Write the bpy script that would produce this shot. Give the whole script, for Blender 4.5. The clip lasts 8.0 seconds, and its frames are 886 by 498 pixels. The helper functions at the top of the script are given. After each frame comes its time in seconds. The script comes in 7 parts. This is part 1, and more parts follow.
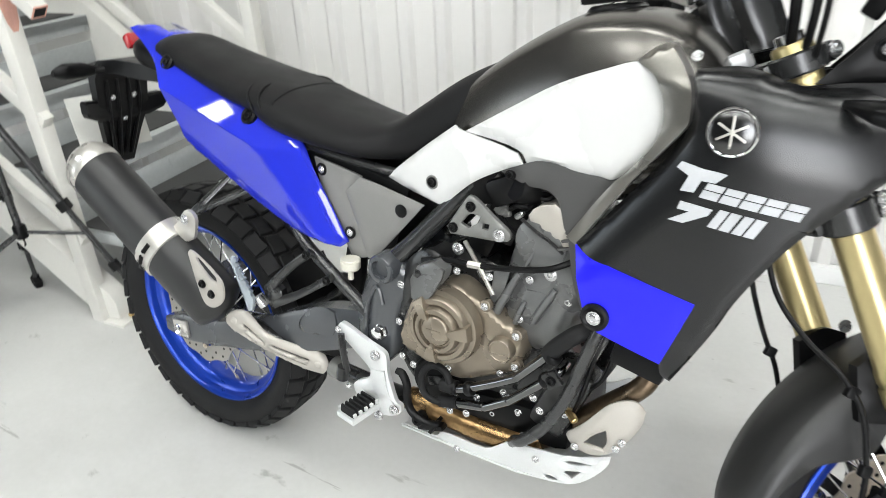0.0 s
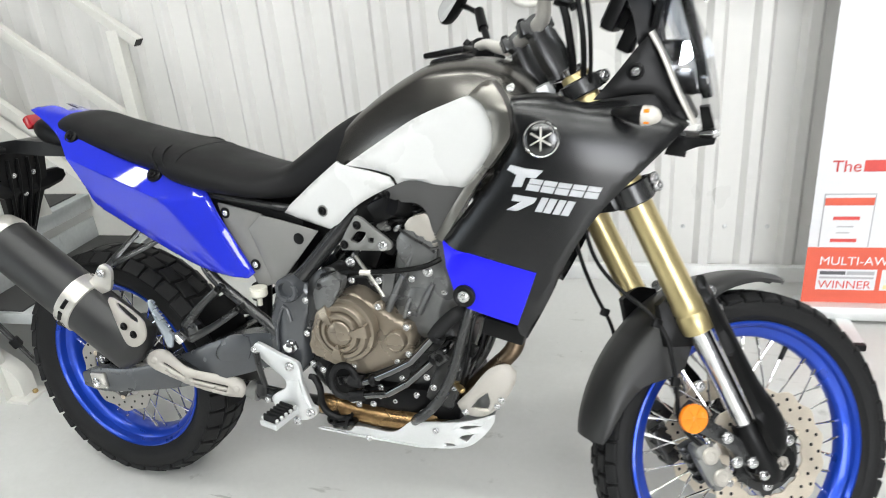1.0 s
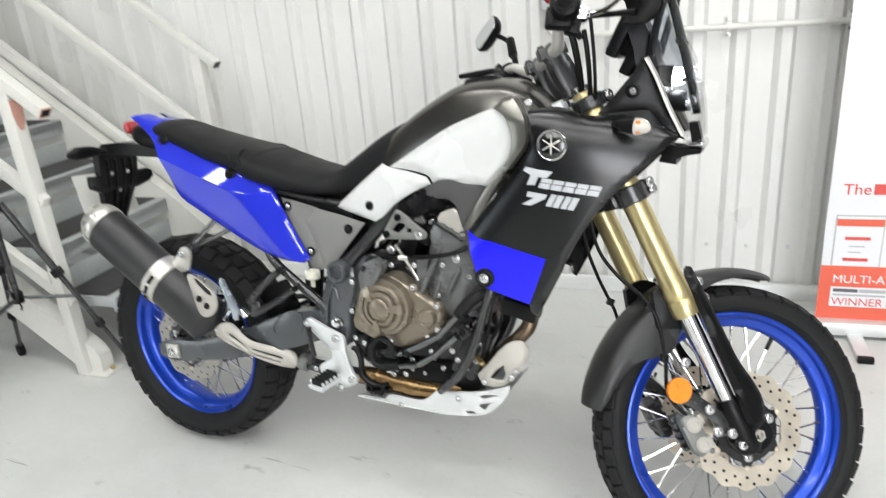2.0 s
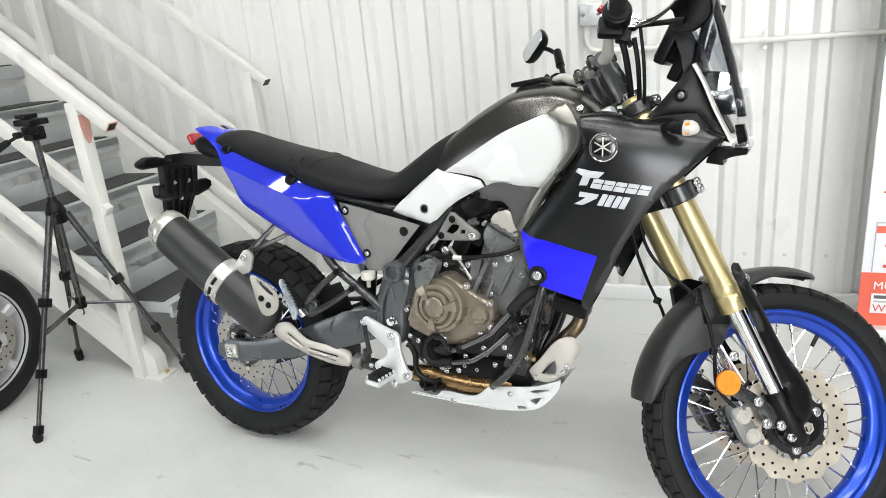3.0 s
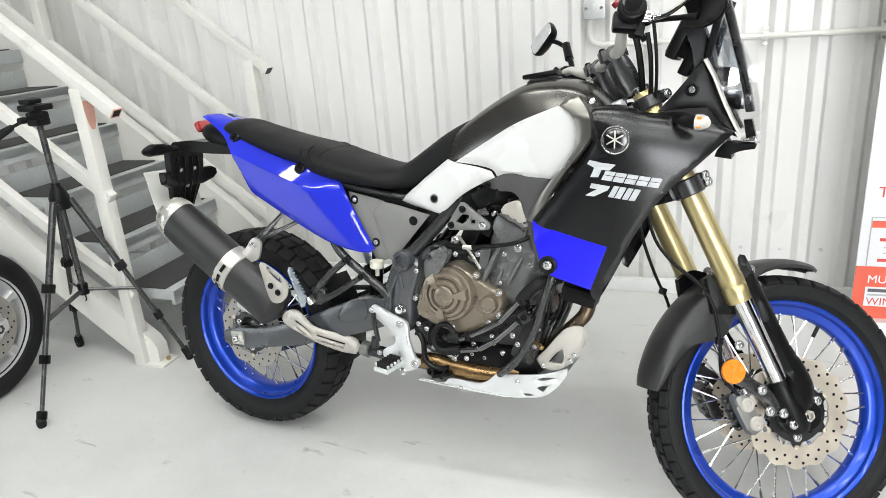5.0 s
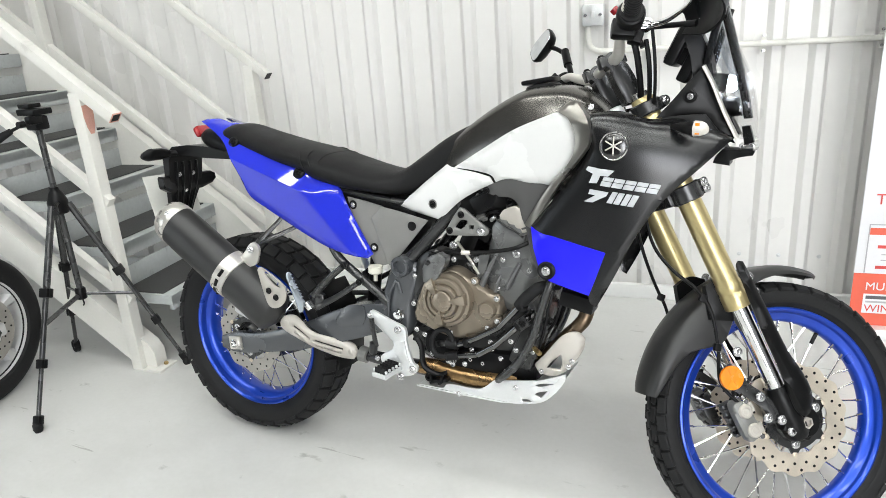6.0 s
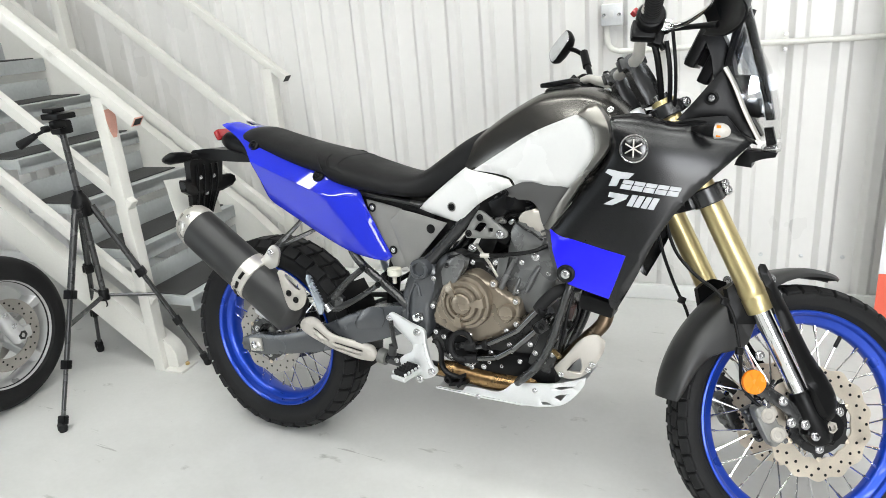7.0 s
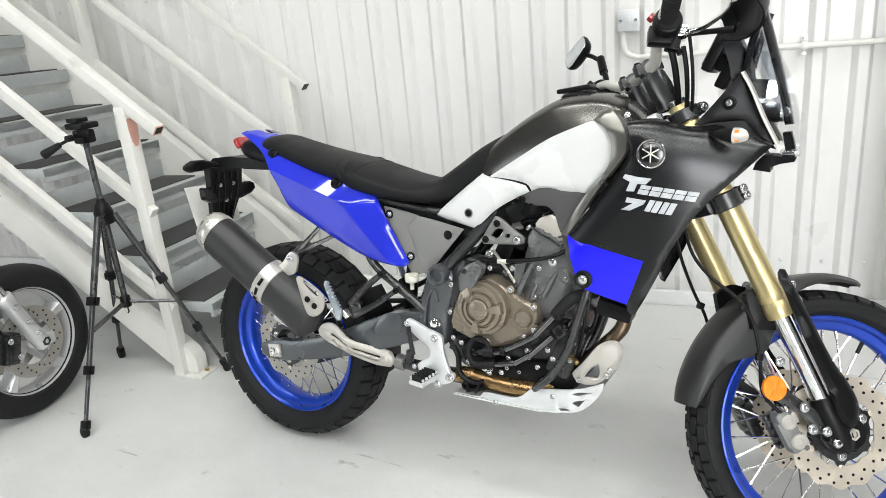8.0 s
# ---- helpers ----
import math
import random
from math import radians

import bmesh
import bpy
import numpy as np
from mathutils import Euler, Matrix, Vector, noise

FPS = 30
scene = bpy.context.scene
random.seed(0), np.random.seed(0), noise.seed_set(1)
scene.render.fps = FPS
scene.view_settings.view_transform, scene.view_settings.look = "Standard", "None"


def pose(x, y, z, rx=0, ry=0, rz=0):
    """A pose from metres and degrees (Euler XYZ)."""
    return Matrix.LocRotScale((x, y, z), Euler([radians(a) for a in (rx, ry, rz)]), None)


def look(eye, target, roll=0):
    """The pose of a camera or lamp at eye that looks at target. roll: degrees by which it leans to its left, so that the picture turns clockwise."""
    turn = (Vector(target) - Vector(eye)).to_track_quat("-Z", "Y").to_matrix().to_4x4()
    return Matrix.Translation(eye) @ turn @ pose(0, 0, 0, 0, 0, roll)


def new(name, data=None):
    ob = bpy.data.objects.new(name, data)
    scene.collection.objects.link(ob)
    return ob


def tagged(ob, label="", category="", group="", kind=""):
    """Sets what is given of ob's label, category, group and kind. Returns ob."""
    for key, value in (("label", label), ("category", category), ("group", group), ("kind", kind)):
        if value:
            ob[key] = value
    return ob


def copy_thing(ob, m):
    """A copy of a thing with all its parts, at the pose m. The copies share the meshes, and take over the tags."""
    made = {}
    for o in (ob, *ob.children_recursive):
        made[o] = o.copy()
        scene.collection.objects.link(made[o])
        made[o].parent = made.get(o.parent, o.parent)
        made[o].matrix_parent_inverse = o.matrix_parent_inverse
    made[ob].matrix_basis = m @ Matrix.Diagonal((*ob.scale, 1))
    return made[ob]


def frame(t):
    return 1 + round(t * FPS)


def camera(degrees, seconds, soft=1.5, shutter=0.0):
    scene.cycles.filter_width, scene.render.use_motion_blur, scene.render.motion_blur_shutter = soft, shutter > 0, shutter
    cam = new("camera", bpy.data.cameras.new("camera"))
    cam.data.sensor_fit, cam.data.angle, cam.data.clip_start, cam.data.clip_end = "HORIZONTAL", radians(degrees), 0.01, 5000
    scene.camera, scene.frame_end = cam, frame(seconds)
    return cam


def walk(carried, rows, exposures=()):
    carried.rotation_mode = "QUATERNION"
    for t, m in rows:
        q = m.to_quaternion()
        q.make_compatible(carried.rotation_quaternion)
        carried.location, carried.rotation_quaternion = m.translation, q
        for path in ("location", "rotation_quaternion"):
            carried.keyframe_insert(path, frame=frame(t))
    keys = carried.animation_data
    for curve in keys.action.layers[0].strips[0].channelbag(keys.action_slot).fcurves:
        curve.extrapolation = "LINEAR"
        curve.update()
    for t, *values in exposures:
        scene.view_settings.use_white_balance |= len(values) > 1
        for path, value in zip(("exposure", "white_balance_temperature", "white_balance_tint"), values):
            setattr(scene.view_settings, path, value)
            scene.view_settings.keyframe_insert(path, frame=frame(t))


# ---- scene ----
cam = camera(65.0, 8.0, soft=0.7, shutter=0.5)
PATH = [
    (0, (1.34, -0.953, 1.304), (0.429, 0.453, 0.408), -3.0),
    (0.5, (1.387, -1.103, 1.314), (0.573, 0.421, 0.523), -5.7),
    (0.9, (1.453, -1.19, 1.316), (0.792, 0.414, 0.542), -5.3),
    (1, (1.476, -1.205, 1.321), (0.808, 0.406, 0.567), -5.3),
    (1.4, (1.59, -1.3, 1.287), (0.935, 0.339, 0.585), -4.2),
    (1.5, (1.608, -1.32, 1.286), (0.953, 0.312, 0.567), -5.5),
    (1.6, (1.614, -1.346, 1.295), (0.93, 0.264, 0.553), -6.1),
    (2, (1.619, -1.426, 1.326), (0.821, 0.164, 0.658), -4.7),
    (2.2, (1.589, -1.467, 1.334), (0.762, 0.130, 0.710), -5.9),
    (3.3, (1.602, -1.546, 1.303), (0.724, 0.027, 0.699), -5.5),
    (3.5, (1.62, -1.531, 1.305), (0.72, 0.025, 0.691), -6.7),
    (3.8, (1.578, -1.546, 1.309), (0.687, 0.019, 0.704), -7.7),
    (3.9, (1.573, -1.545, 1.313), (0.676, 0.015, 0.703), -7.9),
    (4, (1.58, -1.546, 1.316), (0.686, 0.012, 0.698), -7.7),
    (4.1, (1.552, -1.561, 1.314), (0.706, 0.022, 0.692), -7.0),
    (4.2, (1.55, -1.567, 1.313), (0.707, 0.017, 0.688), -6.7),
    (5.5, (1.556, -1.599, 1.319), (0.736, -0.004, 0.691), -3.6),
    (6, (1.554, -1.591, 1.316), (0.725, 0.003, 0.699), -4.2),
    (6.5, (1.553, -1.587, 1.32), (0.711, 0.002, 0.706), -4.9),
    (7, (1.55, -1.591, 1.327), (0.679, -0.019, 0.71), -4.8),
    (7.5, (1.556, -1.598, 1.327), (0.659, -0.035, 0.725), -5.3),
    (8, (1.553, -1.598, 1.327), (0.64, -0.042, 0.732), -5.4),
]
walk(cam, [(t, look(eye, target, roll)) for t, eye, target, roll in PATH], exposures=((0, 0.65), (0.6, 0.62), (1.5, 0.47), (2.2, 0.53), (3.3, 0.55), (8, 0.54)))

# ==== place ====
from mathutils.geometry import delaunay_2d_cdt

# ---- light ----
world = bpy.data.worlds.new("world")
scene.world = world
world.use_nodes = True
wn = world.node_tree.nodes
sky = wn.new("ShaderNodeTexSky")
sky.sky_type, sky.sun_disc = "NISHITA", False
sky.sun_elevation, sky.sun_rotation = radians(42), radians(200)
wn["Background"].inputs["Strength"].default_value = 0.12
world.node_tree.links.new(sky.outputs["Color"], wn["Background"].inputs["Color"])


def sun_lamp():
    data = bpy.data.lights.new("sun", "SUN")
    data.energy, data.angle, data.color = 2.0, radians(0.6), (1.0, 0.95, 0.88)
    ob = new("sun", data)
    ob.matrix_basis = look((0, 0, 0), (0.35, 0.94, -0.9))


sun_lamp()


# ---- materials ----
def mat(name, col, rough=0.5, metal=0.0, var=0.08, scale=14.0, fine=220.0, bump=0.0, rvar=0.08, coat=0.0, spec=0.5, aniso=0.0, island=0.0):
    """Base colour with broad and fine variation, roughness variation and fine relief, at real size."""
    m = bpy.data.materials.new(name)
    m.use_nodes = True
    nt = m.node_tree
    b = nt.nodes["Principled BSDF"]
    tc = nt.nodes.new("ShaderNodeTexCoord")
    n1, n2 = nt.nodes.new("ShaderNodeTexNoise"), nt.nodes.new("ShaderNodeTexNoise")
    n1.inputs["Scale"].default_value, n1.inputs["Detail"].default_value = scale, 5
    n2.inputs["Scale"].default_value, n2.inputs["Detail"].default_value = fine, 3
    for n in (n1, n2):
        nt.links.new(tc.outputs["Object"], n.inputs["Vector"])
    mx = nt.nodes.new("ShaderNodeMix")
    mx.data_type = "RGBA"
    mx.inputs[6].default_value = (*[max(0, c * (1 - var)) for c in col], 1)
    mx.inputs[7].default_value = (*[min(1, c * (1 + var)) for c in col], 1)
    ad = nt.nodes.new("ShaderNodeMath")
    ad.operation = "MULTIPLY_ADD"
    ad.inputs[1].default_value = 0.35
    nt.links.new(n2.outputs["Fac"], ad.inputs[0])
    sc = nt.nodes.new("ShaderNodeMath")
    sc.operation = "MULTIPLY"
    sc.inputs[1].default_value = 0.65
    nt.links.new(n1.outputs["Fac"], sc.inputs[0])
    nt.links.new(sc.outputs[0], ad.inputs[2])
    rp = nt.nodes.new("ShaderNodeMapRange")
    rp.inputs["From Min"].default_value, rp.inputs["From Max"].default_value = 0.3, 0.7
    nt.links.new(ad.outputs[0], rp.inputs["Value"])
    nt.links.new(rp.outputs[0], mx.inputs[0])
    nt.links.new(mx.outputs[2], b.inputs["Base Color"])
    rr = nt.nodes.new("ShaderNodeMapRange")
    rr.inputs["From Min"].default_value, rr.inputs["From Max"].default_value = 0.3, 0.7
    rr.inputs["To Min"].default_value, rr.inputs["To Max"].default_value = max(0.02, rough - rvar), min(1, rough + rvar)
    nt.links.new(n1.outputs["Fac"], rr.inputs["Value"])
    nt.links.new(rr.outputs[0], b.inputs["Roughness"])
    b.inputs["Metallic"].default_value = metal
    b.inputs["Coat Weight"].default_value = coat
    b.inputs["Coat Roughness"].default_value = 0.06
    b.inputs["Specular IOR Level"].default_value = spec
    if bump:
        bp = nt.nodes.new("ShaderNodeBump")
        bp.inputs["Strength"].default_value, bp.inputs["Distance"].default_value = bump, 0.002
        nt.links.new(n2.outputs["Fac"], bp.inputs["Height"])
        nt.links.new(bp.outputs[0], b.inputs["Normal"])
    return m


def glow(name, col, strength):
    m = bpy.data.materials.new(name)
    m.use_nodes = True
    b = m.node_tree.nodes["Principled BSDF"]
    b.inputs["Base Color"].default_value = (*col, 1)
    b.inputs["Emission Color"].default_value = (*col, 1)
    b.inputs["Emission Strength"].default_value = strength
    return m


def glass(name, col=(1, 1, 1), rough=0.02, ior=1.45, thin=0.85):
    """Clear plastic or glass sheet: see-through with a gloss."""
    m = bpy.data.materials.new(name)
    m.use_nodes = True
    nt = m.node_tree
    nt.nodes.remove(nt.nodes["Principled BSDF"])
    tr, gl, mixer, fr = (nt.nodes.new(k) for k in ("ShaderNodeBsdfTransparent", "ShaderNodeBsdfGlossy", "ShaderNodeMixShader", "ShaderNodeFresnel"))
    tr.inputs["Color"].default_value = (*[c * thin for c in col], 1)
    gl.inputs["Roughness"].default_value = rough
    fr.inputs["IOR"].default_value = ior
    nt.links.new(fr.outputs[0], mixer.inputs[0])
    nt.links.new(tr.outputs[0], mixer.inputs[1])
    nt.links.new(gl.outputs[0], mixer.inputs[2])
    nt.links.new(mixer.outputs[0], nt.nodes["Material Output"].inputs[0])
    return m


M = dict(
    floor=mat("painted_concrete", (0.59, 0.59, 0.575), 0.42, var=0.05, scale=1.6, fine=60, bump=0.04, rvar=0.12),
    wall=mat("white_cladding", (0.715, 0.705, 0.685), 0.30, var=0.025, scale=1.2, fine=30, rvar=0.06),
    # unseen walls and roof, darkened so that black paint gets dark reflections
    plain=mat("dark_unseen_wall", (0.09, 0.09, 0.095), 0.7, var=0.03, scale=2, fine=60),
    roof=mat("dark_unseen_roof", (0.22, 0.22, 0.22), 0.6, var=0.03, scale=2, fine=50),
    skirt=mat("white_skirting", (0.78, 0.78, 0.77), 0.5, var=0.04, scale=3, fine=60),
    rail=mat("off_white_steel_paint", (0.66, 0.65, 0.61), 0.42, var=0.05, scale=5, fine=90, bump=0.05),
    tread=mat("grey_steel_paint", (0.40, 0.42, 0.42), 0.42, var=0.12, scale=5, fine=70, bump=0.1),
    mat_dark=mat("dark_grip_mat", (0.045, 0.045, 0.045), 0.85, var=0.2, scale=8, fine=300, bump=0.5),
    primer=mat("red_primer", (0.56, 0.30, 0.24), 0.6, var=0.2),
    black_plastic=mat("black_plastic", (0.0045, 0.0045, 0.0048), 0.36, var=0.2, scale=20, fine=500, bump=0.06, spec=0.2),
    rubber=mat("tyre_rubber", (0.013, 0.013, 0.0135), 0.62, var=0.25, scale=12, fine=260, bump=0.12, rvar=0.1, spec=0.2),
    seat=mat("seat_vinyl", (0.0065, 0.0065, 0.007), 0.55, spec=0.22, var=0.15, scale=10, fine=900, bump=0.25),
    satin=mat("satin_black_paint", (0.005, 0.0052, 0.0056), 0.26, var=0.10, scale=8, fine=300, rvar=0.02, metal=0.0, spec=0.6),
    tank=mat("satin_dark_paint", (0.135, 0.129, 0.120), 0.25, metal=0.9, var=0.12, scale=8, fine=300, rvar=0.02),
    # lighter copy of the tank paint, the border's sheen put into its colour
    border=mat("satin_tank_paint_with_sheen", (0.23, 0.22, 0.20), 0.28, metal=0.9, var=0.10, scale=8, fine=300, rvar=0.02),
    white=mat("white_gloss_paint", (0.62, 0.622, 0.612), 0.26, var=0.02, scale=6, fine=120, coat=0.15, rvar=0.03),
    blue=mat("blue_gloss_plastic", (0.016, 0.028, 0.52), 0.07, var=0.06, scale=5, fine=150, rvar=0.04, coat=0.8),
    bluepanel=mat("blue_decal", (0.010, 0.008, 0.80), 0.30, var=0.05, scale=6, fine=200, rvar=0.04),
    rim=mat("blue_anodised_rim", (0.008, 0.055, 0.46), 0.33, var=0.06, scale=10, fine=160, coat=0.4, metal=0.55),
    grey=mat("dark_grey_plastic", (0.195, 0.192, 0.185), 0.46, var=0.1, scale=12, fine=600, bump=0.12),
    frame=mat("black_frame_paint", (0.024, 0.0245, 0.025), 0.27, scale=10, fine=400, spec=0.8, bump=0.015, var=0.05, rvar=0.02),
    # black paint lightened, with its blue-grey sheen put into the colour
    swing=mat("black_paint_with_sheen", (0.050, 0.054, 0.060), 0.25, var=0.12, scale=10, fine=400, bump=0.04, spec=0.9),
    undercover=mat("matt_dark_plastic", (0.062, 0.061, 0.060), 0.5, var=0.12, scale=12, fine=600, bump=0.12),
    alloy=mat("silver_alloy", (0.72, 0.73, 0.73), 0.40, metal=0.45, var=0.06, scale=12, fine=350, bump=0.06),
    steel=mat("brushed_steel", (0.58, 0.56, 0.52), 0.34, metal=0.6, var=0.08, scale=16, fine=300, rvar=0.1),
    chrome_dark=mat("black_chrome_pipe", (0.10, 0.10, 0.10), 0.20, metal=1.0, var=0.1, scale=20),
    bolt_steel=mat("zinc_bolt_steel", (0.62, 0.62, 0.62), 0.26, metal=0.9, var=0.08, scale=40),
    chrome=mat("bright_steel", (0.78, 0.78, 0.78), 0.14, metal=1.0, var=0.04, scale=20),
    pipe_black=mat("gloss_black_pipe", (0.16, 0.16, 0.162), 0.16, var=0.1, scale=20, coat=0.5, metal=1.0),
    bronze=mat("bronze_engine_cover", (0.27, 0.23, 0.18), 0.3, metal=0.65, var=0.08, scale=14, fine=500, bump=0.05),
    bronze_light=mat("pale_gasket", (0.50, 0.47, 0.42), 0.42, metal=0.5, var=0.06, scale=14, fine=500, bump=0.05),
    block=mat("grey_engine_casting", (0.150, 0.152, 0.151), 0.3, var=0.12, scale=14, fine=400, bump=0.12, metal=0.4),
    castgrey=mat("grey_cast_alloy", (0.21, 0.21, 0.20), 0.42, metal=0.4, var=0.1, scale=14, fine=400, bump=0.1),
    engine=mat("black_engine_paint", (0.010, 0.0102, 0.0105), 0.28, var=0.15, scale=14, fine=400, bump=0.12, metal=0.0, spec=0.7),
    gold=mat("gold_anodised_tube", (0.60, 0.50, 0.26), 0.32, metal=0.85, var=0.04, scale=20, fine=200, rvar=0.04),
    header=mat("heat_tinted_header", (0.34, 0.215, 0.10), 0.27, metal=0.9, var=0.5, scale=9, fine=120, rvar=0.1),
    header_dark=mat("brown_header", (0.16, 0.115, 0.075), 0.34, metal=0.85, var=0.4, scale=9, fine=120, rvar=0.1),
    shield=mat("warm_grey_alloy", (0.44, 0.415, 0.375), 0.48, metal=0.25, var=0.05, scale=14, fine=400, bump=0.05),
    rear_disc=mat("grey_disc_steel", (0.40, 0.38, 0.35), 0.36, metal=0.7, var=0.12, scale=22, fine=380),
    disc=mat("brake_disc_steel", (0.74, 0.66, 0.55), 0.36, metal=0.7, var=0.12, scale=22, fine=380, bump=0.05),
    muffler=mat("black_muffler_coat", (0.021, 0.021, 0.021), 0.42, var=0.15, scale=10, fine=500, bump=0.08),
    orange=mat("orange_reflector", (0.85, 0.24, 0.01), 0.22, var=0.1, scale=80, fine=900, bump=0.3, coat=0.5),
    red=mat("red_lens", (0.36, 0.018, 0.022), 0.15, var=0.1, coat=0.7),
    lettering=mat("pale_grey_decal", (0.46, 0.47, 0.49), 0.35, var=0.06, scale=30),
    brass=mat("brass_fitting", (0.45, 0.32, 0.14), 0.3, metal=0.9, var=0.1),
    bar=mat("grey_handlebar", (0.62, 0.60, 0.56), 0.34, var=0.06, metal=0.3),
    tank_white=mat("milky_reservoir", (0.62, 0.60, 0.52), 0.4, var=0.1),
    plate=mat("pale_plate", (0.62, 0.62, 0.58), 0.4, var=0.05),
    peg=mat("pale_blue_alloy", (0.56, 0.62, 0.68), 0.3, metal=0.7, var=0.08),
    banner=mat("white_banner_print", (0.74, 0.74, 0.76), 0.55, var=0.03, scale=3, fine=80),
    banner_red=mat("red_banner_print", (0.72, 0.12, 0.07), 0.5, var=0.04, scale=3, fine=80),
    ink=mat("dark_ink", (0.10, 0.10, 0.11), 0.6, var=0.1),
    red_ink=mat("red_ink", (0.65, 0.08, 0.07), 0.6, var=0.1),
    grey_ink=mat("grey_ink", (0.42, 0.42, 0.44), 0.6, var=0.1),
    blue_ink=mat("blue_ink", (0.10, 0.32, 0.75), 0.6, var=0.1),
    yellow_ink=mat("yellow_ink", (0.80, 0.70, 0.35), 0.6, var=0.1),
    silver_wheel=mat("silver_wheel_paint", (0.60, 0.60, 0.60), 0.34, metal=0.5, var=0.05, scale=12),
    galv=mat("zinc_conduit_box", (0.62, 0.63, 0.63), 0.4, metal=0.4, var=0.1, scale=25),
    pale_lens=mat("pale_signal_lens", (0.52, 0.49, 0.45), 0.15, var=0.15, scale=60, fine=600, bump=0.25, coat=0.6),
    lens=glass("clear_lens", (1, 1, 1), 0.03, 1.2, 0.92),
    screen=glass("clear_screen", (0.95, 0.97, 1.0), 0.02, 1.15, 0.93),
    tint=glass("smoked_panel", (0.30, 0.31, 0.33), 0.04, 1.45, 0.8),
    mirror=mat("mirror_glass", (0.62, 0.64, 0.66), 0.03, metal=1.0, var=0.01, rvar=0.0),
    led=glow("headlight_led", (0.85, 0.92, 1.0), 30.0),
    tube_light=glow("ceiling_light_panel", (0.98, 1.0, 0.97), 13.0),
)



def scuff(m, tint, layers):
    """Scuffs, scratches and stains over a painted floor: rows of (scale, stretch, turn, from, to, amount)."""
    nt = m.node_tree
    b = nt.nodes["Principled BSDF"]
    src = b.inputs["Base Color"].links[0].from_socket
    tc = nt.nodes.new("ShaderNodeTexCoord")
    for scale, stretch, turn, lo, hi, amount in layers:
        mp, nz, mr, mx = (nt.nodes.new(k) for k in ("ShaderNodeMapping", "ShaderNodeTexNoise", "ShaderNodeMapRange", "ShaderNodeMix"))
        mp.inputs["Rotation"].default_value = (0, 0, radians(turn))
        mp.inputs["Scale"].default_value = (1, stretch, 1)
        nz.inputs["Scale"].default_value, nz.inputs["Detail"].default_value, nz.inputs["Roughness"].default_value = scale, 6, 0.62
        mr.inputs["From Min"].default_value, mr.inputs["From Max"].default_value, mr.inputs["To Max"].default_value = lo, hi, amount
        mx.data_type = "RGBA"
        mx.inputs[7].default_value = (*tint, 1)
        nt.links.new(tc.outputs["Object"], mp.inputs["Vector"])
        nt.links.new(mp.outputs[0], nz.inputs["Vector"])
        nt.links.new(nz.outputs["Fac"], mr.inputs["Value"])
        nt.links.new(mr.outputs[0], mx.inputs[0])
        nt.links.new(src, mx.inputs[6])
        src = mx.outputs[2]
    nt.links.new(src, b.inputs["Base Color"])


scuff(M["floor"], (0.16, 0.16, 0.14), ((4.0, 2.0, 35, 0.65, 0.72, 0.50), (2.6, 4.0, -20, 0.67, 0.72, 0.40), (0.9, 1.4, 0, 0.46, 0.78, 0.30), (9.0, 1.0, 0, 0.66, 0.74, 0.40), (1.3, 14.0, 62, 0.685, 0.70, 0.45), (34.0, 1.0, 0, 0.70, 0.74, 0.45)))
scuff(M["wall"], (0.45, 0.44, 0.42), ((2.4, 0.5, 0, 0.60, 0.85, 0.08),))
scuff(M["rail"], (0.32, 0.30, 0.27), ((9.0, 0.4, 20, 0.64, 0.72, 0.30),))
scuff(M["tread"], (0.12, 0.12, 0.12), ((7.0, 2.0, 10, 0.60, 0.72, 0.45),))


# ---- mesh helpers ----
def V(*a):
    return Vector(a)


def catmull(pts, n=6):
    pts = [Vector(p) for p in pts]
    if len(pts) < 3 or n < 2:
        return pts
    out = []
    for i in range(len(pts) - 1):
        p0, p1, p2, p3 = pts[max(i - 1, 0)], pts[i], pts[i + 1], pts[min(i + 2, len(pts) - 1)]
        for k in range(n):
            t = k / n
            out.append(0.5 * (2 * p1 + (p2 - p0) * t + (2 * p0 - 5 * p1 + 4 * p2 - p3) * t * t + (3 * p1 - p0 - 3 * p2 + p3) * t**3))
    return out + [pts[-1]]


def rings(bm, loops, closed=True, caps=True, loop_round=False):
    """Skin a list of rings of points."""
    vs = [[bm.verts.new(p) for p in ring] for ring in loops]
    n = len(vs[0])
    pairs = list(zip(vs, vs[1:])) + ([(vs[-1], vs[0])] if loop_round else [])
    for a, b in pairs:
        for i in range(n if closed else n - 1):
            j = (i + 1) % n
            bm.faces.new((a[i], a[j], b[j], b[i]))
    if caps and closed and not loop_round:
        bm.faces.new(vs[0][::-1])
        bm.faces.new(vs[-1])
    return vs


def tube(bm, pts, r, seg=12, n=6, flat=1.0, caps=True):
    """A round bar along a smooth line. r: one radius or one for each given point."""
    path = catmull(pts, n)
    rr = [r] * len(path) if not isinstance(r, (list, tuple)) else [float(q) for q in np.interp(np.linspace(0, len(r) - 1, len(path)), range(len(r)), r)]
    up, loops = None, []
    for i, p in enumerate(path):
        d = (path[min(i + 1, len(path) - 1)] - path[max(i - 1, 0)]).normalized()
        if up is None:
            up = d.orthogonal().normalized()
        up = (up - d * up.dot(d)).normalized()
        side = d.cross(up)
        loops.append([p + rr[i] * (math.cos(a) * up + flat * math.sin(a) * side) for a in (2 * math.pi * k / seg for k in range(seg))])
    rings(bm, loops, caps=caps)
    return bm


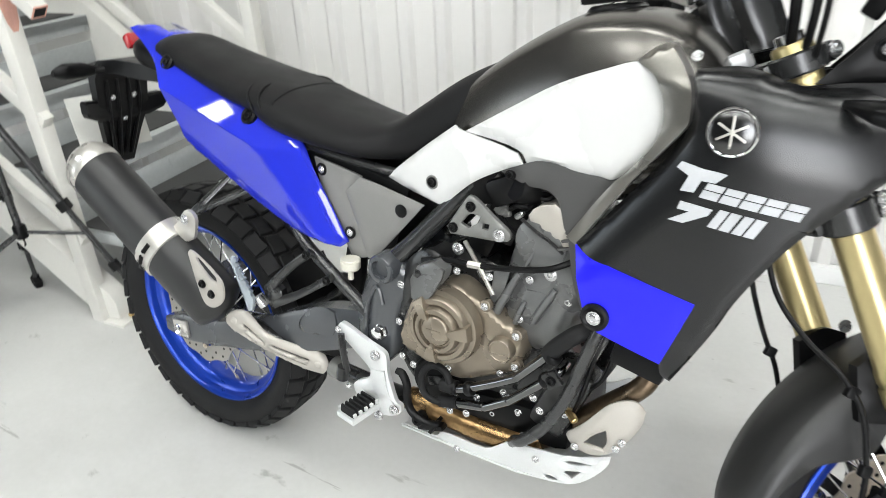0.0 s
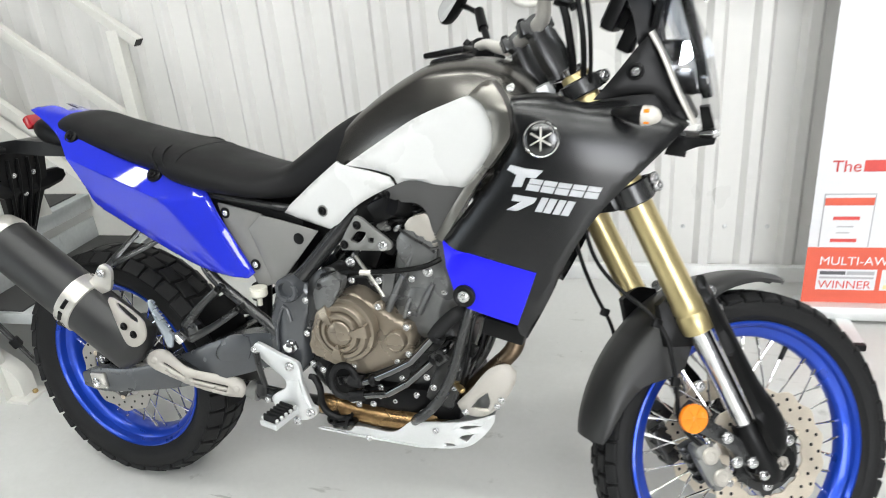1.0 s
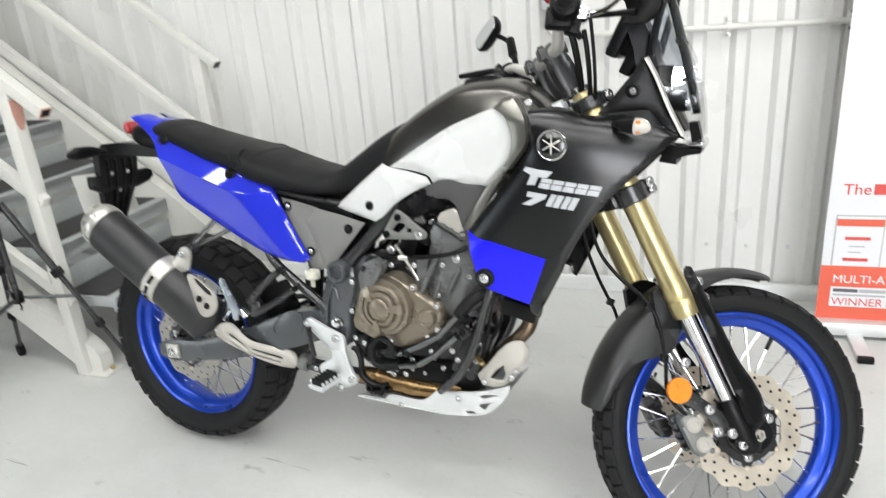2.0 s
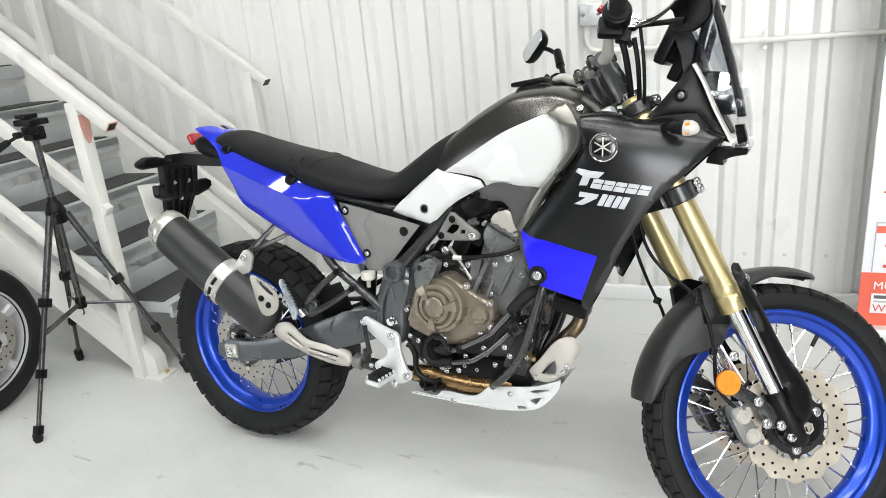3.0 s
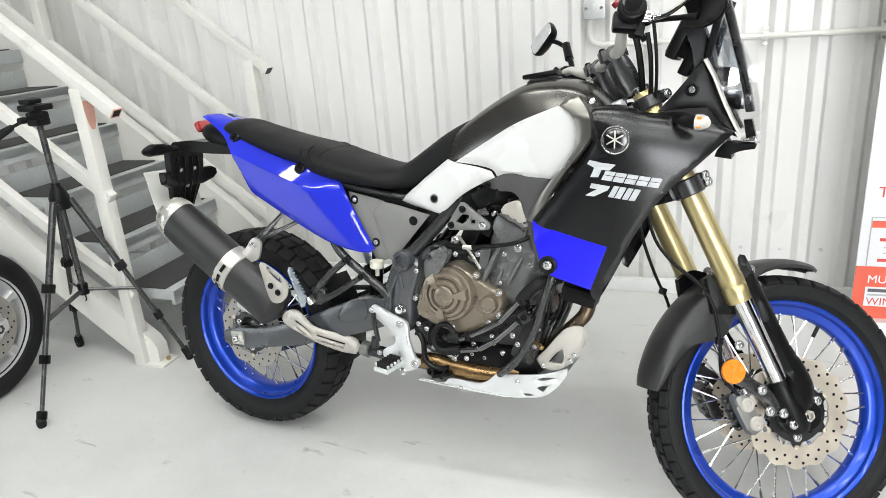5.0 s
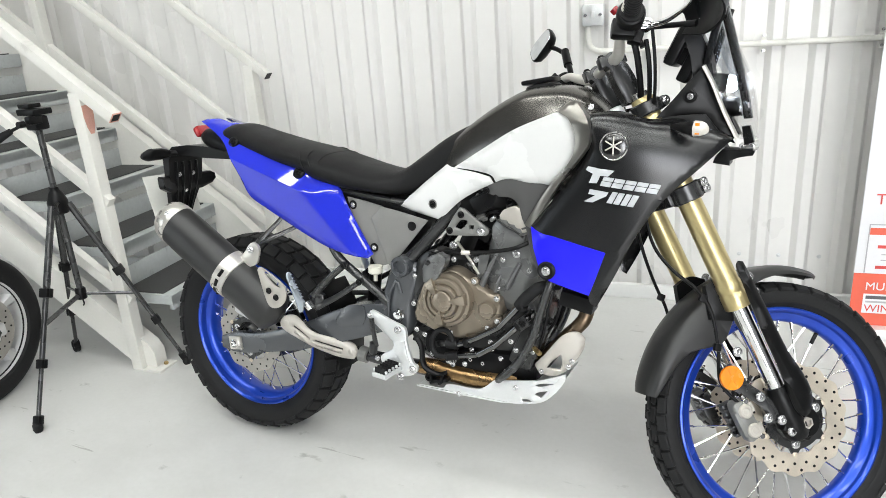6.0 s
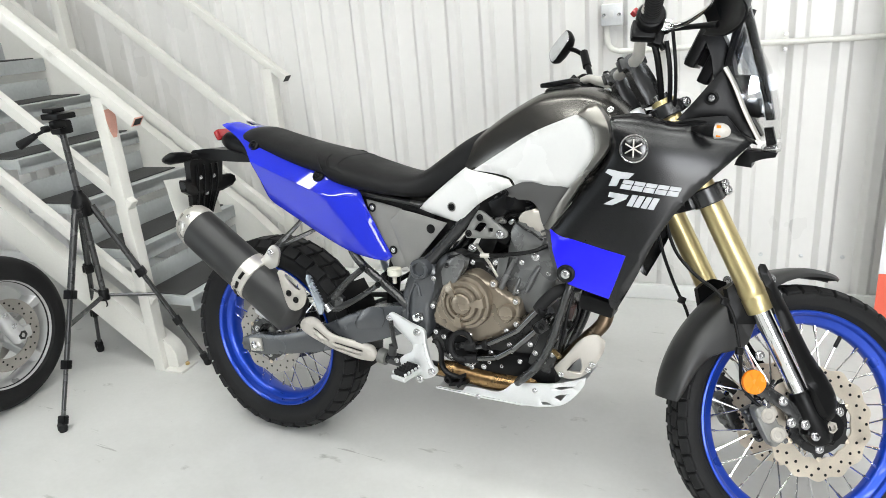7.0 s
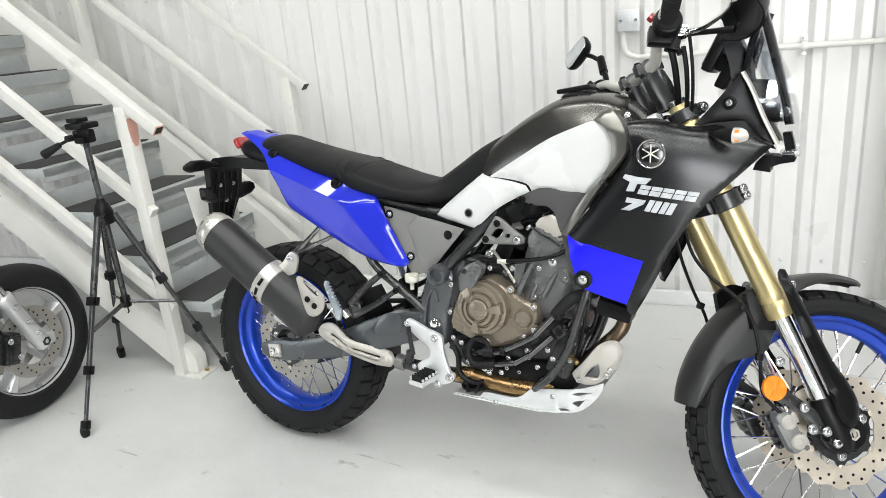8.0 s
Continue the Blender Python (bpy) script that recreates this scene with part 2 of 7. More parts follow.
def turned(bm, profile, origin, axis, seg=32, ends=True, start=0.0, shut=False):
    """A lathe body: profile rows of (radius, distance along the axis)."""
    axis = Vector(axis).normalized()
    a = axis.orthogonal().normalized()
    b = axis.cross(a)
    o = Vector(origin)
    loops = [[o + axis * h + max(r, 1e-4) * (math.cos(t) * a + math.sin(t) * b) for t in (start + 2 * math.pi * k / seg for k in range(seg))] for r, h in profile]
    rings(bm, loops, caps=ends and not shut, loop_round=shut)
    return bm


def rod(bm, p0, p1, r, seg=16, bev=0.0015, r2=None):
    p0, p1 = Vector(p0), Vector(p1)
    d = (p1 - p0).length
    r2 = r if r2 is None else r2
    return turned(bm, [(r - bev, 0), (r, bev), (r2, d - bev), (r2 - bev, d)], p0, p1 - p0, seg)


def box(bm, c, s, rot=(0, 0, 0), bev=0.003, m=None, seg=2):
    g = bmesh.ops.create_cube(bm, size=1.0)["verts"]
    bmesh.ops.scale(bm, vec=s, verts=g)
    if bev:
        edges = {e for v in g for e in v.link_edges}
        res = bmesh.ops.bevel(bm, geom=list(edges), offset=min(bev, 0.45 * min(s)), segments=seg, affect="EDGES", profile=0.6)
        g = list({v for f in res["faces"] for v in f.verts} | {v for v in g if v.is_valid})
        g = list({w for v in g for f in v.link_faces for w in f.verts})
    bmesh.ops.transform(bm, matrix=(m or Matrix()) @ pose(*c, *rot), verts=g)
    return bm


def poly_dist(p, poly):
    best = 9.0
    for i in range(len(poly)):
        a, b = poly[i], poly[(i + 1) % len(poly)]
        ab, ap = (b[0] - a[0], b[1] - a[1]), (p[0] - a[0], p[1] - a[1])
        t = max(0.0, min(1.0, (ap[0] * ab[0] + ap[1] * ab[1]) / (ab[0] ** 2 + ab[1] ** 2 + 1e-12)))
        best = min(best, math.hypot(ap[0] - t * ab[0], ap[1] - t * ab[1]))
    return best


def inside(p, poly):
    ok = False
    for i in range(len(poly)):
        (x1, y1), (x2, y2) = poly[i], poly[i - 1]
        if (y1 > p[1]) != (y2 > p[1]) and p[0] < (x2 - x1) * (p[1] - y1) / (y2 - y1) + x1:
            ok = not ok
    return ok


def smooth_outline(pts, n=4, corner=50):
    """Rounds a closed outline but keeps its sharp corners."""
    out, k = [], len(pts)
    for i in range(k):
        p0, p1, p2, p3 = (Vector(pts[(i + j) % k]) for j in (-1, 0, 1, 2))
        sharp1 = (p1 - p0).angle(p2 - p1, 0) > radians(corner)
        sharp2 = (p2 - p1).angle(p3 - p2, 0) > radians(corner)
        a = p1 - (p2 - p1) if sharp1 else p0
        b = p2 + (p2 - p1) if sharp2 else p3
        for s in range(n):
            t = s / n
            out.append(tuple(0.5 * (2 * p1 + (p2 - a) * t + (2 * a - 5 * p1 + 4 * p2 - b) * t * t + (3 * p1 - a - 3 * p2 + b) * t**3)))
    return out


def shell(bm, outline, depth, thick=0.004, rnd=0.006, res=0.014, holes=(), n=4, side=-1, corner=50, creases=()):
    """A moulded sheet over an outline in (x, z): depth(x, z) gives its outer face, with a rolled edge and a thickness. side +1 mirrors it."""
    poly = smooth_outline(outline, n, corner) if n > 1 else list(outline)
    cuts = [smooth_outline(h, 3, corner) for h in holes]
    loops = [poly, *cuts]
    xs, zs = [p[0] for p in poly], [p[1] for p in poly]
    pts, edges = [], []
    for lp in loops:
        s = len(pts)
        pts += [Vector(p) for p in lp]
        edges += [(s + i, s + (i + 1) % len(lp)) for i in range(len(lp))]
    marks = []
    for a, b in creases:
        a, b = Vector(a), Vector(b)
        k = max(2, int((b - a).length / (res * 0.7)))
        row = [a.lerp(b, i / k) for i in range(k + 1)]
        s = len(pts)
        pts += row
        marks += row
        edges += [(s + i, s + i + 1) for i in range(k)]
    # one ring just inside the rim carries the roll of the edge, the rest is a grid
    z, row = min(zs), 0
    while z < max(zs):
        x = min(xs) + (res / 2 if row % 2 else 0)
        while x < max(xs):
            p = (x, z)
            if inside(p, poly) and not any(inside(p, c) for c in cuts) and min(poly_dist(p, lp) for lp in loops) > res * 0.35 and not any(abs(p[0] - q.x) + abs(p[1] - q.y) < res * 0.5 for q in marks):
                pts.append(Vector(p))
            x += res
        z, row = z + res * 0.87, row + 1
    vs, _, fs, *_ = delaunay_2d_cdt(pts, edges, [], 0, 1e-6)
    keep = []
    for f in fs:
        c = sum((vs[i] for i in f), Vector((0, 0))) / len(f)
        if inside(c, poly) and not any(inside(c, h) for h in cuts):
            keep.append(f)
    top, bot = [], []
    for v in vs:
        d = min(poly_dist(v, lp) for lp in loops)
        drop = 0.0 if d >= rnd else rnd - math.sqrt(max(0.0, rnd * rnd - (rnd - d) ** 2))
        y = depth(v.x, v.y)
        top.append(bm.verts.new((v.x, -side * (y + drop), v.y)))
        bot.append(bm.verts.new((v.x, -side * (y + drop + thick), v.y)))
    count = {}
    for f in keep:
        for a, b in zip(f, list(f[1:]) + [f[0]]):
            count[(a, b)] = 1
    for f in keep:
        bm.faces.new([top[i] for i in f])
        bm.faces.new([bot[i] for i in reversed(f)])
        for a, b in zip(f, list(f[1:]) + [f[0]]):
            if (b, a) not in count:
                bm.faces.new((top[b], top[a], bot[a], bot[b]))
    bmesh.ops.delete(bm, geom=[v for v in bm.verts if not v.link_faces], context="VERTS")
    return bm


def mirrored(pts):
    return [(p[0], -p[1], p[2]) for p in pts]


def finish(bm, name, material, smooth=40):
    bmesh.ops.recalc_face_normals(bm, faces=bm.faces)
    me = bpy.data.meshes.new(name)
    bm.to_mesh(me)
    bm.free()
    me.materials.append(material)
    me.polygons.foreach_set("use_smooth", [True] * len(me.polygons))
    if smooth:
        me.set_sharp_from_angle(angle=radians(smooth))
    return me


def part(name, bm, material, parent=None, label="", m=None, smooth=40):
    """Links a bmesh as one mesh object under a thing or under a part."""
    if m is not None:
        bmesh.ops.transform(bm, matrix=m, verts=bm.verts)
    ob = new(name, finish(bm, name, material, smooth))
    ob.parent = parent
    if label:
        ob["label"] = label
    return ob


def piece(name, mesh, parent, m):
    ob = new(name, mesh)
    ob.parent, ob.matrix_basis = parent, m
    return ob


def B():
    return bmesh.new()


def thing(name, m, label, category, group=""):
    ob = new(name)
    ob.empty_display_size = 0.1
    ob.matrix_basis = m
    return tagged(ob, label, category, group)


def structure(name, bm, material, label="", m=None, smooth=30):
    ob = part(name, bm, material, None, "", m, smooth)
    return tagged(ob, label, "", "", "structure")


# ---- room ----
ROOM = pose(-0.77, 0.13, 0, 0, 0, 8.0)
WALL = 1.08
X0, X1, Y0, CEIL = -5.5, 6.5, -7.0, 4.6


def quad_grid(bm, x0, x1, y0, y1, z, nx, ny):
    vs = [[bm.verts.new((x0 + (x1 - x0) * i / nx, y0 + (y1 - y0) * j / ny, z)) for i in range(nx + 1)] for j in range(ny + 1)]
    for j in range(ny):
        for i in range(nx):
            bm.faces.new((vs[j][i], vs[j][i + 1], vs[j + 1][i + 1], vs[j + 1][i]))


def build_room():
    bm = B()
    box(bm, ((X0 + X1) / 2, (Y0 + WALL) / 2, -0.06), (X1 - X0 + 0.6, WALL - Y0 + 0.6, 0.12), bev=0)
    structure("floor", bm, M["floor"], "pale grey painted concrete floor with scuffs", ROOM)
    # profiled steel cladding, ribs standing into the room
    bm, pitch, x = B(), 0.156, -5.469
    line = []
    while x < X1:
        for dx, dy in ((-0.042, 0.0), (0.0, 0.001), (0.040, 0.0), (0.060, -0.026), (0.063, -0.028), (0.096, -0.028), (0.099, -0.026)):
            line.append((x + dx, dy))
        x += pitch
    loops = [[V(px, WALL + dy, z) for px, dy in line] + [V(px, WALL + 0.06, z) for px, dy in reversed(line)] for z in (0.0, 1.5, 3.0, CEIL)]
    rings(bm, loops, caps=False)
    structure("wall_north", bm, M["wall"], "white ribbed steel cladding wall", ROOM, smooth=12)
    bm = B()
    box(bm, ((X0 + X1) / 2, WALL - 0.034, 0.033), (X1 - X0, 0.03, 0.066), bev=0.005)
    structure("baseboard", bm, M["skirt"], "low white skirting along the cladding", ROOM)
    wall = bpy.data.objects["wall_north"]
    bm = B()
    turned(bm, [(0.009, 0), (0.009, 0.002), (0.005, 0.003), (0.005, 0.007), (0.003, 0.008)], (0, 0, 0), (0, -1, 0), 8)
    screw = finish(bm, "screw", M["galv"])
    for i in range(40):
        for z in (0.22, 1.55):
            piece("screw", screw, wall, ROOM @ pose(-5.469 + (i + 20) * pitch, WALL - 0.001, z))
    # unseen side wall, added dark to keep reflections low
    bm = B()
    box(bm, (X1 + 0.1, (Y0 + WALL) / 2, CEIL / 2), (0.2, WALL - Y0, CEIL), bev=0)
    structure("wall_east", bm, M["plain"], "unseen dark grey wall", ROOM)
    # unseen west wall, its tall window added to feed the edge highlights
    bm = B()
    vy0, vy1, vz0, vz1 = -6.2, -3.6, 0.15, 3.3
    for cy, cz, sy, sz in (((Y0 + vy0) / 2, CEIL / 2, vy0 - Y0, CEIL), ((WALL + vy1) / 2, CEIL / 2, WALL - vy1, CEIL), ((vy0 + vy1) / 2, vz0 / 2, vy1 - vy0, vz0), ((vy0 + vy1) / 2, (vz1 + CEIL) / 2, vy1 - vy0, CEIL - vz1)):
        box(bm, (X0 - 0.1, cy, cz), (0.2, sy, sz), bev=0)
    structure("wall_west", bm, M["plain"], "unseen dark grey wall with an added tall opening", ROOM)
    bm = B()
    for i in range(4):
        box(bm, (X0 - 0.1, vy0 + (vy1 - vy0) * i / 3, (vz0 + vz1) / 2), (0.1, 0.07, vz1 - vz0), bev=0.004)
    for z in (vz0 + 0.03, (vz0 + vz1) / 2, vz1 - 0.03):
        box(bm, (X0 - 0.1, (vy0 + vy1) / 2, z), (0.092, vy1 - vy0 - 0.08, 0.06), bev=0.004)
    structure("window_2", bm, M["rail"], "unseen white framed window added for highlights", ROOM)
    # area lamp added behind the unseen tall window as cool fill
    data = bpy.data.lights.new("west_daylight", "AREA")
    data.shape, data.size, data.size_y, data.energy, data.color = "RECTANGLE", vy1 - vy0, vz1 - vz0, 55.0, (0.88, 0.96, 1.0)
    ob = new("west_daylight", data)
    ob.matrix_basis = ROOM @ look((X0 - 0.18, (vy0 + vy1) / 2, (vz0 + vz1) / 2), (X0 + 3, (vy0 + vy1) / 2, (vz0 + vz1) / 2))
    # unseen wall behind, its wide window added and placed for the highlights
    bm = B()
    wx0, wx1, wz0, wz1 = 3.0, 6.2, 0.6, 3.7
    for cx, cz, sx, sz in (((X0 + wx0) / 2, CEIL / 2, wx0 - X0, CEIL), ((X1 + wx1) / 2, CEIL / 2, X1 - wx1, CEIL), ((wx0 + wx1) / 2, wz0 / 2, wx1 - wx0, wz0), ((wx0 + wx1) / 2, (wz1 + CEIL) / 2, wx1 - wx0, CEIL - wz1)):
        box(bm, (cx, Y0 - 0.1, cz), (sx, 0.2, sz), bev=0)
    structure("wall_south", bm, M["plain"], "unseen dark grey wall with an added wide window", ROOM)
    bm = B()
    for i in range(4):
        box(bm, (wx0 + (wx1 - wx0) * i / 3, Y0 - 0.1, (wz0 + wz1) / 2), (0.07, 0.1, wz1 - wz0), bev=0.004)
    for z in (wz0 + 0.03, (wz0 + wz1) / 2, wz1 - 0.03):
        box(bm, ((wx0 + wx1) / 2, Y0 - 0.1, z), (wx1 - wx0 - 0.08, 0.092, 0.06), bev=0.004)
    structure("window_1", bm, M["rail"], "unseen white framed wide window added for highlights", ROOM)
    # unseen roof, added dark to keep reflections low
    bm = B()
    box(bm, ((X0 + X1) / 2, (Y0 + WALL) / 2, CEIL + 0.05), (X1 - X0 + 0.4, WALL - Y0 + 0.4, 0.1), bev=0)
    structure("ceiling", bm, M["roof"], "grey roof liner", ROOM)
    bm = B()
    quad_grid(bm, -60, 60, -60, 60, -0.13, 4, 4)
    structure("ground", bm, M["floor"], "pale ground outside the window")
    # area lamp added behind the unseen wide window as fill
    data = bpy.data.lights.new("window_daylight", "AREA")
    data.shape, data.size, data.size_y, data.energy, data.color = "RECTANGLE", wx1 - wx0, wz1 - wz0, 230.0, (0.97, 0.98, 1.0)
    ob = new("window_daylight", data)
    ob.matrix_basis = ROOM @ look(((wx0 + wx1) / 2, Y0 - 0.18, (wz0 + wz1) / 2), ((wx0 + wx1) / 2, Y0 + 3, (wz0 + wz1) / 2))
    # unseen rows of light panels, added for light and broad highlights
    base = None
    for i in range(4):
        for j in range(3):
            m = ROOM @ pose(-0.6 + i * 1.95, -5.2 + j * 2.0, CEIL - 0.05)
            if base is None:
                base = thing("ceiling_light", m, "unseen white framed light panel added on the roof liner", "ceiling light", "ceiling lights")
                bm = B()
                box(bm, (0, 0, 0), (1.50, 0.50, 0.05), bev=0.006)
                part("frame", bm, M["rail"], base)
                bm = B()
                box(bm, (0, 0, -0.028), (1.44, 0.44, 0.012), bev=0.003)
                part("diffuser", bm, M["tube_light"], base, "glowing opal diffuser")
            else:
                copy_thing(base, m)


build_room()


# ---- stairs ----
RISE, GOING, STEP1_X, STEP1_Z = 0.190, 0.250, 0.15, 0.304
WIDTH, SLOPE = 0.82, 0.785


def sloped(bm, x_end, z_end, length, w, h, y):
    """A straight bar that climbs to -x from its lower end; h is its depth square to the slope."""
    a = math.atan(SLOPE)
    d = V(-math.cos(a), 0, math.sin(a))
    c = V(x_end, y, z_end) + d * (length / 2)
    box(bm, (0, 0, 0), (length, w, h), bev=0.004, m=Matrix.Translation(c) @ pose(0, 0, 0, 0, math.degrees(a), 0))


def build_stairs():
    st = thing("staircase", ROOM, "off-white painted steel staircase with grey treads along the cladding wall", "staircase")
    for y in (0.03, WIDTH - 0.03):
        bm = B()
        # channel stringer, cut level at the floor
        t = 2.6
        up = 0.0 if y < 0.1 else 0.30
        prof = [(0.065 + up, 0.0), (-0.025, 0.0), (-0.025 - t, t * SLOPE), (-0.025 - t, t * SLOPE + 0.165 + up), (-0.025, 0.165 + up), (0.045 + up, 0.110), (0.065 + up, 0.075)]
        loops = [[V(x, y + dy, z) for x, z in prof] for dy in (-0.03, -0.027, 0.027, 0.03)]
        rings(bm, loops)
        part("stringer", bm, M["rail"], st)
    for k in range(9):
        x, z = STEP1_X - k * GOING, STEP1_Z + k * RISE
        bm = B()
        box(bm, (x - 0.135, WIDTH / 2, z - 0.02), (0.27, WIDTH - 0.13, 0.04), bev=0.003)
        box(bm, (x - 0.01, WIDTH / 2, z - 0.03), (0.02, WIDTH - 0.132, 0.062), bev=0.003)
        tr = part("tread", bm, M["tread"], st)
        bm = B()
        box(bm, (x - 0.15, WIDTH / 2, z + 0.003), (0.20, WIDTH - 0.16, 0.006), bev=0.002)
        part("grip_mat", bm, M["mat_dark"], tr, "dark grip mat on the tread")
        bm = B()
        box(bm, (x - 0.262, WIDTH / 2, z + 0.045), (0.004, WIDTH - 0.135, 0.09), bev=0.001)
        part("riser", bm, M["tread"], st)
    for y, x_end, z_end, mids in ((0.0, 0.130, 1.030, (0.41, 0.81)), (WIDTH, 0.27, 1.085, (0.40, 0.79))):
        bm = B()
        sloped(bm, x_end, z_end, 3.0, 0.048 if y == 0 else 0.044, 0.040 if y == 0 else 0.034, y)
        rail = part("handrail", bm, M["rail"], st)
        bm = B()
        a = math.atan(SLOPE)
        for dy, dz, sy, sz in ((0, 0.0170, 0.044, 0.004), (0, -0.0170, 0.044, 0.004), (0.020, 0, 0.004, 0.030), (-0.020, 0, 0.004, 0.030)) if y == 0 else ((0, 0, 0.040, 0.030),):
            box(bm, (0, dy, dz), (0.004, sy, sz), bev=0.0, m=Matrix.Translation((x_end + 0.0005, y, z_end)) @ pose(0, 0, 0, 0, math.degrees(a), 0))
        if y == 0:
            # black sheet stands in for the shade inside the open tube
            hole = B()
            box(hole, (0, 0, 0), (0.003, 0.036, 0.030), bev=0.0, m=Matrix.Translation((x_end + 0.0002, y, z_end)) @ pose(0, 0, 0, 0, math.degrees(a), 0))
            part("tube_inside", hole, M["black_plastic"], rail, "black sheet for the shade inside the tube")
        part("open_end", bm, M["primer"] if y == 0 else M["black_plastic"], rail, "red primed open tube end" if y == 0 else "black tube plug")
        for drop in mids:
            bm = B()
            sloped(bm, x_end - 0.11, z_end + 0.11 * SLOPE - drop, 2.7, 0.036, 0.045, y)
            part("mid_rail", bm, M["rail"], st)
        for px, top in ((-0.015, 1.0), (-1.15, 1.0)) if y == 0 else ((0.18, 1.0), (-0.985, 1.0)):
            zt = z_end + (x_end - px) * SLOPE - 0.02
            zb = 0.0 if px > -0.1 and y == 0 else max(0.0, (-0.1 - px) * SLOPE)
            bm = B()
            box(bm, (px, y, (zt + zb) / 2), (0.052, 0.05, zt - zb), bev=0.004)
            ps = part("post", bm, M["rail"], st)
            if y == 0 and px > -0.1:
                bm = B()
                rings(bm, [[V(px + 0.0270, y + dy, zt - dz), V(px + 0.0270, y - dy, zt - dz), V(px + 0.0255, y - dy, zt - dz), V(px + 0.0255, y + dy, zt - dz)] for dy, dz in ((0.024, 0.045), (0.024, 0.085), (0.018, 0.125), (0.008, 0.150))])
                part("primer_patch", bm, M["primer"], ps, "faded red primer patch")
    bm = B()
    box(bm, (0.06, 0.02, 0.005), (0.09, 0.10, 0.01), bev=0.002)
    part("foot_plate", bm, M["rail"], st)
    bm = B()
    rod(bm, (0.085, 0.03, 0.01), (0.085, 0.03, 0.022), 0.009, 6)
    part("bolt", bm, M["brass"], st, "rusty floor bolt")


build_stairs()


# ---- motorcycle ----
BIKE = thing("motorcycle", pose(0, 0, 0, -7.0, 0, 0), "blue, white and black adventure motorcycle leaning slightly on the floor", "motorcycle")
RAKE, TURN_LEFT = radians(27), 37.0
UP = V(-math.sin(RAKE), 0, math.cos(RAKE))
FWD = V(math.cos(RAKE), 0, math.sin(RAKE))
REAR, FRONT = V(0, 0, 0.333), V(1.583, 0, 0.335)
STEM = V(1.597, 0, 0.335) - 0.064 * FWD
STEER = Matrix.Translation(STEM) @ Matrix.Rotation(radians(TURN_LEFT), 4, UP) @ Matrix.Translation(-STEM)
RIGHT = V(0, -1, 0)


def bolt_mesh(name, r, h, material, seg=12):
    bm = B()
    turned(bm, [(r * 1.35, 0), (r * 1.35, h * 0.3), (r, h * 0.32), (r, h * 0.85), (r * 0.85, h), (r * 0.5, h), (r * 0.45, h * 0.55)], (0, 0, 0), (0, 0, 1), seg)
    return finish(bm, name, material)


BOLT = bolt_mesh("bolt", 0.0055, 0.005, M["bolt_steel"])
BIG_BOLT = bolt_mesh("bolt", 0.0085, 0.006, M["bolt_steel"])
RIVET = bolt_mesh("rivet", 0.0052, 0.004, M["disc"])
SMALL_BOLT = bolt_mesh("bolt", 0.004, 0.004, M["black_plastic"])
DARK_BOLT = bolt_mesh("bolt", 0.007, 0.006, M["black_plastic"])


def bolt(parent, pos, mesh=None, way=RIGHT, m=None):
    q = Vector(way).to_track_quat("Z", "Y").to_matrix().to_4x4()
    return piece("bolt", mesh or BOLT, parent, (m or Matrix()) @ Matrix.Translation(pos) @ q)


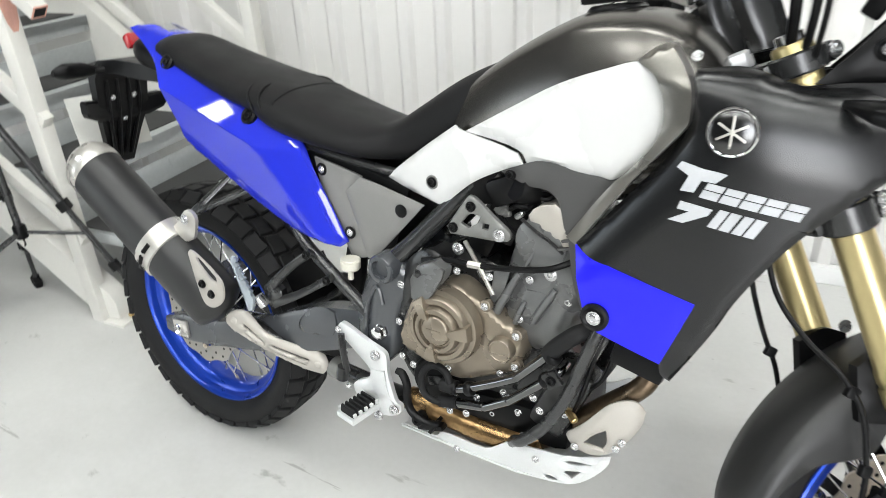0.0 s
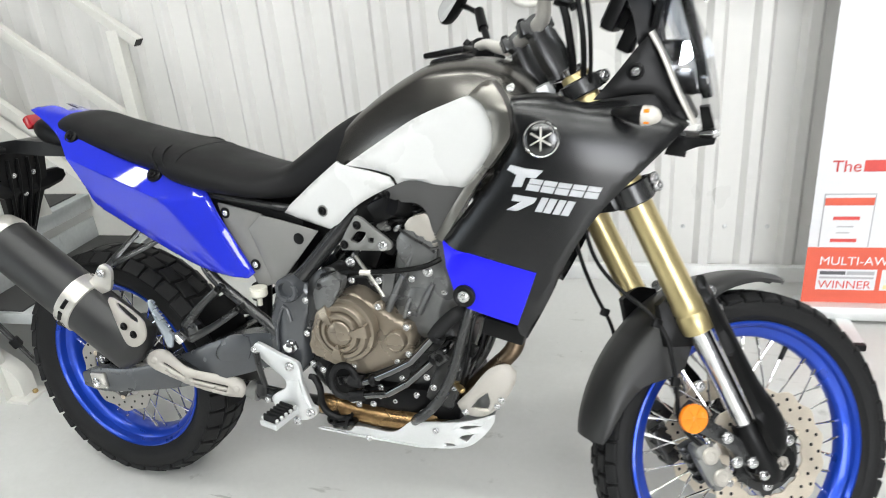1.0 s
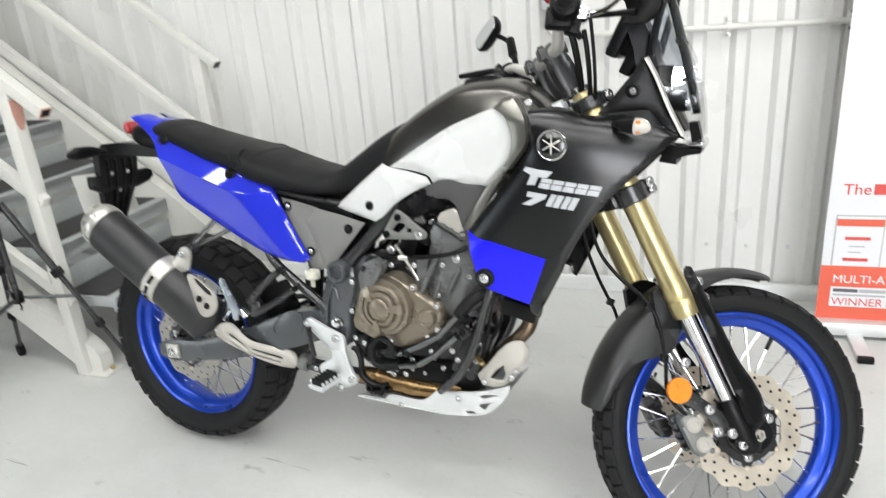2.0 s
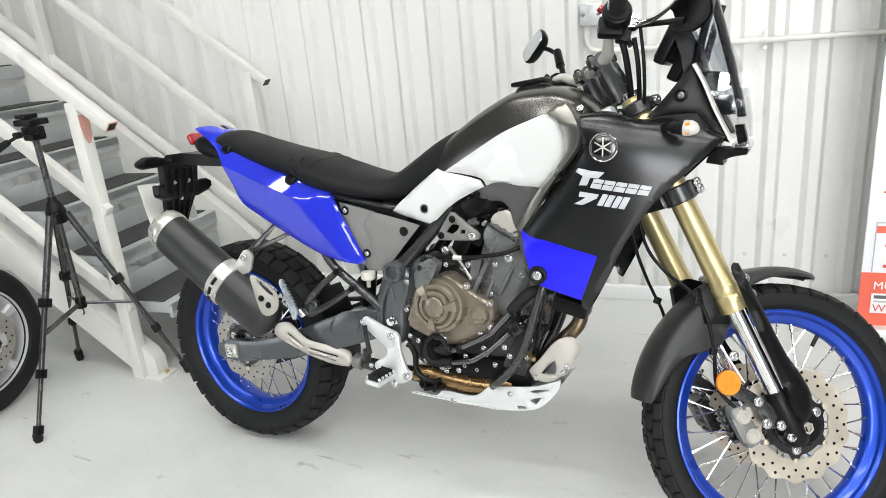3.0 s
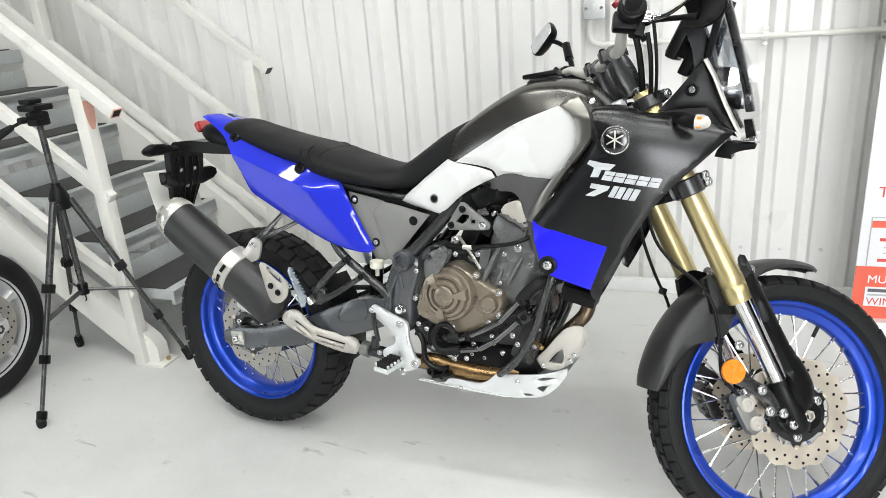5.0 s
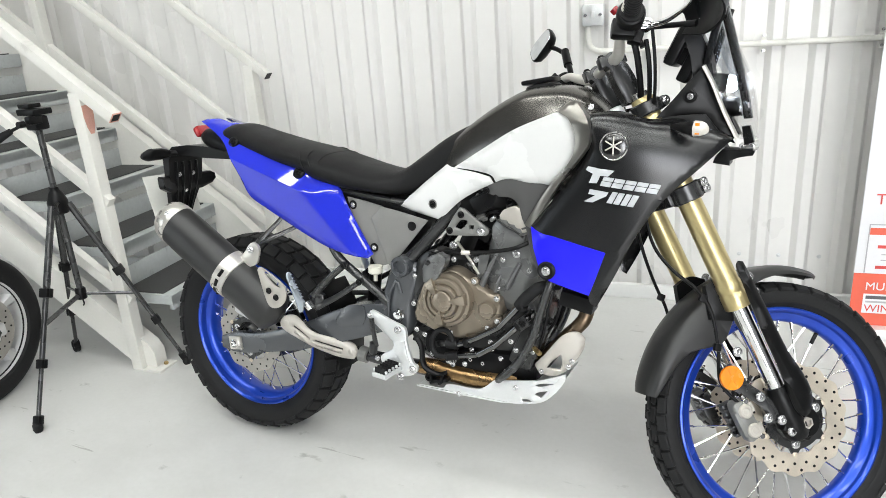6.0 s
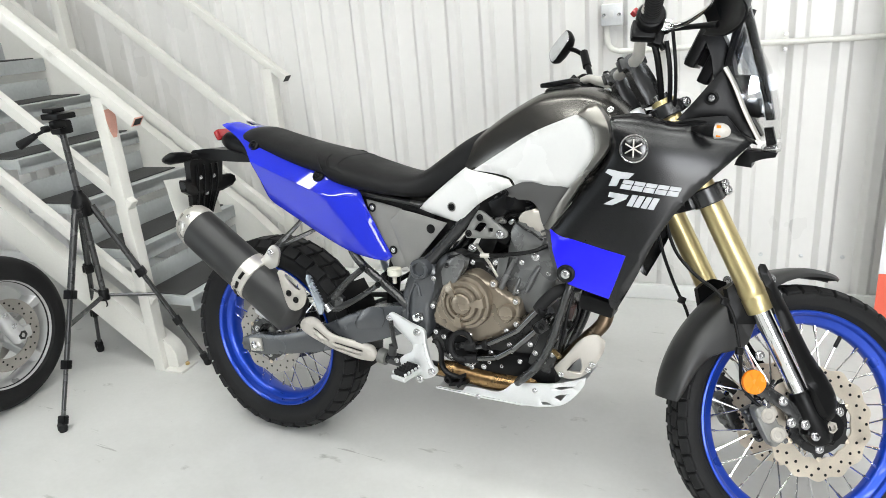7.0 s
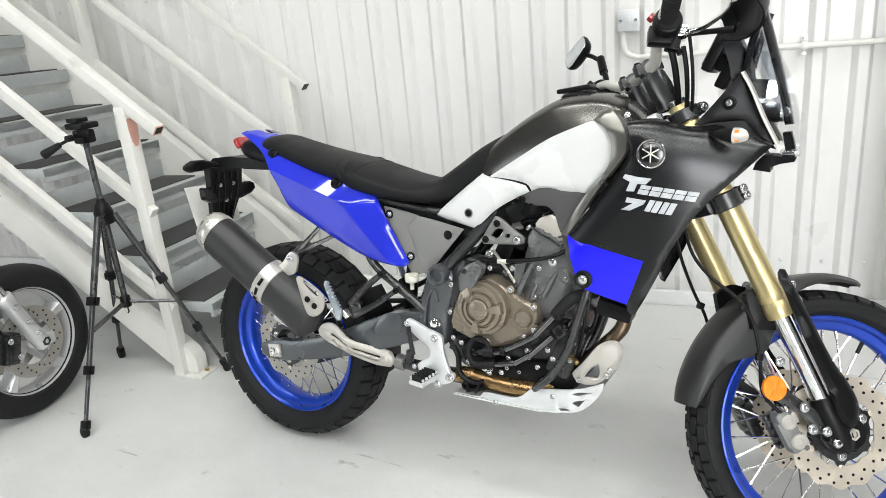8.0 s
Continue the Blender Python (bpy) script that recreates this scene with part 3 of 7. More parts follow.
# wheels
def wheel(name, centre, r_tyre, w_tyre, r_rim, w_rim, hub_w, spokes, blocks, m):
    c = Vector(centre)
    ax = V(0, 1, 0)
    bm = B()
    hw = hub_w / 2
    turned(bm, [(0.012, -hw - 0.03), (0.020, -hw - 0.028), (0.020, -hw - 0.006), (0.040, -hw), (0.044, -hw + 0.006), (0.030, -hw + 0.016), (0.026, 0), (0.030, hw - 0.016), (0.044, hw - 0.006), (0.040, hw), (0.020, hw + 0.006), (0.020, hw + 0.03)], c, ax, 28)
    wh = part(name, bm, M["engine"], BIKE, "spoked wheel with a black hub", m)
    # tyre: rounded section with tread blocks
    bm = B()
    wt, wr, h = w_tyre / 2, w_rim / 2, r_tyre - 0.008 - r_rim
    half = [(r_rim - 0.004, wr - 0.002), (r_rim + 0.005, wr + 0.003), (r_rim + h * 0.20, wr + (wt - wr) * 0.72), (r_rim + h * 0.36, wr + (wt - wr) * 0.96), (r_rim + h * 0.50, wt), (r_rim + h * 0.64, wt * 0.985), (r_rim + h * 0.78, wt * 0.91), (r_rim + h * 0.88, wt * 0.78), (r_rim + h * 0.95, wt * 0.56), (r_rim + h * 0.99, wt * 0.28), (r_rim + h, 0.0)]
    prof = [(r, -y) for r, y in half] + [(r, y) for r, y in reversed(half[:-1])]
    prof += [(r_rim - 0.014, wr * 0.7), (r_rim - 0.014, -wr * 0.7)]
    turned(bm, prof, c, ax, 120, shut=True)
    crown = [(-y, r) for r, y in half[4:]] + [(y, r) for r, y in reversed(half[4:-1])]

    def tread(y):
        return float(np.interp(y, [p[0] for p in crown], [p[1] for p in crown]))

    count, rows = blocks
    lugs = []
    for row, (off, wid, tilt, ph, ln) in enumerate(rows):
        z, y = tread(off), off
        lean = math.degrees(math.atan2(tread(off + 0.006) - tread(off - 0.006), 0.012))
        for k in range(count):
            th = 2 * math.pi * (k + ph) / count
            rot = Matrix.Translation(c) @ Matrix.Rotation(th, 4, ax)
            # a point of the tread: crown radius falls off towards the shoulder
            length = 2 * math.pi * r_tyre / count * ln
            if k == 0:
                lug = B()
                box(lug, (0, 0, 0), (length, wid, 0.013), bev=0.002, seg=1)
                lug = finish(lug, "tread_block", M["rubber"], 30)
            lugs.append((lug, m @ rot @ Matrix.Translation((0, y, z)) @ pose(0, 0, 0, lean, 0, tilt)))
    part("tyre", bm, M["rubber"], wh, "black block-tread tyre", m, 30)
    for lug, place in lugs:
        piece("tread_block", lug, wh, place)
    bm = B()
    w = w_rim / 2
    turned(bm, [(r_rim, -w), (r_rim - 0.001, -w - 0.003), (r_rim - 0.005, -w - 0.004), (r_rim - 0.010, -w), (r_rim - 0.013, -w + 0.004), (r_rim - 0.013, -w * 0.80), (r_rim - 0.016, -w * 0.66), (r_rim - 0.028, -w * 0.55), (r_rim - 0.034, -w * 0.38), (r_rim - 0.036, -w * 0.2), (r_rim - 0.036, w * 0.2), (r_rim - 0.034, w * 0.38), (r_rim - 0.028, w * 0.55), (r_rim - 0.016, w * 0.66), (r_rim - 0.013, w * 0.80), (r_rim - 0.013, w - 0.004), (r_rim - 0.010, w), (r_rim - 0.005, w + 0.004), (r_rim - 0.001, w + 0.003), (r_rim, w), (r_rim - 0.004, w * 0.5), (r_rim - 0.02, 0), (r_rim - 0.004, -w * 0.5)], c, ax, 120, shut=True)
    part("rim", bm, M["rim"], wh, "blue anodised rim", m)
    # spokes: crossed, with nipples at the rim
    for side in (-1, 1):
        for lead in (-1, 1):
            bm = B()
            p0 = V(0.038 * math.sin(lead * 1.2), side * (hw - 0.004), 0.038 * math.cos(lead * 1.2))
            p1 = V(0, side * w_rim * 0.10, r_rim - 0.034)
            tube(bm, [p0, p1], 0.0021, 6, 1)
            d = (p1 - p0).normalized()
            tube(bm, [p1 - d * 0.018, p1], [0.0036, 0.0040], 6, 1)
            me = finish(bm, "spoke", M["chrome"])
            for k in range(spokes // 4):
                th = 2 * math.pi * (4 * k + (0 if side < 0 else 2) + (0.5 + lead * 0.42)) / spokes
                piece("spoke", me, wh, m @ Matrix.Translation(c) @ Matrix.Rotation(th, 4, ax))
    # valve
    bm = B()
    a = 0.5
    p = c + V(math.sin(a), 0, math.cos(a)) * (r_rim - 0.034)
    rod(bm, p, p - V(math.sin(a), 0, math.cos(a)) * 0.032, 0.005, 8)
    part("valve", bm, M["black_plastic"], wh, "", m)
    return wh


def disc(parent, c, r, y, m, holes=24, arms=5, wave=12, side=-1, inner=0.68, finish_="disc"):
    """A wave brake disc with drilled holes and a black carrier."""
    bm = B()
    def ring_pts(rad, amp, n=168):
        return [(rad + amp * math.cos(wave * 2 * math.pi * i / n)) for i in range(n)]
    n = 168
    loops = []
    ri, ro = ring_pts(r * inner, 0.002), ring_pts(r, 0.004)
    hs = [(r * (0.80 + 0.12 * (k % 2)), 2 * math.pi * k / (holes * 2)) for k in range(holes * 2)]
    for rad, yy in ((ri, y - 0.002), (ro, y - 0.002), (ro, y + 0.002), (ri, y + 0.002)):
        loops.append([V(c.x + rad[i] * math.sin(2 * math.pi * i / n), yy, c.z + rad[i] * math.cos(2 * math.pi * i / n)) for i in range(n)])
    rings(bm, loops, caps=False, loop_round=True)
    d = part("brake_disc", bm, M[finish_], parent, "drilled wave brake disc", m, 30)
    # black discs laid on the faces stand in for shade in drilled holes
    bm = B()
    for rad, a in hs:
        for s in (-1, 1):
            p = V(c.x + rad * math.sin(a), y + s * 0.0021, c.z + rad * math.cos(a))
            turned(bm, [(0.0036, 0), (0.0036, 0.0006)], p, V(0, s, 0), 8)
    dd = part("drill_hole", bm, M["black_plastic"], parent, "", m)
    # carrier: a ring with one lobe for each rivet
    lobes = arms * 2
    def lobe(i):
        return r * (inner - 0.09) + r * 0.12 * max(0.0, math.cos(lobes * 2 * math.pi * i / n)) ** 3
    bm = B()
    loops = []
    for rr, yy in ((None, y - 0.004), (None, y + 0.004), (r * 0.42, y + 0.005), (r * 0.42, y - 0.005)):
        loops.append([V(c.x + (rr or lobe(i)) * math.sin(2 * math.pi * i / n), yy, c.z + (rr or lobe(i)) * math.cos(2 * math.pi * i / n)) for i in range(n)])
    rings(bm, loops, caps=False, loop_round=True)
    part("disc_carrier", bm, M["engine"], parent, "black disc carrier", m)
    bm = B()
    turned(bm, [(r * 0.43, y), (r * 0.36, y + side * 0.012), (0.036, y + side * 0.016), (0.036, y - side * 0.010), (r * 0.40, y - side * 0.010)], V(c.x, 0, c.z), (0, 1, 0), 40, shut=True)
    part("disc_hub", bm, M["engine"], parent, "black disc hub", m)
    for k in range(lobes):
        a = 2 * math.pi * k / lobes
        rad = r * (inner + 0.005)
        bolt(parent, V(c.x + rad * math.sin(a), y + side * 0.003, c.z + rad * math.cos(a)), RIVET, V(0, side, 0), m)
    for k in range(arms):
        a = 2 * math.pi * (k + 0.5) / arms
        bolt(parent, V(c.x + r * 0.44 * math.sin(a), y + side * 0.005, c.z + r * 0.44 * math.cos(a)), BIG_BOLT, V(0, side, 0), m)


REAR_ROWS = [(-0.060, 0.038, 5, 0.0, 0.82), (-0.020, 0.036, -10, 0.4, 0.86), (0.020, 0.036, 10, 0.4, 0.86), (0.060, 0.038, -5, 0.0, 0.82)]
FRONT_ROWS = [(-0.037, 0.022, 5, 0.0, 0.84), (-0.013, 0.021, -8, 0.4, 0.86), (0.013, 0.021, 8, 0.0, 0.86), (0.037, 0.022, -5, 0.4, 0.84)]
RW = wheel("rear_wheel", REAR, 0.333, 0.150, 0.246, 0.108, 0.13, 36, (36, REAR_ROWS), Matrix())
FW = wheel("front_wheel", FRONT, 0.324, 0.092, 0.262, 0.060, 0.10, 36, (46, FRONT_ROWS), STEER)
disc(RW, REAR, 0.123, -0.072, Matrix(), 16, 3, 10, inner=0.66, finish_="rear_disc")
disc(FW, FRONT, 0.129, -0.075, STEER, 22, 3, 14, inner=0.63)
disc(FW, FRONT, 0.129, 0.075, STEER, 22, 3, 14, side=1, inner=0.63)


# bodywork
def ease(t):
    t = max(0.0, min(1.0, t))
    return t * t * (3 - 2 * t)


def tail_depth(x, z):
    """Flat faces that meet in creases: one leaning in above, one upright, two that turn in towards the front, and a rolled lower edge."""
    crease = 0.927 - 0.345 * (x - 0.041)
    upper = -0.141 + max(0.55, 1.45 - 2.4 * x) * (z - crease)
    side = -0.141 + 0.10 * (crease - z)
    front = -0.141 + 0.20 * (x - 0.312 - 0.52 * (0.832 - z))
    strip = -0.129 + 0.42 * (x - 0.390 - 0.335 * (0.869 - z))
    roll = max(0.0, 0.040 - (z - (0.862 - 0.52 * x)))
    return max(upper, side, front, strip) + 3.0 * roll * roll


def white_depth(x, z):
    return -0.088 - 0.17 * (x - 0.69) + 0.9 * max(0.0, z - 0.60 - 0.4 * x) ** 2 * 0.5


def shroud_depth(x, z):
    """Upright side under a fold that runs to the nose, a hollow leaning in above it, and a rear edge that rolls in."""
    base = -0.168 + 0.06 * (x - 1.2) + 1.0 * max(0.0, x - 1.2) ** 2
    fold = 1.000 + 0.19 * (1.437 - x)
    low = base + 0.020 * max(0.0, 1 - (fold - z) / 0.10) ** 2
    high = base + 0.020 + 0.95 * (z - fold) - 2.0 * max(0.0, z - fold) ** 2
    soft = 0.00002 + 0.004 * max(0.0, 1.32 - x) ** 2
    y = 0.5 * (low + high + math.sqrt((low - high) ** 2 + soft)) - 0.5 * math.sqrt(soft)
    roll = max(0.0, 0.085 - (x - 1.003 - 0.755 * (z - 0.794)))
    return y + 3.2 * roll * roll * ease((1.04 - z) / 0.10)


TAIL = [(-0.142, 1.033), (-0.133, 1.039), (-0.095, 1.040), (-0.032, 1.020), (0.031, 0.992), (0.150, 0.951), (0.264, 0.906), (0.359, 0.873), (0.396, 0.862), (0.416, 0.846), (0.512, 0.664), (0.498, 0.653), (0.375, 0.675), (0.258, 0.724), (0.104, 0.802), (0.090, 0.818), (0.065, 0.874), (0.031, 0.933), (-0.014, 0.969), (-0.071, 1.001)]
WHITE_UP = [(0.766, 0.919), (0.858, 0.973), (0.938, 1.018), (1.014, 1.048), (1.062, 1.062), (1.090, 1.048), (1.106, 1.024), (1.111, 0.990), (1.101, 0.957), (1.072, 0.920), (1.045, 0.893), (1.018, 0.893), (0.978, 0.891), (0.939, 0.897), (0.893, 0.888), (0.878, 0.905), (0.833, 0.914)]
WHITE_LOW = [(0.578, 0.801), (0.670, 0.873), (0.744, 0.926), (0.762, 0.919), (0.830, 0.910), (0.875, 0.901), (0.886, 0.885), (0.838, 0.863), (0.782, 0.830), (0.727, 0.781), (0.707, 0.778)]
SHROUD = [(1.139, 1.059), (1.198, 1.065), (1.262, 1.047), (1.325, 1.048), (1.374, 1.052), (1.403, 1.027), (1.437, 1.004), (1.420, 0.984), (1.369, 0.932), (1.307, 0.867), (1.267, 0.808), (1.238, 0.754), (1.220, 0.708), (1.195, 0.655), (1.172, 0.610), (1.158, 0.618), (1.153, 0.636), (1.059, 0.663), (1.033, 0.699), (1.005, 0.794), (1.065, 0.869), (1.136, 0.970), (1.135, 1.014)]
BLUE = [(1.007, 0.793), (1.07, 0.775), (1.13, 0.759), (1.19, 0.744), (1.172, 0.688), (1.155, 0.638), (1.108, 0.651), (1.059, 0.666), (1.034, 0.699), (1.019, 0.745)]
BAND = [(1.064, 1.067), (1.088, 1.086), (1.108, 1.083), (1.140, 1.044), (1.146, 1.006), (1.137, 0.980), (1.071, 0.893), (1.000, 0.784), (0.980, 0.790), (1.043, 0.884), (1.074, 0.920), (1.102, 0.957), (1.112, 0.990), (1.107, 1.024), (1.091, 1.049), (1.064, 1.063)]
UNDER = [(0.848, 0.867), (0.897, 0.890), (0.949, 0.906), (1.015, 0.898), (1.041, 0.895), (1.065, 0.912), (1.090, 0.930), (1.030, 0.835), (0.996, 0.782), (1.018, 0.695), (1.040, 0.655), (1.026, 0.668), (1.000, 0.715), (0.981, 0.783), (0.971, 0.801), (0.958, 0.835), (0.935, 0.852), (0.897, 0.853)]
SIDE_A = [(0.429, 0.825), (0.489, 0.815), (0.545, 0.803), (0.507, 0.770), (0.555, 0.637), (0.511, 0.623), (0.498, 0.649), (0.448, 0.747)]
SIDE_B = [(0.546, 0.803), (0.599, 0.794), (0.690, 0.774), (0.577, 0.647), (0.556, 0.638), (0.510, 0.770)]

for s in (-1, 1):
    bm = B()
    shell(bm, TAIL, tail_depth, 0.004, 0.004, 0.0085, side=s, corner=20, creases=((V(0.048, 0.9246), V(0.300, 0.8377)), (V(0.318, 0.828), V(0.388, 0.692))))
    tail = part("tail_panel", bm, M["blue"], BIKE, "glossy blue tail side panel", None, 24)
    # thin beads added along the creases to carry a highlight line
    for ends in (((0.050, 0.9239), (0.150, 0.8894), (0.288, 0.8418)), ((0.400, 0.845), (0.450, 0.750), (0.492, 0.672))):
        bm = B()
        tube(bm, [(x, -s * (tail_depth(x, z) + 0.0004), z) for x, z in ends], [0.0008, 0.0022, 0.0008], 8)
        part("panel_edge", bm, M["blue"], tail, "thin glossy bead that carries the crease highlight")
    for x, z in ((0.017, 0.971), (0.273, 0.889)):
        y = tail_depth(x, z)
        bm = B()
        turned(bm, [(0.019, -0.004), (0.019, 0.004), (0.014, 0.007), (0.010, 0.002)], (x, -s * (y - 0.002), z), (0, s, 0.6 * 1), 20)
        part("fixing_cap", bm, M["black_plastic"], tail, "black fixing cap")
        bolt(tail, (x, -s * (y - 0.005), z), DARK_BOLT, (0, s, 0.5))
    bm = B()
    shell(bm, WHITE_UP, white_depth, 0.005, 0.009, 0.018, side=s)
    part("tank_panel", bm, M["white"], BIKE, "white tank side panel")
    bm = B()
    shell(bm, WHITE_LOW, white_depth, 0.005, 0.006, 0.012, side=s, corner=20)
    low = part("knee_panel", bm, M["white"], BIKE, "white knee panel below the tank")
    y = white_depth(0.701, 0.818)
    bm = B()
    turned(bm, [(0.013, 0.0), (0.013, 0.0020), (0.011, 0.003), (0.009, 0.002)], (0.701, -s * y, 0.818), (0, s, 0), 20)
    part("grommet", bm, M["castgrey"], low, "grey grommet")
    bolt(low, (0.701, -s * (y - 0.002), 0.818), DARK_BOLT, (0, s, 0))
    bm = B()
    shell(bm, SHROUD, shroud_depth, 0.005, 0.005, 0.010, side=s)
    sh = part("radiator_shroud", bm, M["satin"], BIKE, "satin black radiator shroud")
    bm = B()
    shell(bm, BLUE, lambda x, z: shroud_depth(x, z) - 0.0025, 0.003, 0.001, 0.016, n=1, side=s)
    part("decal_panel", bm, M["bluepanel"], sh, "flat blue lower panel")
    bm = B()
    shell(bm, BAND, lambda x, z: white_depth(x, z) - 0.001 - 0.016 * ease((x - 0.95) / 0.08) + 0.5 * max(0.0, z - 1.04), 0.035, 0.0015, 0.012, side=s)
    part("tank_border", bm, M["border"], BIKE, "satin dark border round the white panel", None, 60)
    bm = B()
    shell(bm, UNDER, lambda x, z: -0.128 - 0.10 * (x - 0.95) - 0.12 * max(0.0, 0.85 - z), 0.004, 0.005, 0.016, side=s)
    un = part("inner_cover", bm, M["undercover"], BIKE, "dark grey cover under the tank")
    for k in range(4):
        bm = B()
        box(bm, (0.992 - 0.006 * k, s * (0.133 - 0.001 * k), 0.812 - 0.016 * k), (0.022, 0.006, 0.005), rot=(0, -18, 0), bev=0.0015)
        part("cover_rib", bm, M["undercover"], un)
    for x, z in ((0.872, 0.868), (1.028, 0.872)):
        bolt(un, (x, s * 0.126, z), DARK_BOLT, (0, s, 0))
    for out, nm in ((SIDE_A, 0), (SIDE_B, 1)):
        bm = B()
        shell(bm, out, lambda x, z: -0.094 - 0.008 * nm - 0.05 * (z - 0.7), 0.004, 0.004, 0.016, side=s)
        sc = part("side_cover", bm, M["grey"], BIKE, "dark grey side cover")
        for x, z in ((0.449, 0.803), (0.515, 0.684)) if nm == 0 else ((0.643, 0.756),):
            # black disc stands in for the shade in the hole
            bm = B()
            turned(bm, [(0.013, 0), (0.013, 0.001), (0.010, 0.002)], (x, s * (0.098 if nm == 0 else 0.106), z), (0, s, 0), 18)
            part("hole", bm, M["black_plastic"], sc)
            if nm == 0:
                bolt(sc, (x, s * 0.099, z), None, (0, s, 0))
    bolt(sh, (1.132, s * 0.122, 1.073), BOLT, (0, s, 0.6))
    # blue tail top, both halves meet over the rear of the seat
    bolt(sh, (1.054, -s * (shroud_depth(1.054, 0.692) - 0.008), 0.692), BIG_BOLT, (0, s, 0))
    bm = B()
    turned(bm, [(0.022, -0.012), (0.022, 0.004), (0.017, 0.006), (0.012, 0.003)], (1.054, -s * (shroud_depth(1.054, 0.692) - 0.003), 0.692), (0, s, 0), 24)
    part("rubber_collar", bm, M["black_plastic"], sh)
    # round badge
    y = shroud_depth(1.199, 0.989) - 0.004
    bm = B()
    nrm = V(0.06, s, 0.10)
    turned(bm, [(0.032, -0.002), (0.032, 0.004), (0.030, 0.006), (0.0285, 0.005), (0.028, 0.004)], (1.199, -s * y, 0.989), nrm, 40)
    bd = part("badge", bm, M["chrome"], sh, "round chrome badge")
    bm = B()
    turned(bm, [(0.0275, 0.0042), (0.024, 0.006)], (1.199, -s * y, 0.989), nrm, 40)
    part("badge_face", bm, M["chrome_dark"], sh, "dark badge face")
    bm = B()
    q = V(*nrm).to_track_quat("Z", "Y").to_matrix().to_4x4()
    for k in range(3):
        box(bm, (0, 0, 0.0075), (0.042, 0.0032, 0.003), rot=(0, 0, 30 + 60 * k), bev=0.001, m=Matrix.Translation((1.199, -s * y, 0.989)) @ q)
    part("badge_star", bm, M["steel"], sh, "chrome star shape")
    # decal blocks: two slanted rows of plain shapes
    def decal(*outline):
        bm = B()
        shell(bm, outline, lambda x, z: shroud_depth(x, z) - 0.0028, 0.002, 0.0, 0.008, n=1, side=s)
        part("decal", bm, M["lettering"], sh, "pale grey decal shape")

    def slanted(x0, x1, z0, z1, lean):
        """A block of a row that falls to the front."""
        f = lambda x: -0.133 * (x - 1.142)
        d = lean * (z1 - z0)
        decal((x0, z1 + f(x0)), (x1, z1 + f(x1)), (x1 - d, z0 + f(x1)), (x0 - d, z0 + f(x0)))

    decal((1.142, 0.942), (1.203, 0.934), (1.190, 0.921), (1.172, 0.922), (1.165, 0.905), (1.147, 0.905), (1.155, 0.926), (1.137, 0.934))
    decal((1.150, 0.891), (1.192, 0.885), (1.187, 0.876), (1.157, 0.861), (1.137, 0.863), (1.163, 0.878), (1.147, 0.880))
    for k in range(5):
        x = 1.181 + 0.0250 * k
        slanted(x, x + 0.0225, 0.9170, 0.9255, 0.40)
        slanted(x - 0.0045, x + 0.0180, 0.9045, 0.9150, 0.40)
    for x in (1.201, 1.232):
        slanted(x, x + 0.0120, 0.869, 0.8945, 0.5)
        slanted(x + 0.0145, x + 0.0275, 0.869, 0.8945, 0.5)



def profile_body(stations, k=14, pw=2.4):
    """A body skinned over stations of (x, z_top, z_bottom, half width, shoulder)."""
    bm = B()
    loops = []
    for x, zt, zb, w, sh in stations:
        zm, h = (zt + zb) / 2, (zt - zb) / 2
        loop = []
        for i in range(2 * k):
            a = 2 * math.pi * i / (2 * k)
            cy, cz = math.cos(a), math.sin(a)
            yy = math.copysign(abs(cy) ** (2 / pw), cy) * w * (1 - sh * max(0, cz))
            loop.append(V(x, yy, zm + math.copysign(abs(cz) ** (2 / pw), cz) * h))
        loops.append(loop)
    rings(bm, loops)
    return bm


def spaced(rows, n):
    """Stations between the given ones, along smooth lines."""
    rows = np.array(rows, float)
    t = np.linspace(0, len(rows) - 1, n)
    out = []
    for q in t:
        i = min(int(q), len(rows) - 2)
        f = q - i
        p0, p1, p2, p3 = rows[max(i - 1, 0)], rows[i], rows[i + 1], rows[min(i + 2, len(rows) - 1)]
        out.append((0.5 * (2 * p1 + (p2 - p0) * f + (2 * p0 - 5 * p1 + 4 * p2 - p3) * f * f + (3 * p1 - p0 - 3 * p2 + p3) * f**3)).tolist())
    return out


# tank cover
TANK = [(0.690, 0.955, 0.86, 0.045, 0.1), (0.74, 0.992, 0.85, 0.070, 0.15), (0.82, 1.050, 0.85, 0.092, 0.22), (0.90, 1.097, 0.85, 0.108, 0.28), (0.96, 1.120, 0.86, 0.119, 0.32), (1.045, 1.125, 0.87, 0.130, 0.36), (1.10, 1.110, 0.89, 0.126, 0.4), (1.135, 1.085, 0.91, 0.112, 0.4), (1.16, 1.055, 0.93, 0.10, 0.4)]


def tank_body(stations):
    """A tank skin with a soft top, a shoulder crease and a leaning side facet."""
    half = [(0.0, 1.0), (0.25, 0.995), (0.46, 0.965), (0.60, 0.905), (0.70, 0.82), (0.735, 0.765), (0.80, 0.62), (0.87, 0.44), (0.93, 0.24), (0.97, 0.04), (0.98, -0.2), (0.90, -0.7), (0.6, -1.0)]
    full = half + [(-y, z) for y, z in reversed(half[1:])]
    bm = B()
    rings(bm, [[V(x, -y * w, (zt + zb) / 2 + z * (zt - zb) / 2) for y, z in full] for x, zt, zb, w, sh in stations])
    return bm


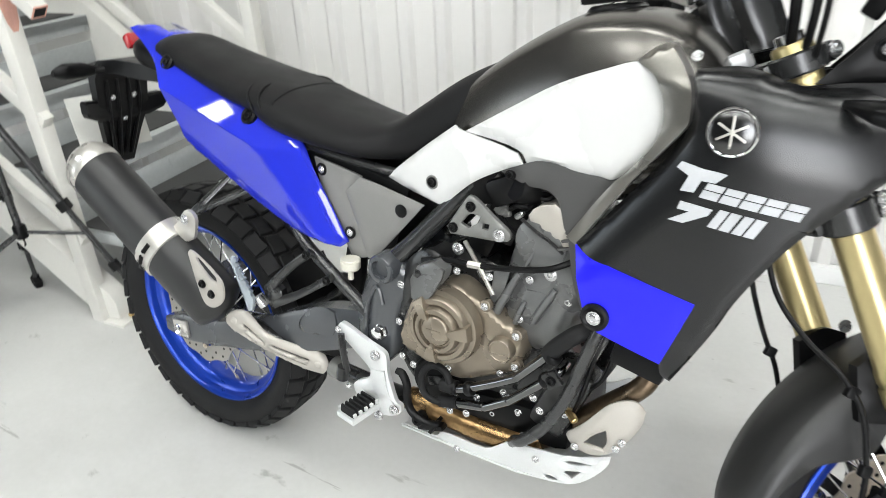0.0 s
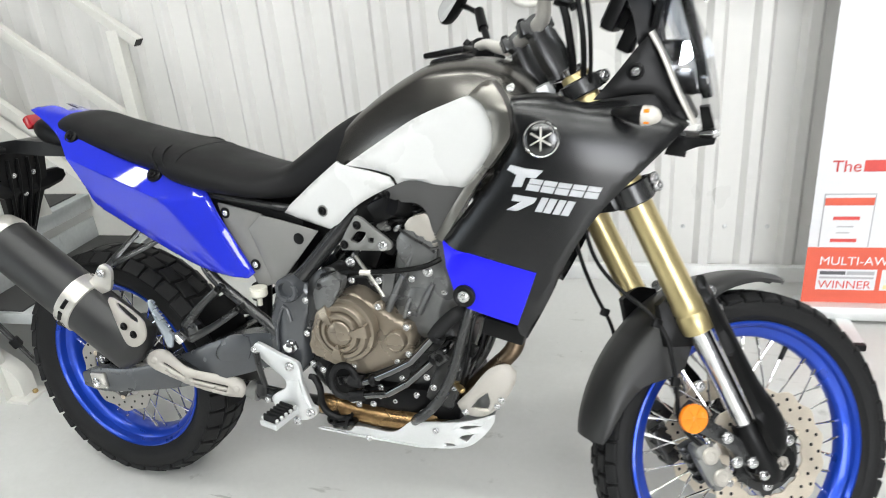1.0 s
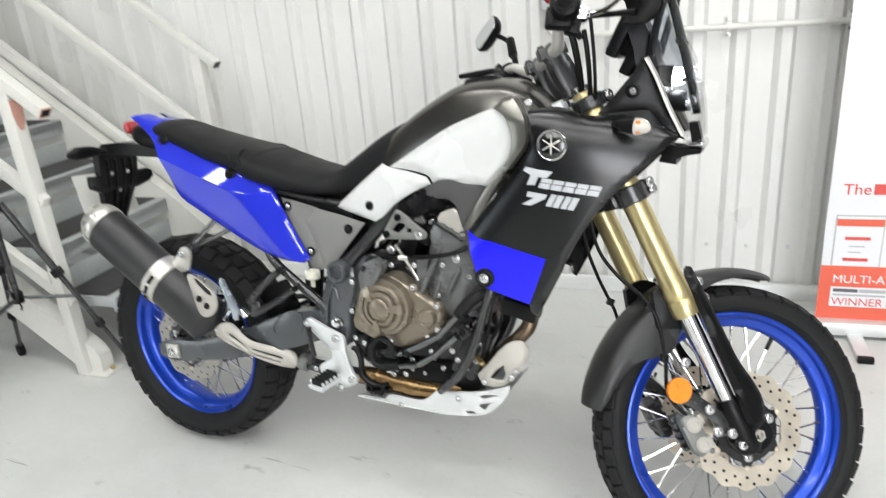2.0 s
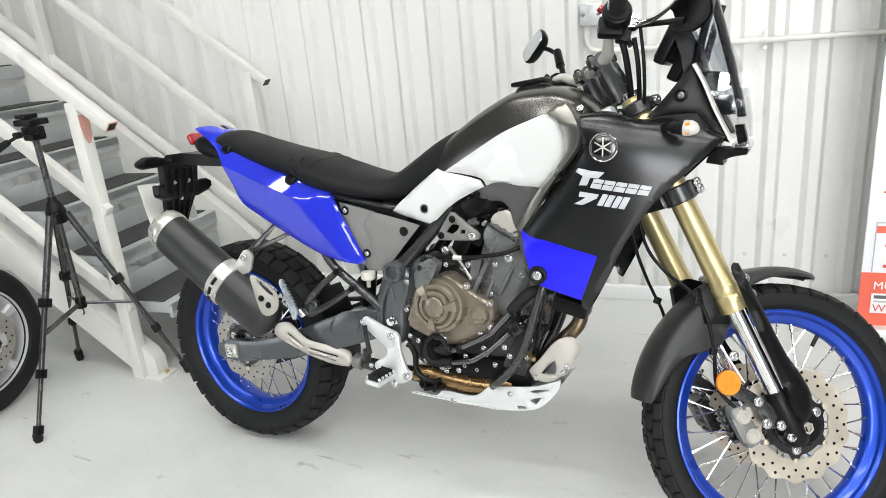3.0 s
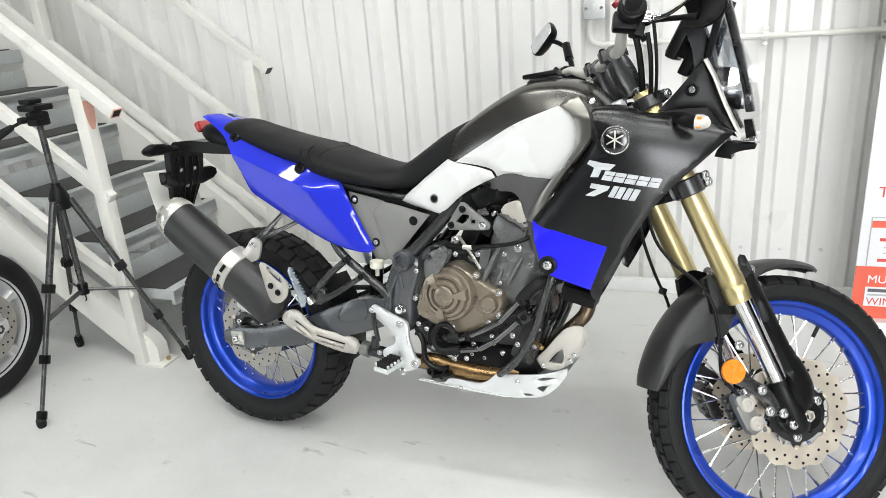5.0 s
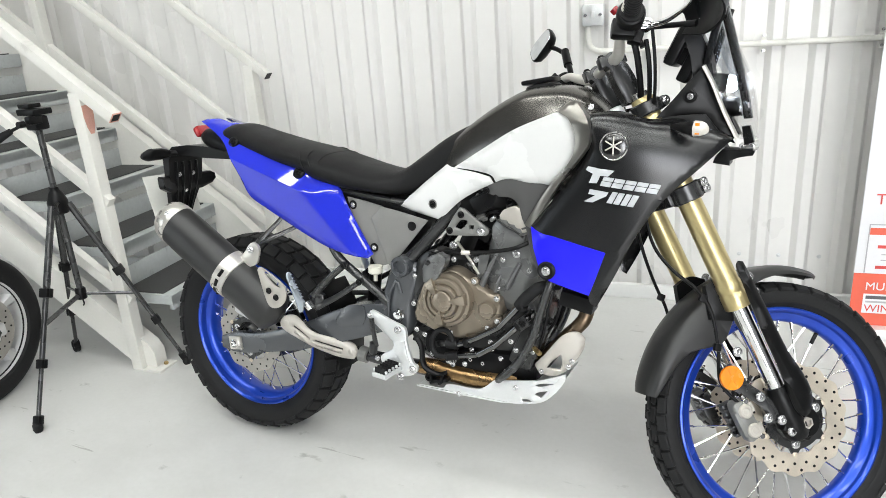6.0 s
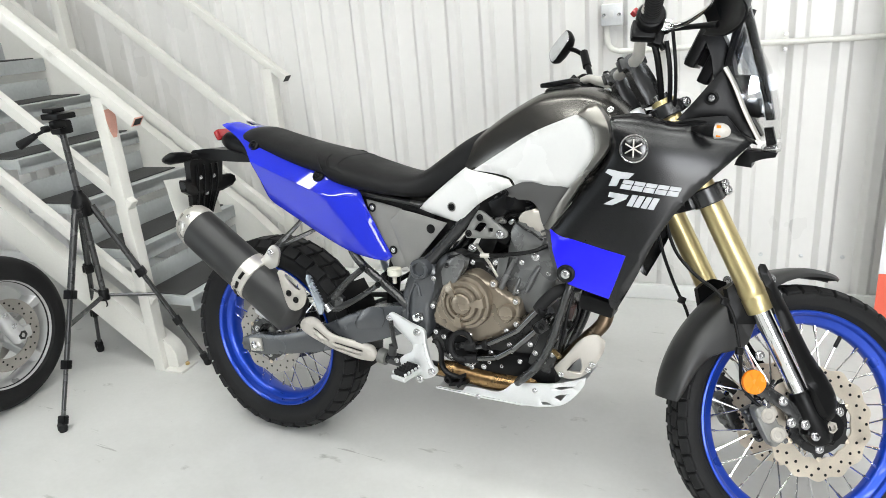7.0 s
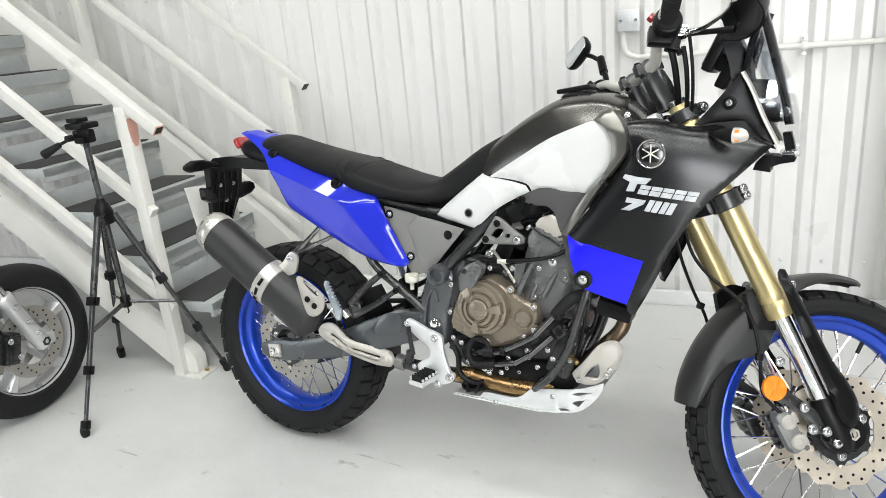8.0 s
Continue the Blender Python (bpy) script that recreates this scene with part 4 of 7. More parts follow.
part("tank_cover", tank_body(spaced(TANK, 34)), M["tank"], BIKE, "satin dark fuel tank cover", None, 60)
bm = B()
turned(bm, [(0.046, -0.01), (0.046, 0.004), (0.040, 0.009), (0.02, 0.011)], (0.978, 0, 1.118), (-0.12, 0, 1), 36)
part("filler_ring", bm, M["black_plastic"], BIKE, "black filler cap")
bm = B()
box(bm, (0.970, 0, 1.136), (0.088, 0.062, 0.012), rot=(0, -8, 0), bev=0.0055)
part("filler_lid", bm, M["black_plastic"], BIKE)
# seat in two halves
SEAT_R = [(-0.07, 0.995, 0.965, 0.045, 0.2), (-0.05, 1.018, 0.96, 0.075, 0.3), (0.0, 1.024, 0.955, 0.088, 0.3), (0.08, 1.003, 0.935, 0.098, 0.3), (0.19, 0.976, 0.905, 0.112, 0.28), (0.285, 0.957, 0.885, 0.120, 0.25), (0.345, 0.944, 0.870, 0.124, 0.25)]
part("pillion_seat", profile_body(spaced(SEAT_R, 22), 16, 3.2), M["seat"], BIKE, "black textured pillion seat", None, 60)
SEAT_F = [(0.290, 0.946, 0.880, 0.118, 0.2), (0.33, 0.946, 0.86, 0.128, 0.22), (0.40, 0.928, 0.845, 0.130, 0.25), (0.47, 0.910, 0.838, 0.126, 0.3), (0.54, 0.898, 0.832, 0.116, 0.3), (0.585, 0.906, 0.83, 0.084, 0.25), (0.64, 0.942, 0.84, 0.070, 0.2), (0.70, 0.984, 0.86, 0.066, 0.2), (0.75, 1.012, 0.90, 0.060, 0.2), (0.785, 1.028, 0.94, 0.05, 0.3)]
part("rider_seat", profile_body(spaced(SEAT_F, 30), 16, 3.0), M["seat"], BIKE, "black textured rider seat", None, 60)
# rolled edge where the rider seat laps over the pillion seat
for dx, dz, r in ((0.0, -0.006, 0.0028), (-0.030, -0.003, 0.0022)):
    bm = B()
    half = [(0.328 + dx, -0.124, 0.905 + dz), (0.310 + dx, -0.117, 0.934 + dz), (0.300 + dx, -0.090, 0.951 + dz), (0.294 + dx, -0.045, 0.956 + dz), (0.292 + dx, 0, 0.957 + dz)]
    tube(bm, half + [(x, -y, z) for x, y, z in reversed(half[:-1])], r, 8)
    part("seat_welt", bm, M["seat"], BIKE, "rolled black seat edge")
# tail top and rear light
TOP = [(-0.120, 1.008, 0.992, 0.030, 0.1), (-0.09, 1.026, 0.985, 0.040, 0.2), (-0.05, 1.030, 0.978, 0.048, 0.2), (-0.01, 1.022, 0.968, 0.050, 0.2), (0.03, 1.004, 0.95, 0.050, 0.2)]
part("tail_top", profile_body(spaced(TOP, 14), 14, 3.0), M["blue"], BIKE, "glossy blue tail top")
bm = B()
box(bm, (-0.178, 0, 1.000), (0.026, 0.10, 0.034), rot=(0, -30, 0), bev=0.008)
part("tail_light", bm, M["red"], BIKE, "red tail light")
LIGHTBOX = [(-0.165, 1.0, 0.965, 0.045, 0.1), (-0.13, 1.012, 0.945, 0.062, 0.1), (-0.06, 0.99, 0.935, 0.07, 0.1), (0.0, 0.96, 0.92, 0.07, 0.1)]
part("tail_box", profile_body(spaced(LIGHTBOX, 10), 12, 3.5), M["black_plastic"], BIKE, "black tail underside")
# number plate hanger
bm = B()
loops = []
for x, z, w, t in ((-0.06, 0.925, 0.05, 0.02), (-0.16, 0.930, 0.055, 0.024), (-0.25, 0.935, 0.06, 0.022), (-0.31, 0.93, 0.066, 0.02), (-0.335, 0.90, 0.074, 0.018), (-0.338, 0.82, 0.070, 0.015), (-0.358, 0.75, 0.052, 0.013), (-0.376, 0.67, 0.034, 0.010)):
    n = V(0.3, 0, 1).normalized() if z > 0.915 else V(-0.96, 0, 0.25)
    loops.append([V(x, -w, z) - n * t, V(x, w, z) - n * t, V(x, w, z) + n * t * 0.6, V(x, -w, z) + n * t * 0.6])
rings(bm, loops)
rings(bm, [[V(x + dx, y, z + dz * h) for dx, dz in ((-0.012, -1), (0.010, -1), (0.016, -0.6), (0.012, 0.8), (0.004, 1), (-0.014, 1))] for y, x, z, h in ((-0.115, -0.318, 0.828, 0.012), (-0.108, -0.322, 0.825, 0.020), (-0.070, -0.336, 0.815, 0.026), (0.0, -0.342, 0.812, 0.028), (0.070, -0.336, 0.815, 0.026), (0.108, -0.322, 0.825, 0.020), (0.115, -0.318, 0.828, 0.012))])
tube(bm, [(-0.352, -0.030, 0.90), (-0.354, -0.030, 0.82), (-0.374, -0.020, 0.70)], 0.006, 8)
tube(bm, [(-0.352, 0.030, 0.90), (-0.354, 0.030, 0.82), (-0.374, 0.020, 0.70)], 0.006, 8)
for y in (-0.044, -0.016, 0.016, 0.044):
    tube(bm, [(-0.318, y, 0.890), (-0.320, y, 0.830), (-0.338, y * 0.8, 0.760), (-0.356, y * 0.5, 0.690)], 0.005, 8)
HANG = Matrix.Translation((0.028, 0, 0.008))
hanger = part("plate_hanger", bm, M["black_plastic"], BIKE, "black number plate hanger", HANG, 30)
for y in (-0.03, 0.03):
    bolt(hanger, (-0.352, y, 0.826), DARK_BOLT, (-1, 0, 0.2), HANG)
    bolt(hanger, (-0.322, y, 0.846), None, (1, 0, -0.2), HANG)
bolt(hanger, (-0.330, 0, 0.790), None, (1, 0, -0.2), HANG)
bm = B()
box(bm, (-0.368, 0, 0.780), (0.003, 0.205, 0.145), rot=(0, -18, 0), bev=0.001)
part("number_plate", bm, M["plate"], BIKE, "pale number plate")
for s in (-1, 1):
    bm = B()
    tube(bm, [(-0.28, s * 0.03, 0.925), (-0.31, s * 0.09, 0.925)], 0.010, 10, 1)
    tube(bm, [(-0.31, s * 0.085, 0.925), (-0.325, s * 0.115, 0.925), (-0.335, s * 0.155, 0.924), (-0.338, s * 0.18, 0.922)], [0.012, 0.024, 0.026, 0.010], 14, 4, flat=0.62)
    ts = part("rear_turn_signal", bm, M["black_plastic"], BIKE, "black rear turn signal", Matrix.Translation((0.035, s * -0.012, 0.004)))
    bm = B()
    tube(bm, [(-0.345, s * 0.115, 0.925), (-0.352, s * 0.15, 0.924), (-0.352, s * 0.172, 0.922)], [0.014, 0.019, 0.008], 12, 4, flat=0.6)
    part("signal_lens", bm, M["pale_lens"], ts, "pale signal lens", Matrix.Translation((0.035, s * -0.012, 0.004)))


# frame
def bars(name, pts, r, mt="frame", both=True, label="", seg=12):
    obs = []
    for s in (-1, 1) if both else (-1,):
        bm = B()
        tube(bm, [(p[0], -s * p[1], p[2]) for p in pts], r, seg)
        obs.append(part(name, bm, M[mt], BIKE, label))
    return obs


bars("frame_spar", [(1.02, -0.045, 0.93), (0.90, -0.065, 0.90), (0.80, -0.066, 0.845), (0.735, -0.076, 0.778), (0.66, -0.100, 0.690), (0.615, -0.118, 0.645)], 0.018)
bars("subframe_tube", [(0.72, -0.045, 0.797), (0.56, -0.064, 0.815), (0.40, -0.080, 0.842), (0.20, -0.07, 0.885), (-0.06, -0.05, 0.95)], 0.010)
bars("subframe_brace", [(0.330, -0.080, 0.735), (0.391, -0.108, 0.655), (0.475, -0.114, 0.595), (0.555, -0.118, 0.542), (0.600, -0.122, 0.500)], 0.0125)
bars("down_tube", [(1.085, -0.05, 0.77), (1.066, -0.100, 0.70)] + [(1.051, -0.146, 0.649), (1.031, -0.146, 0.585), (1.013, -0.146, 0.520), (0.992, -0.146, 0.468), (0.964, -0.146, 0.421), (0.933, -0.146, 0.388)] + [(0.915, -0.134, 0.372), (0.902, -0.118, 0.352), (0.890, -0.095, 0.330)], 0.0112)
for s in (-1, 1):
    bm = B()
    out = [(0.554, 0.478), (0.556, 0.550), (0.575, 0.610), (0.592, 0.645), (0.625, 0.668), (0.655, 0.665), (0.676, 0.645), (0.672, 0.600), (0.655, 0.545), (0.648, 0.470), (0.630, 0.440), (0.588, 0.438)]
    shell(bm, out, lambda x, z: -0.137 - 0.014 * math.exp(-((x - 0.612 - 0.10 * (z - 0.55)) / 0.026) ** 2), 0.03, 0.010, 0.010, side=s)
    pv = part("pivot_plate", bm, M["swing"], BIKE, "black cast swingarm pivot plate")
    bm = B()
    turned(bm, [(0.029, -0.02), (0.029, 0.012), (0.026, 0.016), (0.019, 0.016), (0.016, 0.004)], (0.632, s * 0.148, 0.652), (0, s, 0), 28)
    part("frame_boss", bm, M["swing"], pv)
    bm = B()
    turned(bm, [(0.018, -0.004), (0.018, 0.004), (0.013, 0.006), (0.013, 0.015), (0.010, 0.017)], (0.618, s * 0.145, 0.513), (0, s, 0), 6)
    part("pivot_bolt", bm, M["chrome"], pv, "bright pivot bolt")
    bm = B()
    tube(bm, [(0.585, s * 0.149, 0.48), (0.590, s * 0.15, 0.56), (0.615, s * 0.15, 0.61), (0.628, s * 0.15, 0.575)], 0.005, 8)
    part("plate_rib", bm, M["swing"], pv)
    # swingarm
    bm = B()
    loops = []
    for x, z, h, y, w in spaced([(-0.065, 0.325, 0.020, 0.118, 0.014), (0.0, 0.332, 0.034, 0.118, 0.016), (0.10, 0.345, 0.032, 0.118, 0.016), (0.25, 0.385, 0.040, 0.116, 0.018), (0.38, 0.435, 0.050, 0.112, 0.022), (0.48, 0.468, 0.050, 0.105, 0.026), (0.57, 0.490, 0.038, 0.095, 0.026)], 18):
        loops.append([V(x, s * (y + w * c), z + h * d) for c, d in ((-1, -0.8), (-0.8, -1), (0.8, -1), (1, -0.8), (1, 0.8), (0.8, 1), (-0.8, 1), (-1, 0.8))])
    rings(bm, loops)
    sw = part("swingarm", bm, M["swing"], BIKE, "black swingarm")
    bm = B()
    shell(bm, [(0.402, 0.477), (0.436, 0.510), (0.471, 0.518), (0.494, 0.514), (0.498, 0.485), (0.487, 0.458), (0.412, 0.443), (0.392, 0.454)], lambda x, z: -0.139, 0.006, 0.005, 0.02, side=s)
    part("swingarm_pad", bm, M["swing"], sw, "dark grey recessed pad")
    bm = B()
    box(bm, (0.0, s * 0.138, 0.333), (0.05, 0.008, 0.044), rot=(0, -6, 0), bev=0.003)
    ad = part("chain_adjuster", bm, M["steel"], sw, "silver axle adjuster plate")
    bm = B()
    turned(bm, [(0.014, 0), (0.014, 0.008), (0.010, 0.010), (0.007, 0.006)], (0.0, s * 0.142, 0.333), (0, s, 0), 6)
    part("axle_nut", bm, M["chrome"], sw)
bm = B()
box(bm, (0.36, 0, 0.43), (0.09, 0.20, 0.06), rot=(0, -22, 0), bev=0.015)
part("swingarm_bridge", bm, M["frame"], BIKE)
# rear caliper
bm = B()
box(bm, (0.02, -0.078, 0.43), (0.10, 0.05, 0.05), rot=(0, 20, 0), bev=0.012)
part("rear_caliper", bm, M["alloy"], BIKE, "silver rear brake caliper")
# rear hugger and shock
bm = B()
tube(bm, [(0.47, 0.02, 0.80), (0.43, 0.02, 0.48)], 0.020, 16, 1)
part("shock", bm, M["black_plastic"], BIKE, "black rear shock")
bm = B()
loops = []
for k in range(6):
    a = radians(-10 + k * 9)
    loops.append([REAR + V(math.cos(a) * (0.356 + 0.008 * (1 - u * u)), u * 0.070, math.sin(a) * (0.356 + 0.008 * (1 - u * u))) for u in (-1, -0.5, 0, 0.5, 1)] + [REAR + V(math.cos(a) * 0.352, u * 0.068, math.sin(a) * 0.352) for u in (1, 0, -1)])
rings(bm, loops)
part("inner_mudguard", bm, M["black_plastic"], BIKE, "black inner mudguard")
# battery box between the frame rails
bm = B()
box(bm, (0.50, 0, 0.745), (0.26, 0.16, 0.16), rot=(0, 14, 0), bev=0.02)
part("battery_box", bm, M["black_plastic"], BIKE, "black box under the seat")
bm = B()
box(bm, (0.84, 0, 0.855), (0.28, 0.17, 0.12), rot=(0, -12, 0), bev=0.03)
part("airbox", bm, M["black_plastic"], BIKE, "black airbox under the tank")
# reservoir
bm = B()
turned(bm, [(0.006, -0.022), (0.006, -0.004), (0.017, 0), (0.0205, 0.004), (0.0205, 0.018), (0.018, 0.020)], (0.524, -0.112, 0.612), (0, 0, 1), 20)
rs = part("brake_reservoir", bm, M["tank_white"], BIKE, "milky brake fluid reservoir")
bm = B()
rod(bm, (0.524, -0.112, 0.631), (0.524, -0.112, 0.635), 0.0205, 20)
part("reservoir_cap", bm, M["tank_white"], rs)


# exhaust
MUF0, MUF1 = V(-0.150, -0.195, 0.722), V(0.215, -0.190, 0.478)
MUF = (MUF1 - MUF0).normalized()


def oval(bm, rows, flat=0.86, seg=36):
    """Body round the muffler's axis; rows of (radius, distance along it)."""
    up = (V(0, 0, 1) - MUF * MUF.z).normalized()
    out = MUF.cross(up)
    loops = [[MUF0 + MUF * h + r * (math.cos(a) * up + flat * math.sin(a) * out) for a in (2 * math.pi * k / seg for k in range(seg))] for r, h in rows]
    rings(bm, loops)
    return bm


L = (MUF1 - MUF0).length
bm = oval(B(), [(0.062, 0.0), (0.067, 0.004), (0.069, 0.05), (0.069, L * 0.90), (0.068, L * 0.985), (0.065, L * 1.0), (0.040, L * 1.03), (0.024, L * 1.05)])
muf = part("muffler", bm, M["muffler"], BIKE, "matt black muffler")
bm = oval(B(), [(0.068, 0.008), (0.070, 0.004), (0.069, -0.010), (0.064, -0.030), (0.052, -0.046), (0.036, -0.052), (0.024, -0.052), (0.022, -0.03)])
cap = part("end_cap", bm, M["steel"], muf, "brushed steel end cap")
# black plug stands in for the shade in the outlet
bm = oval(B(), [(0.021, -0.049), (0.014, -0.0535), (0.004, -0.0535)])
part("outlet", bm, M["black_plastic"], muf, "black plug for the shade in the outlet")
for k in range(3):
    a = 2 * math.pi * k / 3 + 0.9
    up = (V(0, 0, 1) - MUF * MUF.z).normalized()
    bolt(muf, MUF0 - MUF * 0.012 + 0.068 * (math.cos(a) * up + 0.86 * math.sin(a) * MUF.cross(up)), None, math.cos(a) * up + 0.86 * math.sin(a) * MUF.cross(up))
# clamp band with slots
bm = oval(B(), [(0.070, L * 0.525), (0.0735, L * 0.527), (0.0735, L * 0.625), (0.070, L * 0.63)])
band = part("clamp_band", bm, M["steel"], muf, "bright steel clamp band")
up = (V(0, 0, 1) - MUF * MUF.z).normalized()
outw = MUF.cross(up)
# black bars stand in for the shade in the slots
for a in (1.25, 1.75, 2.3, 2.85):
    s_ = -1 if outw.y > 0 else 1
    n = (math.cos(a) * up + 0.86 * s_ * math.sin(a) * outw)
    bm = B()
    q = n.to_track_quat("Z", "Y").to_matrix().to_4x4()
    p = MUF0 + MUF * (L * 0.576) + n * 0.0728
    t = MUF.cross(n).normalized()
    tube(bm, [p - t * 0.012, p + t * 0.012], 0.0055, 8, 1)
    part("slot", bm, M["black_plastic"], muf)
bm = B()
top = MUF0 + MUF * (L * 0.525) + up * 0.085
shell(bm, [(0.100, 0.640), (0.122, 0.658), (0.136, 0.676), (0.150, 0.687), (0.166, 0.684), (0.176, 0.670), (0.170, 0.640), (0.160, 0.622), (0.130, 0.612), (0.104, 0.622)], lambda x, z: -0.200, 0.008, 0.004, 0.02)
part("clamp_lug", bm, M["steel"], muf, "bright steel clamp lug")
bolt(muf, (0.150, -0.202, 0.667), BIG_BOLT)
# bracket from the lug to the subframe
bm = B()
tube(bm, [(0.118, -0.160, 0.660), (0.150, -0.152, 0.690), (0.192, -0.100, 0.752), (0.228, -0.09, 0.81)], [0.012, 0.011, 0.008, 0.008], 10, flat=0.6)
tube(bm, [(0.130, -0.158, 0.668), (0.175, -0.152, 0.690), (0.262, -0.096, 0.735), (0.32, -0.09, 0.775)], [0.011, 0.009, 0.007, 0.007], 10, flat=0.6)
part("muffler_bracket", bm, M["frame"], BIKE, "black muffler bracket")
# guard plate on the muffler side
bm = B()
shell(bm, [(0.220, 0.626), (0.226, 0.634), (0.240, 0.633), (0.277, 0.617), (0.314, 0.594), (0.322, 0.578), (0.321, 0.556), (0.310, 0.538), (0.291, 0.524), (0.269, 0.520), (0.252, 0.530), (0.236, 0.570)], lambda x, z: -0.264 - 0.06 * (x - 0.25), 0.004, 0.004, 0.014, holes=[[(0.246, 0.622), (0.256, 0.624), (0.304, 0.594), (0.305, 0.584), (0.288, 0.585), (0.255, 0.608)]])
part("guard_plate", bm, M["shield"], muf, "brushed steel guard plate")
for x, z in ((0.265, 0.572), (0.289, 0.555)):
    bolt(muf, (x, -0.267, z), DARK_BOLT)
# heat shield along the link pipe
bm = B()
shell(bm, [(0.237, 0.442), (0.241, 0.461), (0.253, 0.473), (0.27, 0.474), (0.287, 0.464), (0.324, 0.426), (0.372, 0.408), (0.43, 0.392), (0.447, 0.376), (0.45, 0.356), (0.438, 0.339), (0.397, 0.342), (0.351, 0.355), (0.313, 0.374), (0.272, 0.403), (0.247, 0.424)], lambda x, z: -0.200 + 0.385 * (x - 0.237) + 7.0 * (z - 0.407 + 0.49 * (x - 0.343)) ** 2, 0.004, 0.004, 0.008,
      holes=[[(0.273, 0.446), (0.29, 0.432), (0.317, 0.403), (0.316, 0.399), (0.289, 0.425), (0.273, 0.438)], [(0.33, 0.399), (0.411, 0.374), (0.411, 0.367), (0.33, 0.393)], [(0.273, 0.423), (0.295, 0.4), (0.294, 0.398), (0.273, 0.419)], [(0.327, 0.38), (0.404, 0.358), (0.404, 0.355), (0.327, 0.377)]])
hs = part("heat_shield", bm, M["shield"], BIKE, "warm grey slotted heat shield")
for x, z in ((0.255, 0.451), (0.431, 0.364)):
    bm = B()
    turned(bm, [(0.010, 0), (0.010, 0.002), (0.007, 0.004), (0.003, 0.004)], (x, -0.197 + 0.385 * (x - 0.237), z), (0.385, -1, 0), 16)
    part("shield_bolt", bm, M["shield"], hs)
bm = B()
tube(bm, [(0.20, -0.180, 0.478), (0.26, -0.160, 0.440), (0.33, -0.130, 0.395), (0.40, -0.100, 0.364), (0.47, -0.090, 0.350), (0.57, -0.095, 0.346), (0.68, -0.100, 0.346)], [0.016, 0.016, 0.016, 0.016, 0.018, 0.020, 0.022], 18)
part("link_pipe", bm, M["engine"], BIKE, "dark exhaust link pipe", None, 60)
bm = B()
tube(bm, [(0.66, -0.10, 0.352), (0.714, -0.10, 0.350), (0.765, -0.10, 0.348), (0.824, -0.10, 0.344), (0.905, -0.098, 0.346), (0.945, -0.085, 0.360)], [0.024, 0.026, 0.027, 0.027, 0.025, 0.022], 18)
part("exhaust_pipe", bm, M["header"], BIKE, "golden heat-tinted exhaust pipe", None, 60)
bm = B()
tube(bm, [(0.940, -0.085, 0.358), (0.955, -0.080, 0.365), (1.005, -0.070, 0.410), (1.052, -0.078, 0.462), (1.086, -0.092, 0.503), (1.108, -0.098, 0.528), (1.125, -0.092, 0.552), (1.128, -0.080, 0.585), (1.110, -0.06, 0.64), (1.06, -0.055, 0.70)], [0.021, 0.021, 0.020, 0.020, 0.019, 0.018, 0.018, 0.018, 0.018, 0.018], 18)
part("exhaust_pipe", bm, M["header_dark"], BIKE, "brown heat-tinted exhaust header", None, 60)
bm = B()
tube(bm, [(0.95, 0.02, 0.39), (1.00, 0.04, 0.45), (1.03, 0.05, 0.52), (1.045, 0.055, 0.60), (1.03, 0.055, 0.70)], 0.018, 14)
part("exhaust_pipe", bm, M["engine"], BIKE, "dark exhaust header", None, 60)
bm = B()
turned(bm, [(0.020, -0.016), (0.0235, -0.014), (0.0235, 0.012), (0.020, 0.014)], (0.462, -0.092, 0.351), (-0.97, 0.05, 0.15), 24)
part("pipe_clamp", bm, M["castgrey"], BIKE, "steel pipe clamp")

# skid plate and header guard
SKID = [(0.655, 0.301), (0.673, 0.307), (0.737, 0.307), (0.753, 0.322), (0.779, 0.326), (0.852, 0.326), (0.895, 0.359), (0.912, 0.364), (1.014, 0.381), (1.091, 0.410), (1.086, 0.385), (1.059, 0.347), (1.022, 0.318), (0.952, 0.302), (0.888, 0.301), (0.838, 0.300), (0.753, 0.300), (0.728, 0.300)]
for s in (-1, 1):
    bm = B()
    shell(bm, [(x if s < 0 else x - 0.35 * max(0.0, x - 0.96), z) for x, z in SKID], lambda x, z: -0.135 - 0.10 * (z - 0.34) + 0.9 * max(0.0, x - 1.0) ** 2, 0.004, 0.004, 0.014, side=s, holes=[[(1.011, 0.367), (1.029, 0.375), (1.062, 0.379), (1.026, 0.365)], [(1.010, 0.340), (1.019, 0.348), (1.044, 0.356), (1.026, 0.332)], [(0.972, 0.319), (0.991, 0.322), (1.004, 0.317), (0.977, 0.313)]] if s < 0 else ())
    sk = part("skid_plate_side", bm, M["alloy"], BIKE, "pale alloy skid plate")
    bolt(sk, (0.960, s * 0.140, 0.354), None, (0, s, 0))
    bolt(sk, (0.794, s * 0.136, 0.304), None, (0, s, 0))
bm = B()
loops = [[V(x, y * w, z) for y in (-1, -0.6, 0, 0.6, 1)] + [V(x + 0.003, y * w, z + 0.004) for y in (1, 0, -1)] for x, z, w in ((0.66, 0.301, 0.132), (0.79, 0.299, 0.132), (0.92, 0.300, 0.132), (0.99, 0.311, 0.13), (1.03, 0.326, 0.128), (1.055, 0.345, 0.122))]
rings(bm, loops)
part("skid_plate", bm, M["alloy"], BIKE, "pale alloy skid plate")
bm = B()
